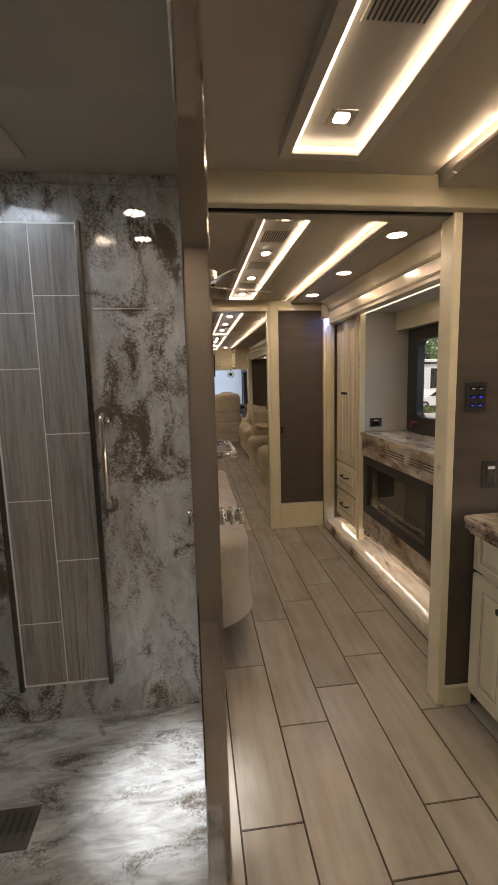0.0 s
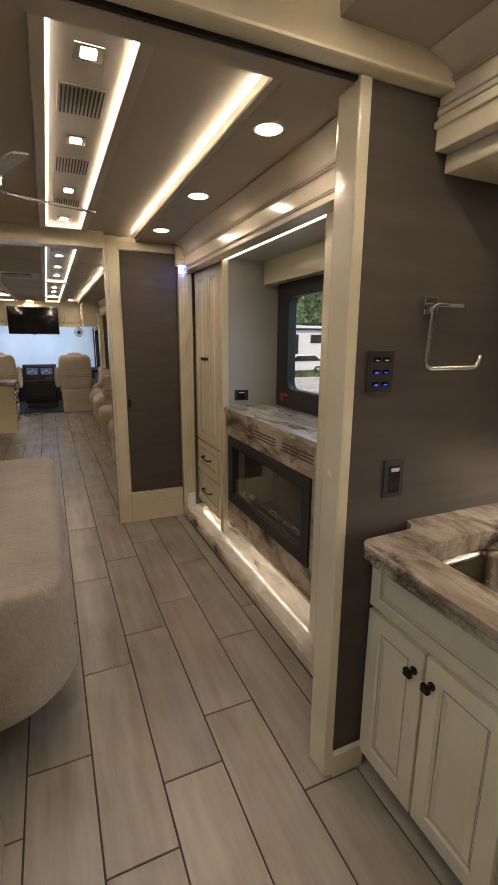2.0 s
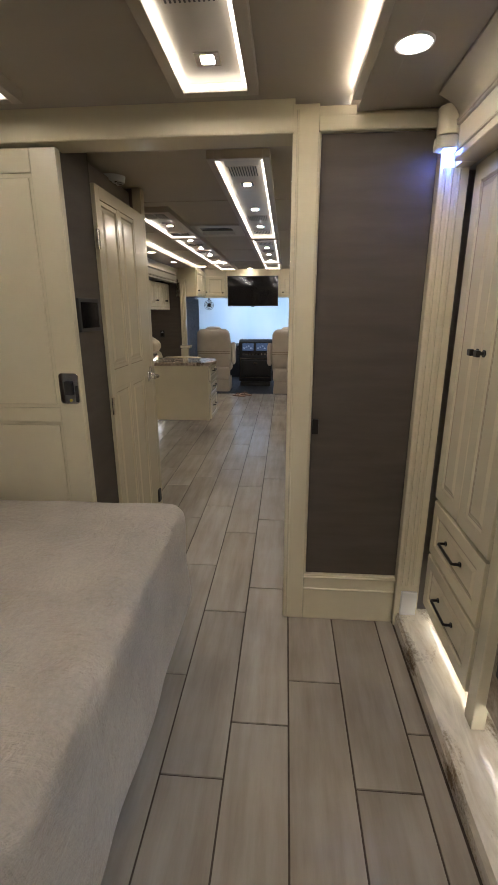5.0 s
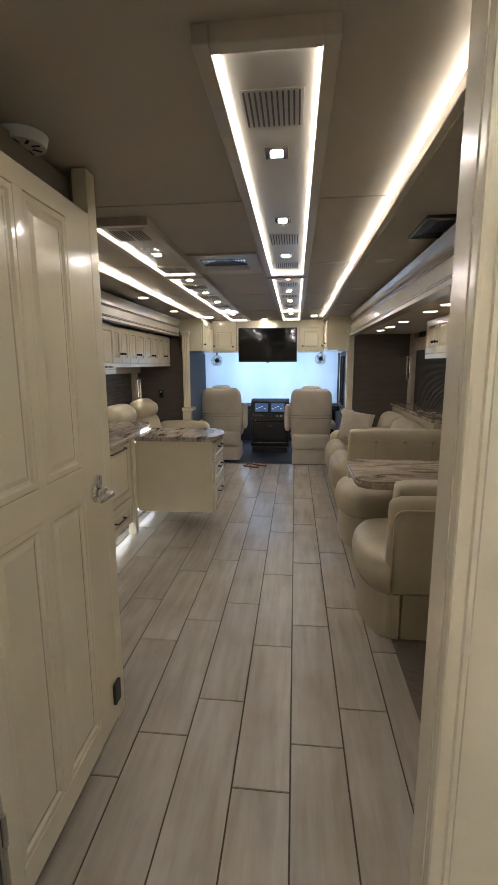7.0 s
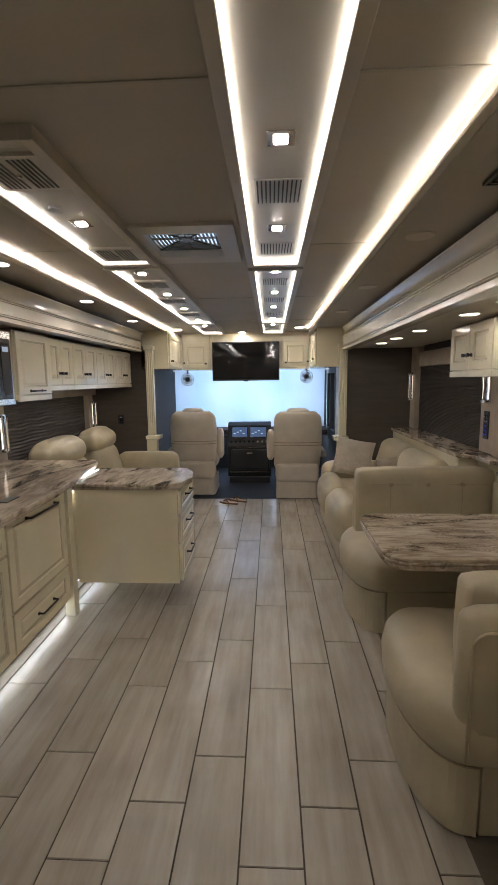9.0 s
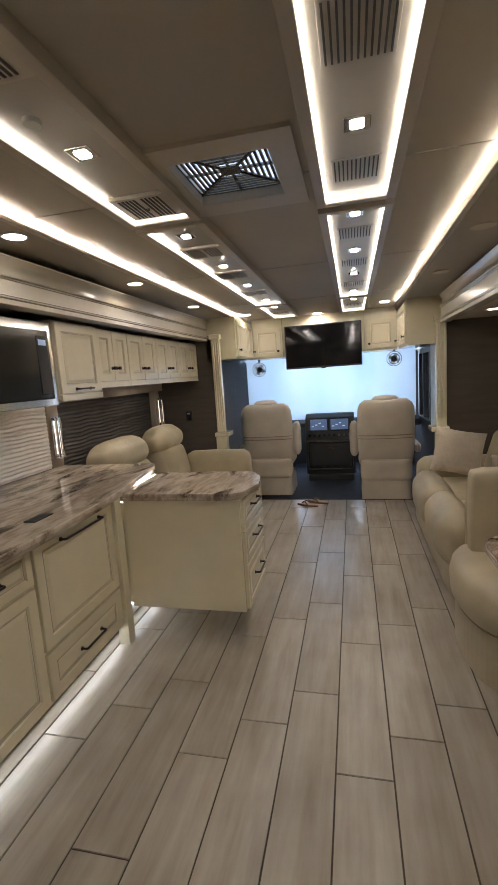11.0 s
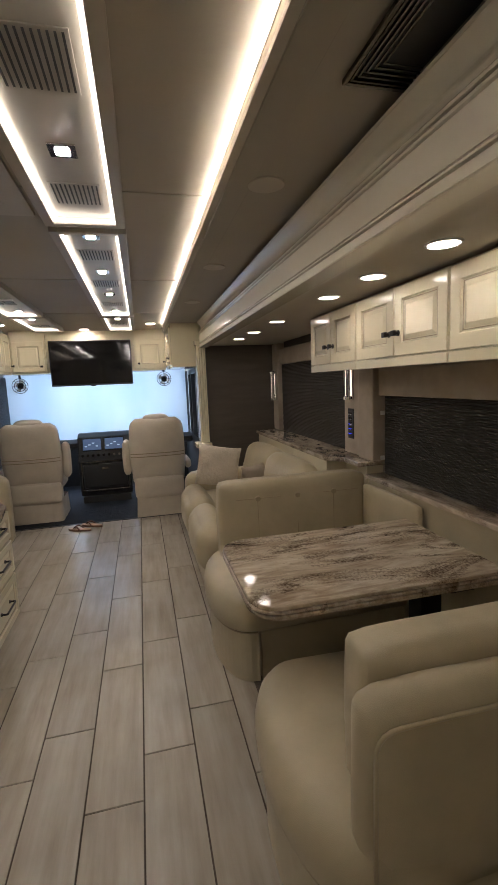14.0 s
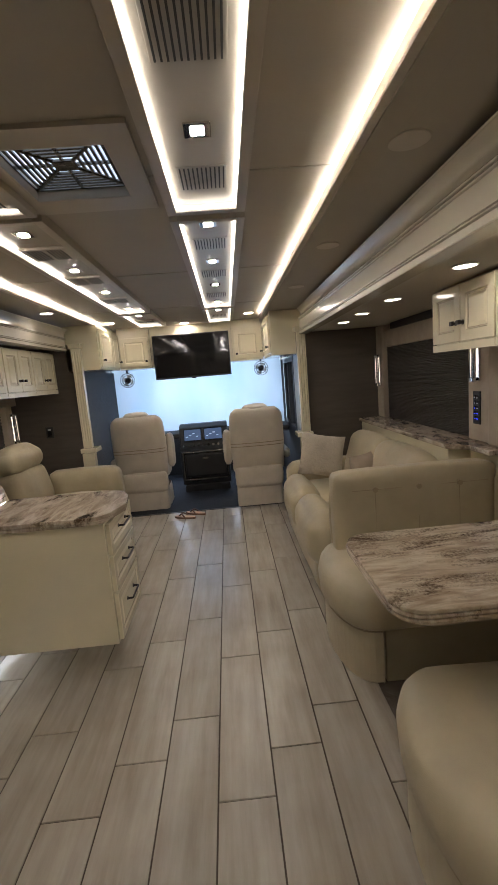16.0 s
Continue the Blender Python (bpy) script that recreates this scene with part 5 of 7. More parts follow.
def outside():
    grass = bmesh.new()
    rnd = random.Random(9)
    for k in range(9000):
        x, y = rnd.uniform(10, 38), rnd.uniform(28, 34.5)
        h, a = rnd.uniform(0.15, 0.4), rnd.uniform(0, math.tau)
        dx, dy = 0.08 * math.cos(a), 0.08 * math.sin(a)
        grass.faces.new([grass.verts.new(p) for p in ((x - dx, y - dy, -1.1), (x + dx, y + dy, -1.1), (x + dy * 2, y - dx * 2, -1.1 + h))])
    tagged(part("grass_strip", grass, plain("rough_grass", (0.09, 0.12, 0.04), 0.9, vary=0.35, scale=1)), "strip of rough green grass behind the gravel", "grass", kind="stuff")
    tr = thing("travel_trailer", (24, 36, -1.1), "white travel trailer with a black swoosh parked across the lot", "trailer")
    cap = [(25.4 + 2.3 * math.sin(k * math.pi / 20), 1.15 + 1.5 * math.cos(k * math.pi / 20)) for k in range(11)]
    part("body", prism([(16.5, -0.5), (16.5, 2.55), (19.0, 2.65)] + cap + [(27.3, 0.7), (25.2, 0.45), (24.9, -0.5)], 35.0, 37.5, "y", 0.06), WHITE, tr)
    part("skirt", box(16.6, 24.9, 34.97, 34.995, -0.45, -0.05), BLACKMATT, tr)
    sw = bmesh.new()
    pts = [(25.0 + 0.2 * k, 1.55 + 0.55 * math.sin(k / 10 * 2.6)) for k in range(11)]
    for k, ((a, z), (c, w)) in enumerate(zip(pts, pts[1:])):
        sw.faces.new([sw.verts.new(p) for p in ((a, 34.985, z), (c, 34.985, w), (c, 34.985, w + 0.14 * (1 - k / 12)), (a, 34.985, z + 0.14 * (1 - k / 13)))])
    part("swoosh", sw, BLACKMATT, tr)
    part("roof_unit", prism(rounded(21.5, 22.9, 2.63, 2.95, 0.12, "cd"), 35.7, 36.7, "y"), BLACKGLOSS, tr)
    part("awning", rod([(17.5, 34.9, 2.35), (23.6, 34.9, 2.35)], 0.08, 10), BLACKMATT, tr)
    for x0, x1, z0, z1 in ((17.6, 18.6, 1.1, 1.9), (19.4, 20.1, 0.0, 1.9), (21.3, 22.5, 1.2, 1.9), (23.4, 24.0, 0.1, 1.95)):
        part("window", box(x0, x1, 34.95, 34.99, z0, z1, 0.01), BLACKGLOSS, tr)
    for x in (20.6, 21.7):
        wh = part("wheel", disc(x, 35.05, -0.7, 0.4, 0.3, 24, "y"), BLACKMATT, tr)
        part("rim", disc(x, 34.87, -0.7, 0.22, 0.03, 20, "y"), STEEL, wh)
    car = thing("parked_car", (20, 31, -1.1), "white parked car on the gravel in front of the trailer", "car")
    part("body", prism(((15.5, -0.8), (15.6, -0.3), (16.5, -0.15), (17.2, 0.35), (18.9, 0.4), (19.8, -0.1), (20.0, -0.8)), 30.2, 32.0, "y", 0.08), WHITE, car)
    part("side_window", prism(((16.75, -0.1), (17.3, 0.28), (18.8, 0.32), (19.4, -0.08)), 30.17, 30.2, "y"), BLACKGLOSS, car)
    for x in (16.4, 19.1):
        wh = part("wheel", disc(x, 30.3, -0.78, 0.32, 0.24, 24, "y"), BLACKMATT, car)
        part("rim", disc(x, 30.16, -0.78, 0.2, 0.02, 20, "y"), STEEL, wh)
    bark = plain("grey_bark", (0.12, 0.09, 0.07), 0.9, vary=0.3, scale=12, grain=0.8, grain_scale=40)
    leaf = plain("dark_green_leaves", (0.07, 0.13, 0.035), 0.6, vary=0.5, scale=0.8)
    for n, (x, y, s) in enumerate(((16, 46, 2.2), (22, 49, 2.6), (28, 47, 2.3), (34, 50, 2.7), (40, 48, 2.4))):
        t = thing("tree", (x, y, -1.1), "leafy green tree behind the trailer", "tree", "trees behind the lot")
        trunk = rod([(x, y, -1.1), (x + 0.1, y, 1.0), (x, y + 0.15, 1.6 * s), (x + 0.1, y, 2.6 * s)], 0.14 * s, 8)
        for k in range(6):
            a = k * 1.05 + n
            trunk = rod([(x, y, 1.3 + 0.5 * k), (x + 0.9 * s * math.cos(a), y + 0.9 * s * math.sin(a), 2.4 + 0.7 * k), (x + 1.5 * s * math.cos(a), y + 1.5 * s * math.sin(a), 2.9 + 0.8 * k)], 0.05 * s, 6, trunk)
        part("trunk", trunk, bark, t)
        cr = bmesh.new()
        rnd = random.Random(20 + n)
        for c in range(46):
            cx, cy, cz = x + rnd.gauss(0, 1.25 * s), y + rnd.gauss(0, 1.2 * s), 1.75 * s + rnd.gauss(0, 0.8 * s)
            for k in range(60):
                p = Vector((cx + rnd.gauss(0, 0.3 * s), cy + rnd.gauss(0, 0.3 * s), cz + rnd.gauss(0, 0.24 * s)))
                u = Vector((rnd.gauss(0, 1), rnd.gauss(0, 1), rnd.gauss(0, 1))).normalized() * 0.24
                v = u.orthogonal() * 0.6
                cr.faces.new([cr.verts.new(p + d) for d in (-u, v, u, -v)])
        part("crown", cr, leaf, t)


outside()

# ---- kitchen ----
def kitchen():
    ob = thing("kitchen_base_cabinet", (-1.2, 6.8, 0), "cream glazed kitchen base cabinet on a lit toe space", "cabinet")
    x = -0.775
    part("body", box(-1.55, x, 5.90, 7.44, 0.11, 0.855), CREAM, ob)
    part("toe_kick", box(-1.55, x - 0.09, 5.90, 8.2, 0.02, 0.11), WHITE, ob)
    part("toe_light", box(x - 0.085, x - 0.075, 5.90, 8.2, 0.095, 0.105), TOELED, ob, "bright light strip in the toe space")
    part("end_leg", box(-0.80, -0.735, 7.39, 7.455, 0.0, 0.868, 0.004), CREAM, ob)
    front(ob, "drawer", "x", x, 6.77, 7.385, 0.13, 0.345, 1, pull=(7.08, 0.235, 0.17))
    front(ob, "drawer", "x", x, 6.77, 7.385, 0.36, 0.845, 1, pull=(7.10, 0.80, 0.31), label="deep dishwasher-drawer front")
    for y0 in (6.28, 5.92):
        front(ob, "door", "x", x, y0, y0 + 0.475 if y0 > 6 else y0 + 0.345, 0.13, 0.66, 1, knob=(y0 + 0.05, 0.58))
        front(ob, "drawer", "x", x, y0, y0 + 0.475 if y0 > 6 else y0 + 0.345, 0.675, 0.845, 1, pull=(y0 + 0.22, 0.76, 0.15), frame=0.035)
    top = thing("kitchen_worktop", (-1.1, 7.0, 0.86), "long polished brown streaked stone worktop", "countertop")
    out = [(-1.55, 5.90), (-0.665, 5.90), (-0.665, 6.9), (-0.675, 7.2), (-0.70, 7.45), (-0.745, 7.70), (-0.78, 8.02), (-0.83, 8.12), (-1.55, 8.12)]
    part("slab", prism(out, 0.878, 0.905, "z", 0.005), GRANITE, top)
    inn = [(x0 - (0.012 if x0 > -1.4 else 0), y0) for x0, y0 in out]
    part("edge", prism(inn, 0.858, 0.877, "z", 0.004), GRANITE, top)
    b2 = thing("kitchen_corner_cabinet", (-1.2, 7.8, 0), "cream base cabinet behind the peninsula", "cabinet")
    part("body", box(-1.55, -0.86, 7.46, 8.10, 0.11, 0.855), CREAM, b2)
    hob = thing("worktop_cover", (-1.0, 6.75, 0.905), "small dark pop-up socket in the worktop", "socket")
    part("ring", box(-0.86, -0.80, 6.86, 6.98, 0.905, 0.910, 0.002), BLACKMETAL, hob)


kitchen()


def peninsula():
    ob = thing("peninsula_drawer_unit", (-0.4, 7.75, 0.10), "cream pull-out drawer unit hanging clear of the floor", "cabinet")
    part("body", box(-0.735, -0.062, 7.475, 7.99, 0.19, 0.822, 0.003), CREAM, ob)
    x = -0.062
    for z0, z1 in ((0.20, 0.445), (0.46, 0.64), (0.655, 0.81)):
        front(ob, "drawer", "x", x, 7.50, 7.965, z0, z1, 1, pull=(7.73, (z0 + z1) / 2 + 0.02, 0.15), frame=0.035)
    part("runner", box(-0.80, -0.735, 7.50, 7.97, 0.20, 0.80), CREAM, ob)
    top = thing("peninsula_worktop", (-0.35, 7.72, 0.83), "polished brown streaked stone worktop with a rounded end", "countertop")
    out = [(-0.745, 7.455)] + [(-0.03 - 0.12 + 0.12 * math.sin(a), 7.455 + 0.10 - 0.10 * math.cos(a)) for a in [k * math.pi / 16 for k in range(9)]] + [(0.01, 7.68), (-0.02, 7.86), (-0.08, 7.97), (-0.14, 8.0), (-0.745, 8.0)]
    part("slab", prism(out, 0.842, 0.864, "z", 0.005), GRANITE, top)
    part("edge", prism([(min(px, px - 0.008 if px > -0.7 else px), py) for px, py in out], 0.823, 0.841, "z", 0.004), GRANITE, top)
    li = thing("worktop_edge_light", (-0.74, 7.7, 0.87), "light strip under the worktop edge", "lamp")
    part("strip", box(-0.765, -0.748, 7.48, 7.98, 0.848, 0.856), BASELED, li)


peninsula()


def upper_cabinet(name, x, out, y0, y1, z0, z1, doors, back, label, pull=False):
    ob = thing(name, (x, (y0 + y1) / 2, z0), label, "cabinet", "overhead cabinets")
    a, b = sorted((x, back))
    part("body", box(a, b, y0, y1, z0, z1, 0.003), CREAM, ob)
    w = (y1 - y0) / doors
    for k in range(doors):
        u0, u1 = y0 + k * w + 0.003, y0 + (k + 1) * w - 0.003
        if pull:
            front(ob, "door", "x", x, u0, u1, z0 + 0.03, z1 - 0.01, out, pull=((u0 + u1) / 2, z0 + 0.055, 0.15))
        else:
            kn = u1 - 0.03 if k % 2 == 0 and doors > 1 else u0 + 0.03
            front(ob, "door", "x", x, u0, u1, z0 + 0.03, z1 - 0.01, out, knob=(kn, z0 + 0.12))
    part("light_rail", box(min(x, x + out * 0.02), max(x, x + out * 0.02), y0, y1, z0 - 0.012, z0 + 0.026, 0.004), CREAM, ob)
    return ob


for y0, y1 in ((7.985, 8.42), (8.425, 8.93), (8.935, 9.45), (9.455, 9.97)):
    upper_cabinet("overhead_cabinet", -1.12, 1, y0, y1, 1.46, 1.845, 2, -1.55, "cream glazed overhead cabinet with a pair of raised-panel doors")
upper_cabinet("overhead_cabinet", -1.10, 1, 7.55, 7.98, 1.40, 1.85, 1, -1.55, "cream overhead cabinet with a single lift-up door", True)
for x, y in ((-1.25, 8.2), (-1.25, 9.2)):
    downlight(x, y, 1.459, 0.03)


def microwave():
    ob = thing("microwave", (-1.3, 7.2, 1.38), "built-in microwave with a dark glass door and steel rim", "microwave")
    part("body", box(-1.55, -1.10, 6.85, 7.54, 1.37, 1.83, 0.006), STEEL, ob)
    part("door", box(-1.10, -1.085, 6.88, 7.49, 1.41, 1.78, 0.004), BLACKGLOSS, ob)
    part("window", box(-1.085, -1.081, 6.95, 7.36, 1.46, 1.73), BLACKGLOSS, ob)
    part("keypad", box(-1.085, -1.082, 7.39, 7.47, 1.44, 1.75), BLACKMATT, ob)
    part("clock", box(-1.082, -1.0815, 7.40, 7.46, 1.70, 1.73), DASHMARK, ob)
    u = thing("overhead_cabinet", (-1.3, 6.4, 1.40), "cream overhead cabinet beside the microwave", "cabinet", "overhead cabinets")
    part("body", box(-1.55, -1.12, 5.95, 6.84, 1.40, 1.85), CREAM, u)
    for y0 in (5.96, 6.405):
        front(u, "door", "x", -1.12, y0, y0 + 0.43, 1.43, 1.84, 1, knob=(y0 + 0.38 if y0 < 6 else y0 + 0.05, 1.5))


microwave()

structure("kitchen_splashback_wall", box(-1.60, -1.566, 5.90, 8.02, 0.905, 1.37), RIPPLETILE, "plain wall behind the kitchen tiles", "wall")
structure("kitchen_splashback", ripple_sheet(-1.563, 1, 5.90, 8.02, 0.907, 1.369, 70, 110), RIPPLETILE, "rippled pale splashback tiles", "wall")


def wavy_shade(x, y0, y1, z0, z1):
    """A shade with uneven level ribs that wander and merge like ripples."""
    b = bmesh.new()
    ny, nz = 60, 150
    rows = []
    for j in range(nz + 1):
        z = z0 + (z1 - z0) * j / nz
        row = []
        for i in range(ny + 1):
            y = y0 + (y1 - y0) * i / ny
            w = noise.noise(Vector((y * 6, z * 7, 2.0)))
            row.append(b.verts.new((x + 0.005 * math.sin(math.tau * z / 0.03 + 2.2 * w), y, z)))
        rows.append(row)
    for p, q in zip(rows, rows[1:]):
        for i in range(ny):
            b.faces.new((p[i], p[i + 1], q[i + 1], q[i]))
    bmesh.ops.recalc_face_normals(b, faces=b.faces)
    for f in b.faces:
        f.smooth = True
    return merged(b, box(x - 0.06, x - 0.008, y0, y1, z0, z1))


structure("kitchen_window_valance", box(-1.70, -1.54, 8.14, 9.98, 1.36, 1.458, 0.005), TAUPE, "pale taupe valance over the ribbed shade", "valance")
structure("kitchen_window_shade", wavy_shade(-1.60, 8.16, 9.75, 0.60, 1.36), WEAVE, "dark ribbed shade behind the recliners", "shade")
for y in (8.06, 9.82):
    structure("window_post", box(-1.66, -1.545, y - 0.06, y + 0.06, 0.60, 1.458, 0.006), TAUPE, "padded taupe post beside the shade", "trim")


def sconce(x, y, z, out, h=0.26):
    ob = thing("wall_sconce", (x, y, z), "narrow chrome wall lamp with twin lit tubes", "lamp", "wall sconces")
    a, b = sorted((x, x + out * 0.014))
    part("plate", box(a, b, y - 0.042, y + 0.042, z - h / 2, z + h / 2, 0.004), STEEL, ob)
    for d in (-0.022, 0.022):
        part("tube", rod([(x + out * 0.035, y + d, z - h * 0.42), (x + out * 0.035, y + d, z + h * 0.42)], 0.009, 10), CHROME, ob)
        for s in (-0.46, 0.44):
            part("end_cap", disc(x + out * 0.035, y + d, z + h * s, 0.013, 0.02, 12), CHROME, ob)
    part("diffuser", rod([(x + out * 0.026, y, z - h * 0.40), (x + out * 0.026, y, z + h * 0.40)], 0.005, 8), SCONCEGLOW, ob)
    for s in (-0.46, 0.44):
        part("bracket", box(*sorted((x + out * 0.012, x + out * 0.04)), y - 0.008, y + 0.008, z + h * s - 0.006, z + h * s + 0.006), CHROME, ob)


SCONCEGLOW = glow("sconce_tube", (1.0, 0.85, 0.66), 0.9)
sconce(-1.545, 8.06, 1.12, 1, 0.30)
sconce(-1.545, 9.85, 1.14, 1, 0.30)


# ---- seats ----
# leather darkened for the shade along bench seams and round the buttons
SHADEDSEAM = plain("shaded_leather_seam", (0.32, 0.265, 0.17), 0.5, vary=0.1)
SEAM = plain("brown_leather_seam", (0.27, 0.22, 0.145), 0.6, vary=0.1)


def recliner(y0, y1, arm_far):
    ob = thing("recliner", (-1.1, (y0 + y1) / 2, 0), "cream leather recliner with a rolled headrest", "recliner", "recliners")
    part("base", cushion(-1.45, -0.60, y0, y1, 0.03, 0.30, 0.04, 0.005, 8, 1), LEATHER, ob, smooth=True)
    part("seat", cushion(-1.25, -0.55, y0 + 0.01, y1 - 0.01, 0.28, 0.50, 0.09, 0.03, 10, 2), LEATHER, ob, smooth=True)
    back = moved(cushion(-0.14, 0.14, y0 + 0.01, y1 - 0.01, 0.0, 0.42, 0.10, 0.03, 10, 3), Matrix.Translation((-1.24, 0, 0.42)) @ Matrix.Rotation(radians(-14), 4, "Y"))
    part("backrest", back, LEATHER, ob, smooth=True)
    head = moved(cushion(-0.14, 0.14, y0 + 0.01, y1 - 0.01, 0.0, 0.24, 0.11, 0.03, 10, 4), Matrix.Translation((-1.31, 0, 0.77)) @ Matrix.Rotation(radians(-10), 4, "Y"))
    part("headrest", head, LEATHER, ob, smooth=True)
    if arm_far:
        part("armrest", cushion(-1.22, -0.53, y1, y1 + 0.20, 0.03, 0.70, 0.07, 0.012, 10, 5), LEATHER, ob, smooth=True)
    return ob


recliner(8.20, 8.86, False)
recliner(9.12, 9.66, True)
con = thing("seat_console", (-0.9, 8.99, 0), "cream leather console with two cup holders between the recliners", "console")
part("body", cushion(-1.25, -0.60, 8.87, 9.11, 0.03, 0.60, 0.04, 0.005, 8, 6), LEATHER, con, smooth=True)
for x in (-0.80, -0.92):
    part("cup_holder", ring(x, 8.99, 0.607, 0.038, 0.006, 24), BLACKMETAL, con)
    part("cup_well", disc(x, 8.99, 0.606, 0.036, 0.004, 24), BLACKMATT, con)


def dinette_bench(y_back, front_dir, label):
    """A dinette bench: padded seat with a round aisle end on a skirted base, and a two-layer back."""
    s = front_dir
    ob = thing("dinette_bench", (1.6, y_back, 0), label, "bench", "dinette benches")
    yb, yf = y_back, y_back + s * 0.72
    lo, hi = min(yb, yf), max(yb, yf)
    def outline(grow):
        pts = []
        for k in range(25):
            a = math.pi * k / 24
            pts.append((1.205 - (0.185 + grow) * math.sin(a) ** 0.8, (yb + yf) / 2 - s * (0.36 + grow * 0.6) * math.cos(a)))
        return pts
    edge = outline(0.0)
    part("skirt", prism(outline(-0.012) + [(1.21, yf), (1.21, yb)], 0.0, 0.262, "z", 0.008), LEATHER, ob)
    part("base", box(1.222, 2.02, lo + 0.012, hi - 0.012, 0.0, 0.262, 0.006), LEATHER, ob)
    seat_line = outline(0.012) + [(1.55, yf), (2.02, yf), (2.02, yb), (1.55, yb)]
    b = bmesh.new()
    n = len(seat_line)
    cx, cy = 1.50, (lo + hi) / 2
    rings = []
    for z, inset in ((0.266, 0.012), (0.28, 0.0), (0.36, -0.006), (0.41, 0.006), (0.438, 0.028), (0.455, 0.065), (0.464, 0.13), (0.468, 0.22)):
        row = []
        for px, py in seat_line:
            d = Vector((cx - px, cy - py))
            q = Vector((px, py)) + d.normalized() * min(inset, d.length * 0.9)
            row.append(b.verts.new((q.x, q.y, z + 0.004 * noise.noise(Vector((px * 5, py * 5, z * 3))))))
        rings.append(row)
    for p, q in zip(rings, rings[1:]):
        for k in range(n):
            b.faces.new((p[k], p[(k + 1) % n], q[(k + 1) % n], q[k]))
    b.faces.new(rings[0])
    mid = b.verts.new((cx, cy, 0.470))
    for k in range(n):
        b.faces.new((rings[-1][k], rings[-1][(k + 1) % n], mid))
    bmesh.ops.recalc_face_normals(b, faces=b.faces)
    part("seat", b, LEATHER, ob, smooth=True)
    part("welt", rod([(px, py, 0.266) for px, py in edge], 0.005, 6), SEAM, ob)
    y0, y1 = sorted((yb - s * 0.005, yb + s * 0.10))
    part("backrest", cushion(1.138, 2.02, y0, y1, 0.262, 0.792, 0.052, 0.006, 14, 7 + int(yb)), LEATHER, ob, smooth=True)
    pipe = arc([(1.158, yb - s * 0.010, 0.29), (1.158, yb - s * 0.010, 0.735), (1.985, yb - s * 0.010, 0.735), (1.985, yb - s * 0.010, 0.29)], 0.06)
    part("piping", rod(pipe, 0.0055, 6), LEATHER, ob, smooth=True)
    y0, y1 = sorted((yb + s * 0.085, yb + s * 0.225))
    inner = part("inner_pad", cushion(1.132 if s < 0 else 1.19, 2.05, y0, y1, 0.40, 0.896 if s < 0 else 0.845, 0.036, 0.010, 14, 9 + int(yb)), LEATHER, ob, smooth=True)
    def skin(x, z):
        u, v = (x - 1.60) / 0.44, (z - 0.638) / 0.238
        return (x, yb + s * (0.2245 + 0.010 * (1 - u * u) * (1 - v * v)), z)
    part("panel_seam", rod([skin(1.225 + 0.77 * k / 16, 0.797) for k in range(17)], 0.0022, 6), SHADEDSEAM, inner)
    for x in (1.354, 1.598, 1.83):
        part("button", disc(*skin(x, 0.797), 0.015, 0.022, 16, "y"), SHADEDSEAM, inner)
        part("seam", rod([skin(x, 0.47 + 0.32 * k / 8) for k in range(9)], 0.0026, 6), SHADEDSEAM, inner)
    if s < 0:
        part("side_bolster", cushion(2.02, 2.066, yb - 0.80, yb - 0.225, 0.46, 0.825, 0.025, 0.006, 10, 21), LEATHER, ob, "padded cushion along the slide-out wall", True)
    return ob


dinette_bench(7.95, -1, "cream leather dinette bench with a buttoned back and rounded aisle end")
dinette_bench(6.03, 1, "cream leather dinette bench whose plain back faces the hall")


def dinette_table():
    ob = thing("dinette_table", (1.55, 6.9, 0), "polished streaked stone dinette table with a stepped rounded edge", "table")
    def line(g):
        x0, x1, y0, y1 = 1.035 + g, 2.02, 6.57 + g, 7.245 - g
        return rounded(x0, x1, y0, y1, 0.11, "ad", 8)
    part("top", prism(line(0.004), 0.726, 0.742, "z", 0.006, 3), TABLESTONE, ob)
    part("upper_bead", prism(line(0.0), 0.715, 0.7255, "z", 0.004, 3), GRANITE, ob)
    part("edge_groove", prism(line(0.009), 0.7105, 0.7145, "z"), GRANITE, ob)
    part("middle_bead", prism(line(0.002), 0.699, 0.710, "z", 0.004, 3), GRANITE, ob)
    part("lower_edge", prism(line(0.014), 0.684, 0.6985, "z", 0.005, 3), GRANITE, ob)
    part("pedestal", box(1.85, 1.95, 6.86, 6.96, 0.0, 0.684, 0.006), BLACKMETAL, ob)
    part("wall_bracket", box(1.95, 2.068, 6.80, 7.02, 0.55, 0.684, 0.006), BLACKMATT, ob)


dinette_table()


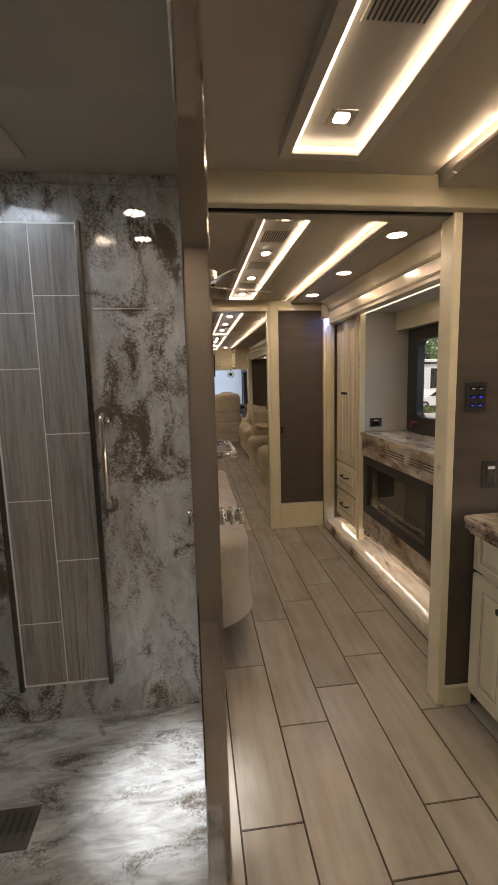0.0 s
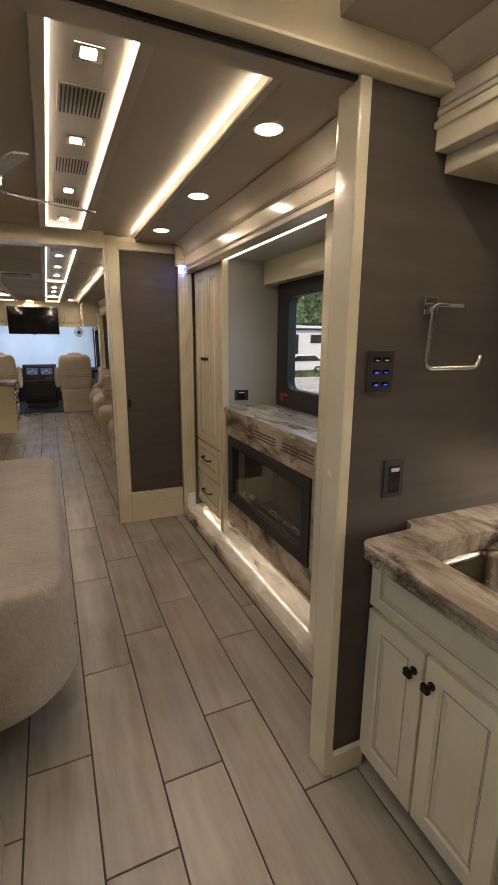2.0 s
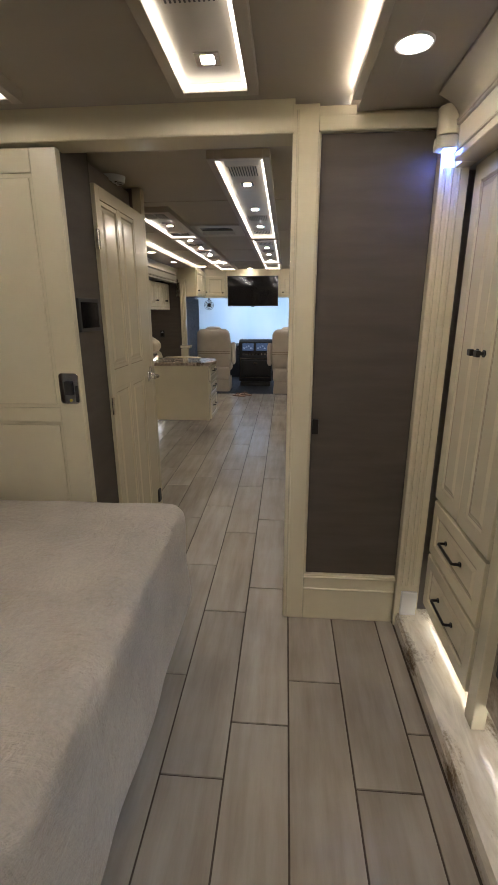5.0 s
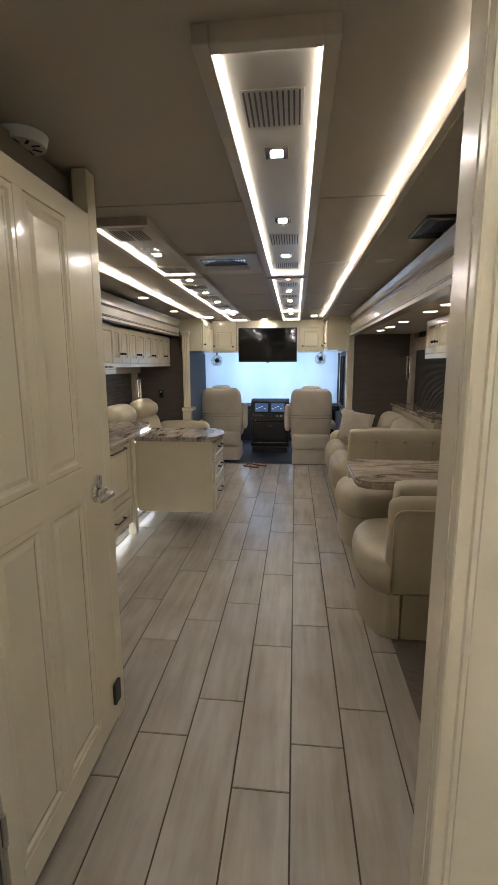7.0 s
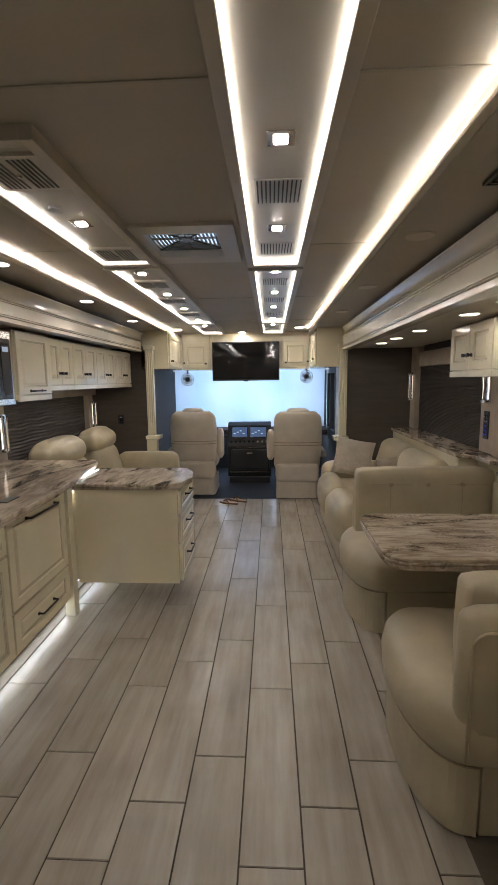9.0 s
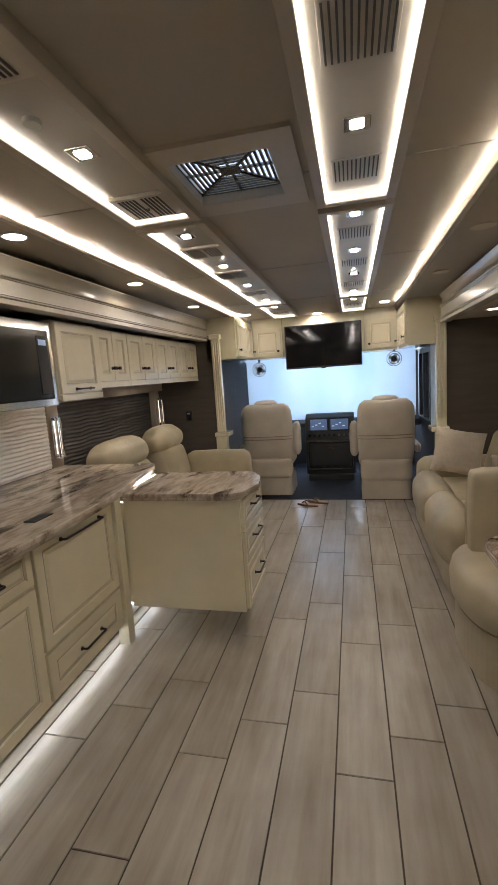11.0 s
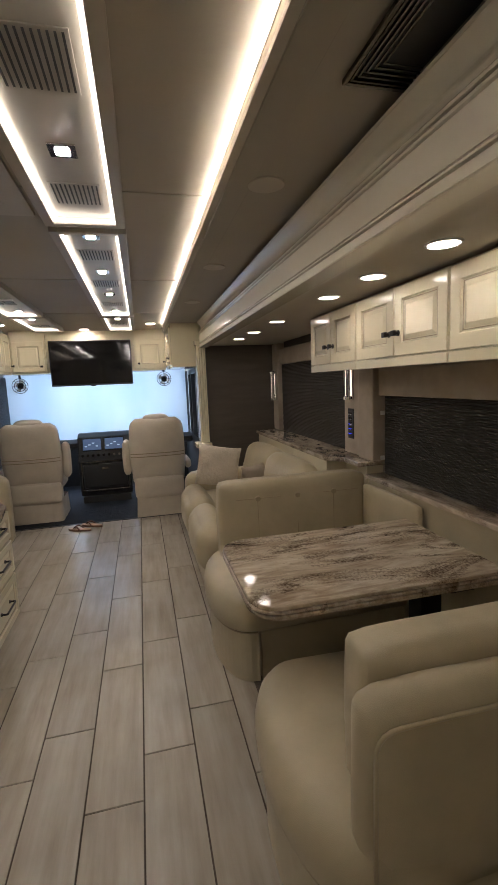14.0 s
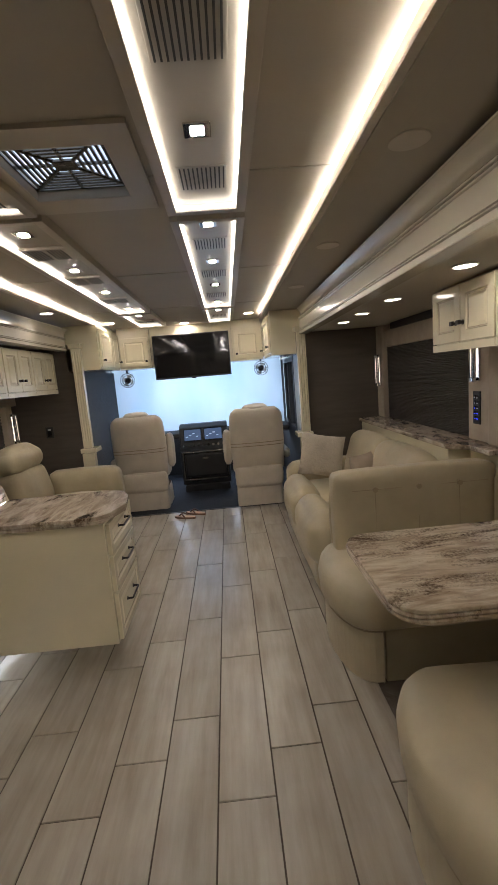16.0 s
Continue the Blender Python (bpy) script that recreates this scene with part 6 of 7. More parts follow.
def pillow(cx, cy, cz, w, h, t, m, name, label, material):
    """A square cushion with pinched corners, set by the turn m."""
    b = bmesh.new()
    n = 13
    faces = []
    for side in (1, -1):
        g = []
        for j in range(n):
            v = j / (n - 1) * 2 - 1
            row = []
            for i in range(n):
                u = i / (n - 1) * 2 - 1
                pull = 1 - 0.07 * (u * u * (1 - v * v) + v * v * (1 - u * u))
                th = t / 2 * ((1 - u ** 2) * (1 - v ** 2)) ** 0.42
                row.append(b.verts.new((u * w / 2 * pull, side * th + 0.004 * noise.noise(Vector((u * 2, v * 2, side))), v * h / 2 * pull)))
            g.append(row)
        for j in range(n - 1):
            for i in range(n - 1):
                b.faces.new((g[j][i], g[j][i + 1], g[j + 1][i + 1], g[j + 1][i]))
    bmesh.ops.remove_doubles(b, verts=b.verts, dist=0.0005)
    bmesh.ops.recalc_face_normals(b, faces=b.faces)
    ob = thing(name, (cx, cy, cz - h / 2), label, "cushion", "scatter cushions")
    part("cushion", moved(b, Matrix.Translation((cx, cy, cz)) @ m), material, ob, smooth=True)


def sofa():
    ob = thing("sofa", (1.5, 8.9, 0), "cream leather sofa with rolled seat fronts and a low tufted back", "sofa")
    part("base", cushion(1.08, 1.90, 8.02, 9.66, 0.02, 0.26, 0.04, 0.005, 8, 11), LEATHER, ob, smooth=True)
    for y0, y1, n in ((8.03, 8.72, 12), (8.725, 9.42, 13)):
        part("seat_front", cushion(1.03, 1.27, y0, y1, 0.20, 0.545, 0.115, 0.02, 12, n), LEATHER, ob, smooth=True)
        part("seat_cushion", cushion(1.22, 1.78, y0, y1, 0.25, 0.475, 0.06, 0.02, 10, n + 3), LEATHER, ob, smooth=True)
        bk = part("back_cushion", moved(cushion(-0.11, 0.11, y0, y1 + 0.1, 0.0, 0.50, 0.10, 0.02, 12, n + 5), Matrix.Translation((1.70, 0, 0.40)) @ Matrix.Rotation(radians(15), 4, "Y")), LEATHER, ob, smooth=True)
        for k in range(2):
            yy = y0 + (y1 - y0) * (k + 1) / 3
            part("button", disc(1.655, yy, 0.70, 0.012, 0.012, 12, "x"), LEATHER, bk)
    part("armrest", cushion(1.10, 1.88, 9.43, 9.68, 0.05, 0.62, 0.09, 0.012, 12, 15), LEATHER, ob, smooth=True)
    part("frame", box(1.80, 1.905, 8.03, 9.68, 0.05, 0.80, 0.02), LEATHER, ob)
    pillow(1.375, 9.22, 0.725, 0.40, 0.38, 0.15, Matrix.Rotation(radians(12), 4, "Y") @ Matrix.Rotation(radians(-16), 4, "X"), "scatter_cushion", "cream knit scatter cushion standing on the sofa", PILLOW)
    pillow(1.60, 8.72, 0.665, 0.28, 0.28, 0.13, Matrix.Rotation(radians(35), 4, "Z") @ Matrix.Rotation(radians(-14), 4, "X"), "scatter_cushion", "small grey patterned cushion leaning on the sofa back", TAUPE)


sofa()

# ---- dinette slide-out wall ----
def pleats(x, out, y0, y1, z0, z1, pitch=0.0125, depth=0.006):
    """A cell shade: level zigzag folds on a flat back."""
    n = int((z1 - z0) / pitch)
    line = [(x - out * 0.03, z0), (x, z0)]
    for k in range(n):
        z = z0 + (z1 - z0) * k / n
        line += [(x + out * depth, z + (z1 - z0) / n * 0.5), (x, z + (z1 - z0) / n)]
    return prism(line + [(x - out * 0.03, z1)], y0, y1, "y")


structure("sofa_ledge_body", box(2.055, 2.17, 7.722, 8.015, 0.0, 0.93, 0.004, bm=box(1.915, 2.17, 8.015, 9.79, 0.0, 0.93, 0.004)), CREAM, "cream panel behind the sofa", "panel")
structure("sofa_ledge", prism(((1.985, 7.70), (2.17, 7.70), (2.17, 9.79), (1.89, 9.79), (1.89, 8.0), (1.985, 7.90)), 0.932, 0.962, "z", 0.006), GRANITE, "brown streaked stone ledge behind the sofa", "sill")
structure("dinette_ledge_body", box(2.07, 2.17, 5.74, 7.72, 0.0, 0.86, 0.004), LEATHER, "cream padded panel below the dinette window", "panel")
structure("dinette_ledge", box(2.03, 2.17, 5.74, 7.698, 0.862, 0.888, 0.006), GRANITE, "brown streaked stone sill under the dinette window", "sill")
structure("sofa_window_shade", pleats(2.135, -1, 8.12, 9.60, 0.966, 1.63), DARKSHADE, "dark pleated shade drawn over the sofa window", "shade")
structure("sofa_window_valance", box(2.115, 2.165, 8.12, 9.62, 1.632, 1.78, 0.004), TAUPE, "taupe suede valance over the sofa window", "valance")
structure("sofa_window_slot", box(2.11, 2.165, 8.0, 9.45, 1.785, 1.84, 0.003), BLACKMATT, "dark slot above the sofa valance", "trim")
structure("dinette_window_shade", pleats(2.135, -1, 5.74, 7.64, 0.892, 1.36), DARKSHADE, "dark pleated shade drawn over the dinette window", "shade")
structure("dinette_window_valance", box(2.10, 2.165, 5.74, 7.66, 1.362, 1.52, 0.004), TAUPE, "taupe suede valance over the dinette window", "valance")
structure("wall_post_dinette", box(2.06, 2.165, 7.66, 7.84, 0.966, 1.84, 0.012), TAUPE, "padded taupe post between the windows", "trim")
structure("wall_post_keypad", box(2.09, 2.165, 7.86, 8.10, 0.966, 1.84, 0.012), TAUPE, "padded taupe post carrying a lamp and keypad", "trim")
structure("wall_post_end", box(2.09, 2.165, 9.62, 9.795, 0.966, 1.84, 0.012), TAUPE, "padded taupe post at the end of the sofa", "trim")
switch_panel(2.09, 7.99, 1.17, 0.075, 0.20, 5, 2, ((2, 1), (3, 0), (3, 1), (4, 0), (4, 1)), "x", -1)
sconce(2.09, 7.99, 1.45, -1, 0.24)
sconce(2.09, 9.71, 1.42, -1, 0.30)
for y in (7.655,):
    for z in (0.99, 1.26):
        br = thing("shade_bracket", (2.12, y, z), "small white shade bracket", "bracket", "shade brackets")
        part("clip", box(2.105, 2.13, y - 0.018, y - 0.008, z - 0.012, z + 0.012, 0.002), WHITE, br)

for y0, y1 in ((7.27, 7.85), (6.60, 7.265), (5.93, 6.595)):
    upper_cabinet("overhead_cabinet", 1.775, -1, y0, y1, 1.525, 1.838, 2, 2.16, "cream glazed overhead cabinet with paired doors above the dinette")


def pantry():
    ob = thing("refrigerator_cabinet", (1.7, 5.1, 0), "tall cream cabinet around a panelled refrigerator", "cabinet")
    part("body", box(1.375, 2.16, 4.46, 5.72, 0.04, 1.84), CREAM, ob)
    part("end_stile", box(1.352, 1.376, 5.67, 5.72, 0.04, 1.84, 0.003), CREAM, ob)
    d = front(ob, "door", "x", 1.375, 5.02, 5.665, 0.06, 0.68, -1)
    part("pull", rod(arc([(1.355, 5.60, 0.64), (1.31, 5.58, 0.62), (1.31, 5.40, 0.46), (1.355, 5.38, 0.44)], 0.05), 0.011, 10), STEEL, d, "curved steel pull", True)
    front(ob, "door", "x", 1.375, 4.48, 5.01, 0.06, 1.80, -1, knob=(4.97, 1.1))
    front(ob, "drawer", "x", 1.375, 5.02, 5.665, 0.70, 0.88, -1, frame=0.035)
    part("niche_back", box(1.366, 1.3755, 5.04, 5.60, 0.92, 1.25), BLACKGLOSS, ob, "dark glass niche")
    part("niche_frame", box(1.36, 1.375, 5.02, 5.665, 1.25, 1.29, 0.003, bm=box(1.36, 1.375, 5.02, 5.665, 0.885, 0.92, 0.003)), CREAM, ob)
    front(ob, "door", "x", 1.375, 5.02, 5.665, 1.30, 1.82, -1, knob=(5.6, 1.36))


pantry()

# ---- ceiling fittings ----
def roof_fan():
    z = CZ + 0.001
    ob = thing("roof_vent", (0.16, 6.89, z), "square roof vent with a slatted fan grille in a taupe frame", "vent")
    outer = [(-0.085, 6.605), (0.395, 6.605), (0.395, 7.175), (-0.085, 7.175)]
    inner = [(-0.01, 6.70), (0.32, 6.70), (0.32, 7.06), (-0.01, 7.06)]
    part("frame", slab_with_hole(outer, inner, z - 0.014, z), TRAYRIM, ob)
    x0, x1, y0, y1 = -0.0095, 0.3195, 6.7005, 7.0595
    part("shaft", slab_with_hole([(x0, y0), (x1, y0), (x1, y1), (x0, y1)], [(x0 + 0.006, y0 + 0.006), (x1 - 0.006, y0 + 0.006), (x1 - 0.006, y1 - 0.006), (x0 + 0.006, y1 - 0.006)], z - 0.013, z + 0.045), TRAYRIM, ob)
    # the dome's own glow stands in for daylight behind the slats
    part("dome", box(x0, x1, y0, y1, z + 0.048, z + 0.052), VENTGLOW, ob, "pale dome that glows in place of daylight")
    cx, cy, zg = 0.155, 6.88, z + 0.022
    hx, hy = 0.158, 0.172
    part("hub", box(cx - 0.035, cx + 0.035, cy - 0.03, cy + 0.03, zg - 0.006, zg + 0.004, 0.003), GRILLE, ob)
    for sx in (-1, 1):
        for sy in (-1, 1):
            part("arm", rod([(cx + sx * 0.03, cy + sy * 0.025, zg), (cx + sx * hx, cy + sy * hy, zg)], 0.006, 6), GRILLE, ob)
    for x in (-1, 1):
        part("spoke", box(cx + x * 0.035, cx + x * hx, cy - 0.004, cy + 0.004, zg - 0.004, zg + 0.004), GRILLE, ob)
        part("spoke", box(cx - 0.004, cx + 0.004, cy + x * 0.03, cy + x * hy, zg - 0.004, zg + 0.004), GRILLE, ob)
    # slats run as nested rectangles round the hub
    for k in range(7):
        f = 0.32 + 0.68 * k / 6
        for sgn in (-1, 1):
            part("slat", box(cx - hx * f, cx + hx * f, cy + sgn * hy * f - 0.0045, cy + sgn * hy * f + 0.0045, zg - 0.003, zg + 0.003), GRILLE, ob)
            part("slat", box(cx + sgn * hx * f - 0.0045, cx + sgn * hx * f + 0.0045, cy - hy * f + 0.0046, cy + hy * f - 0.0046, zg - 0.003, zg + 0.003), GRILLE, ob)


roof_fan()


def return_grille():
    ob = thing("air_return_grille", (1.25, 6.1, SZ), "dark slotted air return grille in the ceiling edge", "vent")
    x0, x1, y0, y1 = 1.188, 1.338, 5.88, 6.205
    part("backing", box(x0 + 0.004, x1, y0 + 0.004, y1 - 0.004, SZ - 0.004, SZ - 0.0005), BLACKMATT, ob)
    for k in range(6):
        # nested rectangular louvres that step down towards the rim
        d, z = 0.012 * k, SZ - 0.016 + 0.0018 * k
        w = 0.0085 if k == 0 else 0.0045
        part("louvre", box(x0 + d, x0 + d + w, y0 + d, y1 - d, z, SZ - 0.0045, 0.001, 1), GRILLE, ob)
        for yy in (y0 + d, y1 - d - w):
            part("louvre", box(x0 + d + w + 0.0002, x1, yy, yy + w, z, SZ - 0.0045, 0.001, 1), GRILLE, ob)


return_grille()
for x, y in ((1.17, 6.72), (1.17, 7.75), (1.17, 8.8)):
    sp = thing("ceiling_speaker", (x, y, SZ), "round taupe ceiling loudspeaker cover", "speaker", "ceiling speakers")
    part("cover", disc(x, y, SZ - 0.003, 0.055, 0.005, 32), TRAYRIM, sp)
    part("rim", ring(x, y, SZ - 0.003, 0.056, 0.003), TRAYRIM, sp)
sd = thing("smoke_sensor", (-0.20, 6.33, CZ), "small round white ceiling sensor", "sensor")
part("cap", disc(-0.20, 6.33, CZ - 0.034, 0.022, 0.012, 24), WHITE, sd)


sm = thing("smoke_alarm", (-0.165, 5.14, CZ), "round white smoke alarm on the hall ceiling", "alarm")
part("body", disc(-0.165, 5.14, CZ - 0.016, 0.062, 0.03, 32, radius2=0.07), WHITE, sm)
for k in range(8):
    part("slot", moved(box(0.025, 0.05, -0.004, 0.004, -0.001, 0.001), Matrix.Translation((-0.165, 5.14, CZ - 0.0315)) @ Matrix.Rotation(k * math.pi / 4, 4, "Z")), BLACKMATT, sm)
outlet(-1.263, 10.02, 1.058)


# ---- cockpit ----
def cockpit():
    # overhead cabinets across the front
    for x0, x1, nm in ((-0.66, -0.285, "cream overhead cabinet beside the television"), (0.695, 1.06, "cream overhead cabinet beside the television")):
        ob = thing("front_overhead_cabinet", ((x0 + x1) / 2, 10.9, 1.66), nm, "cabinet", "front overhead cabinets")
        part("body", box(x0, x1, 10.86, 11.3, 1.655, 2.138), CREAM, ob)
        front(ob, "door", "y", 10.86, x0 + 0.02, x1 - 0.02, 1.68, 2.02, -1, knob=(x1 - 0.05 if x0 < 0 else x0 + 0.05, 1.74))
    for x0, x1, xf, out in ((-0.995, -0.665, -0.665, 1), (1.075, 1.40, 1.075, -1)):
        ob = thing("side_overhead_cabinet", ((x0 + x1) / 2, 10.4, 1.66), "cream overhead cabinet above the cockpit seat", "cabinet", "front overhead cabinets")
        part("body", box(x0, x1, 10.02, 10.858, 1.655, 2.098), CREAM, ob)
        front(ob, "door", "x", xf, 10.05, 10.52, 1.68, 2.06, out, knob=(10.10, 1.75))
        front(ob, "door", "x", xf, 10.53, 10.84, 1.68, 2.06, out, knob=(10.80, 1.75))
    structure("front_bulkhead", box(-0.284, 0.694, 10.90, 11.3, 1.66, 2.138), CREAM, "cream panel behind the television", "panel")
    tv = thing("television", (0.21, 10.8, 1.51), "large flat black television on the front bulkhead", "television")
    part("housing", box(-0.245, 0.66, 10.80, 10.85, 1.505, 2.02, 0.006), BLACKMATT, tv)
    part("screen", box(-0.233, 0.648, 10.7985, 10.80, 1.525, 2.008), SCREEN, tv)
    part("sensor", box(0.18, 0.235, 10.795, 10.805, 1.495, 1.505), BLACKGLOSS, tv)
    part("mount", box(0.1, 0.3, 10.85, 10.90, 1.65, 1.85), BLACKMETAL, tv)
    structure("windscreen_shade", box(-0.96, 1.36, 11.62, 11.625, 0.75, 1.99), DAYSHADE, "white roller shade drawn over the windscreen, daylight behind it", "shade")
    structure("shade_header", box(-0.99, 1.40, 11.30, 11.66, 1.99, 2.10), CREAM, "cream header over the windscreen", "trim")
    structure("wall_cockpit_right", box(1.40, 1.46, 9.86, 12.42, -0.06, 0.75), BLACKMATT, "dark lower wall beside the passenger seat", "wall")
    structure("wall_cockpit_right_top", box(1.40, 1.46, 9.86, 12.42, 1.66, 2.2), CREAM, "cream wall above the passenger window", "wall")
    structure("wall_cockpit_right_back", box(1.40, 1.46, 9.86, 10.72, 0.75, 1.66), BLUEGREY, "pale wall behind the passenger window", "wall")
    structure("driver_curtain", box(-0.995, -0.93, 10.12, 11.60, 0.35, 1.65), DARKBLUE, "dark blue curtain along the driver's window", "curtain")
    sw = thing("side_window", (1.42, 11.2, 0.75), "passenger side window with a dark frame", "window", kind="structure")
    for y0, y1, z0, z1 in ((10.72, 10.80, 0.75, 1.66), (11.22, 11.27, 0.75, 1.66), (11.58, 11.66, 0.75, 1.66), (10.80, 11.58, 0.75, 0.80), (10.80, 11.58, 1.60, 1.66)):
        part("window_frame", box(1.395, 1.45, y0, y1, z0, z1, 0.004), BLACKMATT, sw)
    g = part("pane", box(1.43, 1.434, 10.80, 11.58, 0.80, 1.60), GLASS, sw)
    g.visible_shadow = False
    mir = thing("side_mirror", (1.62, 11.0, 0.85), "blue-lit outside mirror beyond the passenger window", "mirror")
    part("glass", prism(rounded(1.52, 1.80, 0.90, 1.14, 0.05), 11.62, 11.66, "y"), MIRROR, mir)
    part("arm", rod([(1.47, 11.66, 0.85), (1.6, 11.66, 0.95)], 0.02, 8), BLACKMATT, mir)
    # dash
    d = thing("dashboard", (0.15, 11.3, 0.0), "black dashboard with two lit screens over a steel-edged drawer", "dashboard")
    part("body", prism(((11.28, 0.08), (11.24, 0.55), (11.30, 0.60), (11.36, 0.84), (11.45, 0.88), (11.60, 0.88), (11.60, 0.08)), -0.16, 0.49, "x", 0.015), BLACKMATT, d)
    part("cowl", prism(((11.34, 0.72), (11.36, 0.77), (11.60, 0.80), (11.60, 0.68), (11.45, 0.68)), -0.93, 1.33, "x", 0.01), BLACKMATT, d)
    for x0, x1 in ((-0.09, 0.13), (0.18, 0.41)):
        s = part("screen_housing", moved(box(x0 - 0.01, x1 + 0.01, -0.012, 0.0, -0.085, 0.085, 0.006), Matrix.Translation((0, 11.325, 0.745)) @ Matrix.Rotation(radians(-14), 4, "X")), BLACKGLOSS, d)
        part("display", moved(box(x0, x1, -0.0145, -0.0122, -0.072, 0.072, 0.001), Matrix.Translation((0, 11.325, 0.745)) @ Matrix.Rotation(radians(-14), 4, "X")), DASHSCREEN, s)
        for k in range(4):
            part("mark", moved(box(x0 + 0.02 + 0.045 * k, x0 + 0.05 + 0.045 * k, -0.0158, -0.0146, -0.03 + 0.02 * (k % 3), -0.016 + 0.02 * (k % 3)), Matrix.Translation((0, 11.325, 0.745)) @ Matrix.Rotation(radians(-14), 4, "X")), DASHMARK, s)
    for k in range(9):
        part("knob", disc(-0.10 + k * 0.065, 11.262, 0.612, 0.016, 0.03, 14, "y"), STEEL if k > 5 else BLACKGLOSS, d)
    dr = part("drawer", box(-0.10, 0.44, 11.225, 11.255, 0.19, 0.50, 0.02), BLACKMATT, d)
    part("drawer_rim", rod(arc([(-0.12, 11.225, 0.53), (-0.12, 11.225, 0.16), (0.46, 11.225, 0.16), (0.46, 11.225, 0.53), (-0.12, 11.225, 0.53)], 0.03), 0.010, 8), GRILLE, dr)
    part("latch", box(0.13, 0.21, 11.217, 11.227, 0.43, 0.455, 0.003), GRILLE, dr)
    part("foot", box(-0.13, 0.47, 11.22, 11.5, -0.003, 0.08, 0.01), BLACKMATT, d)
    d.location.x += 0.055
    # steering wheel in front of the driver's seat
    st = thing("steering_wheel", (-0.5, 11.25, 0.75), "black steering wheel ahead of the driver's seat", "steering wheel")
    rim = ring(0, 0, 0, 0.19, 0.016, 32)
    for a in (90, 210, 330):
        rim = rod([(0, 0, 0), (0.187 * math.cos(radians(a)), 0.187 * math.sin(radians(a)), 0.0)], 0.014, 8, rim)
    rim = disc(0, 0, 0, 0.07, 0.04, 24, "z", rim)
    mw = Matrix.Translation((-0.52, 11.22, 0.74)) @ Matrix.Rotation(radians(60), 4, "X")
    part("rim", moved(rim, mw), BLACKMATT, st, smooth=True)
    part("column", rod([(-0.5, 11.24, 0.79), (-0.5, 11.55, 0.60)], 0.04, 12), BLACKMATT, st)


DARKBLUE = cloth_material("dark_blue_curtain_cloth", (0.03, 0.037, 0.05), 200, 0.6)
cockpit()


def cockpit_seat(x, y, arm):
    ob = thing("cockpit_seat", (x, y, 0), "cream captain's seat with a skirted base, seen from behind", "seat", "cockpit seats")
    w = 0.30
    back = bmesh.new()
    nx, nz = 15, 19
    grid = []
    for side in (0, 1):
        g = []
        for j in range(nz):
            v = j / (nz - 1)
            z = 0.42 + 0.70 * v
            half = w * (0.94 + 0.06 * math.sin(v * math.pi)) if v < 0.86 else w * 0.96 * math.sqrt(max(0.02, 1 - ((v - 0.86) / 0.17) ** 2)) ** 0.5
            row = []
            for i in range(nx):
                u = i / (nx - 1) * 2 - 1
                swell = (1 - u ** 4) * (1 - (2 * v - 1) ** 6)
                yy = (-0.03 - 0.05 * swell) if side == 0 else (0.05 + 0.09 * swell)
                yy += 0.10 * (0.5 - v)
                n = 0.004 * noise.noise(Vector((u * 3 + x, v * 5, side)))
                row.append(back.verts.new((x + u * half, y + yy + n, z)))
            g.append(row)
        grid.append(g)
    for s, g in enumerate(grid):
        for j in range(nz - 1):
            for i in range(nx - 1):
                back.faces.new((g[j][i], g[j][i + 1], g[j + 1][i + 1], g[j + 1][i]))
    a, c = grid
    for j in range(nz - 1):
        back.faces.new((a[j][0], a[j + 1][0], c[j + 1][0], c[j][0]))
        back.faces.new((a[j][-1], c[j][-1], c[j + 1][-1], a[j + 1][-1]))
    for i in range(nx - 1):
        back.faces.new((a[-1][i], a[-1][i + 1], c[-1][i + 1], c[-1][i]))
        back.faces.new((a[0][i], c[0][i], c[0][i + 1], a[0][i + 1]))
    bmesh.ops.recalc_face_normals(back, faces=back.faces)
    bp = part("backrest", back, SEATCLOTH, ob, smooth=True)
    for z in (0.735, 0.70):
        part("welt", rod([(x + w * 0.97 * u, y - 0.03 - 0.05 * (1 - u ** 4) * 0.99 + 0.10 * (0.5 - (z - 0.42) / 0.70) - 0.002, z) for u in [k / 7 - 1 for k in range(15)]], 0.005, 6), SEAM, bp)
    part("headrest", cushion(x - 0.13, x + 0.13, y - 0.075, y + 0.06, 1.075, 1.155, 0.035, 0.01, 8, 3), SEATCLOTH, bp, smooth=True)
    part("seat", cushion(x - 0.27, x + 0.27, y + 0.0, y + 0.52, 0.34, 0.52, 0.07, 0.02, 8, 5), SEATCLOTH, ob, smooth=True)
    part("lower_panel", cushion(x - 0.265, x + 0.265, y - 0.02, y + 0.12, 0.22, 0.46, 0.03, 0.012, 8, 8), SEATCLOTH, ob, smooth=True)
    skirt = bmesh.new()
    top, low = [], []
    for k in range(40):
        u = k / 39
        per = u * 4
        side, f = int(min(3, per)), per - int(min(3, per))
        cx, cy = [(-1 + 2 * f, -1), (1, -1 + 2 * f), (1 - 2 * f, 1), (-1, 1 - 2 * f)][side]
        rip = 1 + 0.015 * math.sin(k * 2.3)
        top.append(skirt.verts.new((x + cx * 0.255, y + 0.25 + cy * 0.25, 0.24)))
        low.append(skirt.verts.new((x + cx * 0.265 * rip, y + 0.25 + cy * 0.265 * rip, 0.012)))
    for k in range(39):
        skirt.faces.new((top[k], top[k + 1], low[k + 1], low[k]))
    part("skirt", skirt, SEATCLOTH, ob, smooth=True)
    part("pedestal", box(x - 0.2, x + 0.2, y + 0.08, y + 0.45, 0.0, 0.34, 0.01), BLACKMATT, ob)
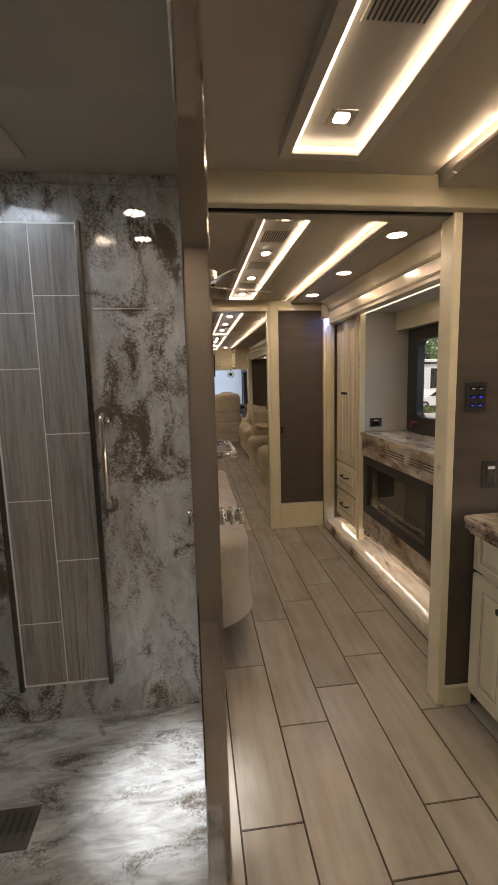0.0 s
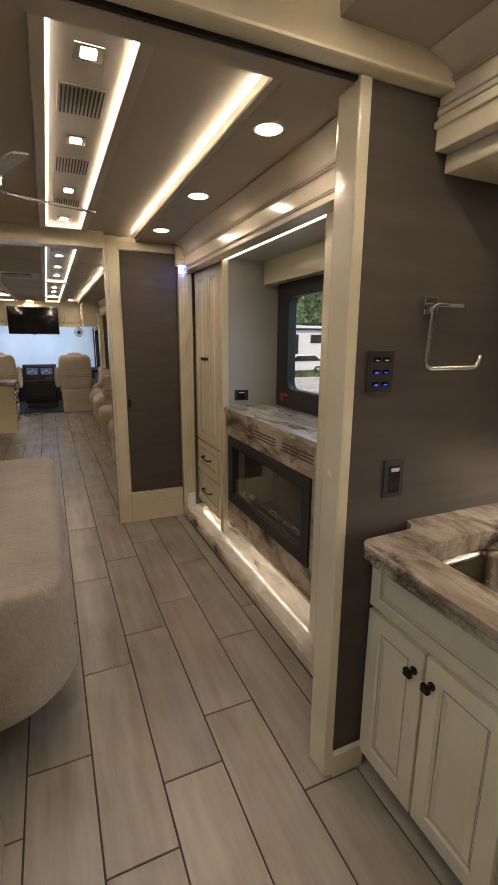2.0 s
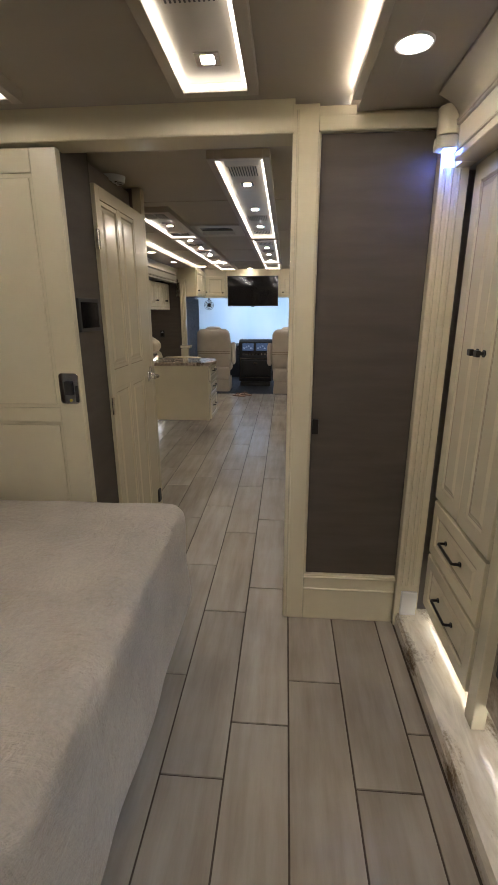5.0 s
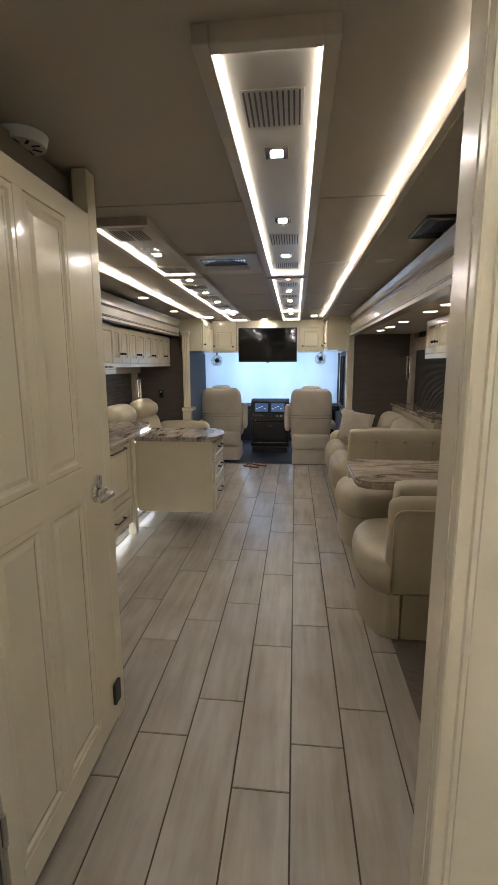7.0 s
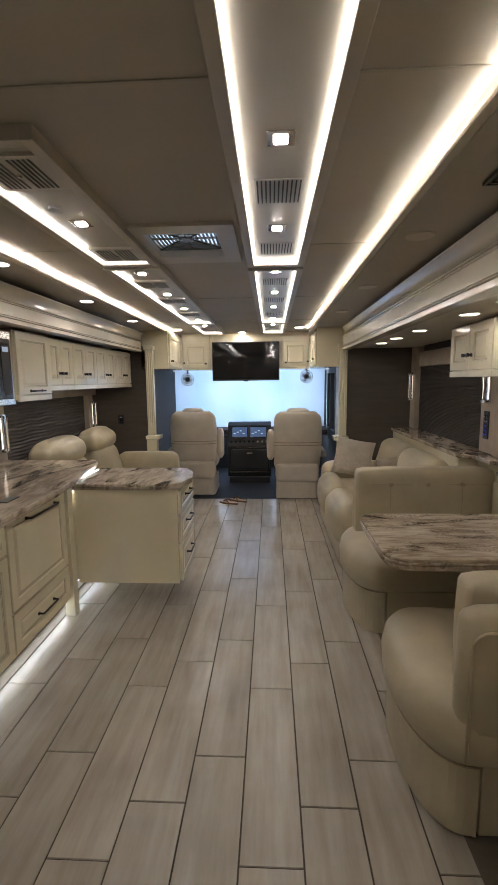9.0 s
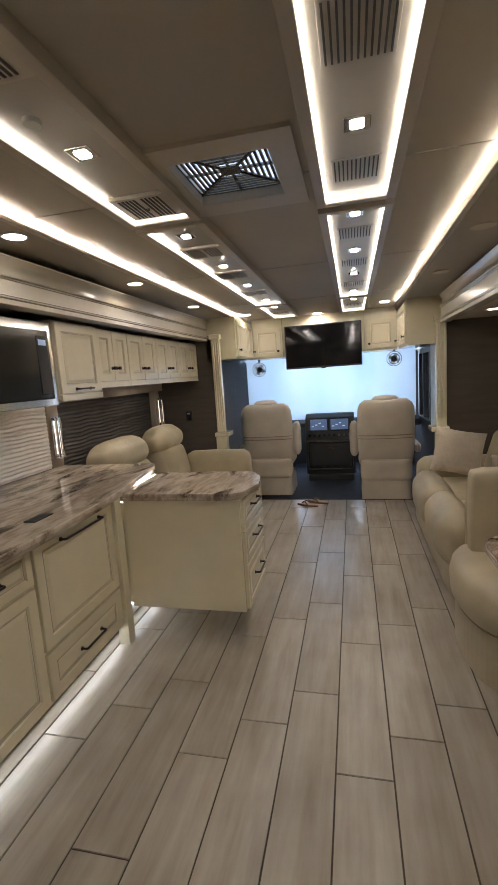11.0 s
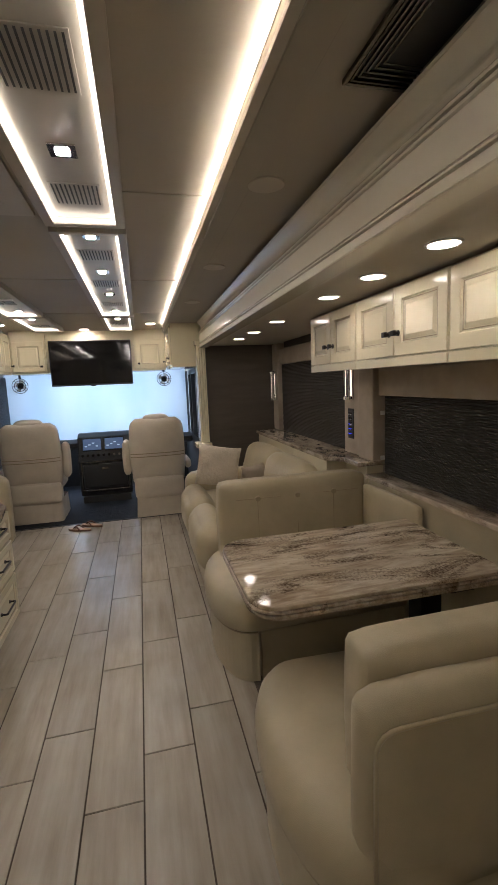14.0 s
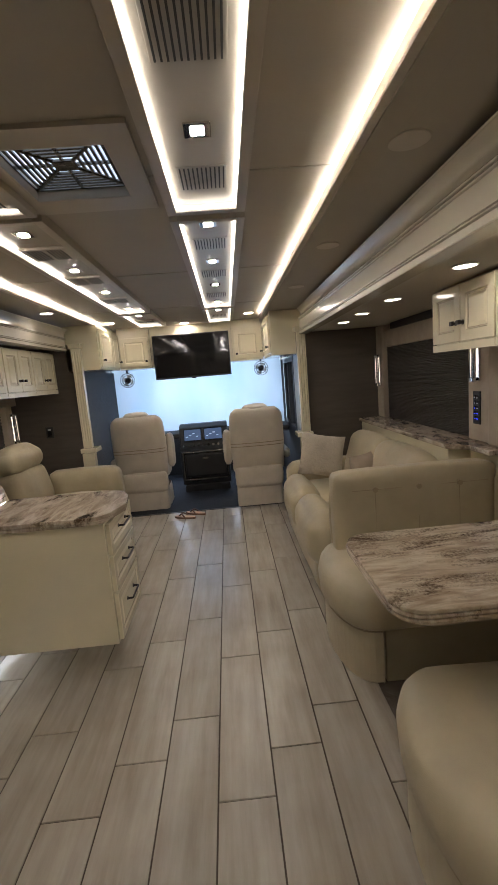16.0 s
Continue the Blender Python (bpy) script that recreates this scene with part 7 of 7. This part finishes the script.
    for s in (-1, 1):
        xx = x + s * 0.335
        if s == arm:
            part("armrest", cushion(xx - 0.04, xx + 0.04, y + 0.02, y + 0.16, 0.50, 0.88, 0.035, 0.01, 8, 9), SEATCLOTH, ob, "raised padded armrest", True)
        else:
            part("armrest", cushion(xx - 0.035, xx + 0.035, y + 0.03, y + 0.42, 0.52, 0.62, 0.03, 0.008, 8, 9), SEATCLOTH, ob, smooth=True)
    return ob


cockpit_seat(-0.465, 10.48, 1)
cockpit_seat(0.872, 10.30, -1)


def sandals():
    tan, sole = plain("tan_leather", (0.40, 0.25, 0.15), 0.6, vary=0.2), plain("brown_rubber_sole", (0.16, 0.085, 0.05), 0.7, vary=0.2)
    for x, y, r in ((0.015, 10.08, 66), (0.125, 10.19, 60)):
        ob = thing("sandal", (x, y, 0.0), "tan leather thong sandal lying on the tiles", "sandal", "pair of sandals")
        m = pose(x, y, 0, 0, 0, r)
        line = [(0.045 * math.cos(a) * (1.0 if math.sin(a) > 0 else 0.8), 0.13 * math.sin(a)) for a in [k * math.tau / 24 for k in range(24)]]
        part("sole", moved(prism(line, 0.0, 0.018, "z", 0.003), m), sole, ob)
        part("footbed", moved(prism([(a * 0.9, b * 0.93) for a, b in line], 0.0182, 0.022), m), tan, ob)
        for s in (-1, 1):
            part("strap", moved(rod(arc([(0.0, 0.075, 0.02), (s * 0.02, 0.03, 0.055), (s * 0.042, -0.02, 0.02)], 0.02), 0.007, 8), m), sole, ob, "dark strap", True)


sandals()


def desk_fan(x, y, z):
    ob = thing("clip_fan", (x, y, z), "small black cage fan mounted under the front cabinet", "fan", "cockpit fans")
    part("bracket", rod([(x, y, z + 0.14), (x, y, z + 0.085)], 0.012, 8), BLACKMATT, ob)
    part("base", disc(x, y, z + 0.145, 0.03, 0.02, 20), BLACKMATT, ob)
    part("motor", disc(x, y + 0.02, z, 0.03, 0.07, 20, "y"), BLACKMATT, ob)
    cage = None
    for r in (0.085, 0.06, 0.035):
        cage = ring(x, y - 0.02, z, r, 0.003, 28, "y", cage)
    for k in range(8):
        a = k * math.pi / 4
        cage = rod([(x, y - 0.025, z), (x + 0.085 * math.cos(a), y - 0.015, z + 0.085 * math.sin(a))], 0.002, 5, cage)
    part("cage", cage, BLACKMETAL, ob)
    for k in range(4):
        m = Matrix.Translation((x, y, z)) @ Matrix.Rotation(k * math.pi / 2 + 0.4, 4, "Y") @ Matrix.Rotation(radians(25), 4, "X")
        part("blade", moved(box(0.01, 0.07, -0.002, 0.002, -0.022, 0.022, 0.001), m), WHITE, ob)


desk_fan(-0.61, 10.95, 1.53)
desk_fan(1.03, 10.95, 1.55)

# ---- floor planks ----
GAP = 0.0030
for c in range(-8, 5):
    x0, x1 = 0.4335 + W * c, 0.4335 + W * (c + 1)
    for j in range(-6, 11):
        y0 = 2.648 + 0.205 * (c % 3) + L * j
        y1 = y0 + L
        y0, y1 = max(y0, -0.99), min(y1, 10.30)
        if y1 - y0 < 0.05:
            continue
        edge = 1.34 if y1 < 4.6 else (1.18 if y0 > 4.3 else 1.26)
        if x1 < 0.0 and y1 < 4.3:
            continue
        right = min(x1, edge)
        if right - x0 < 0.02:
            continue
        plank(x0 + GAP, right - GAP, y0 + GAP, y1 - GAP)
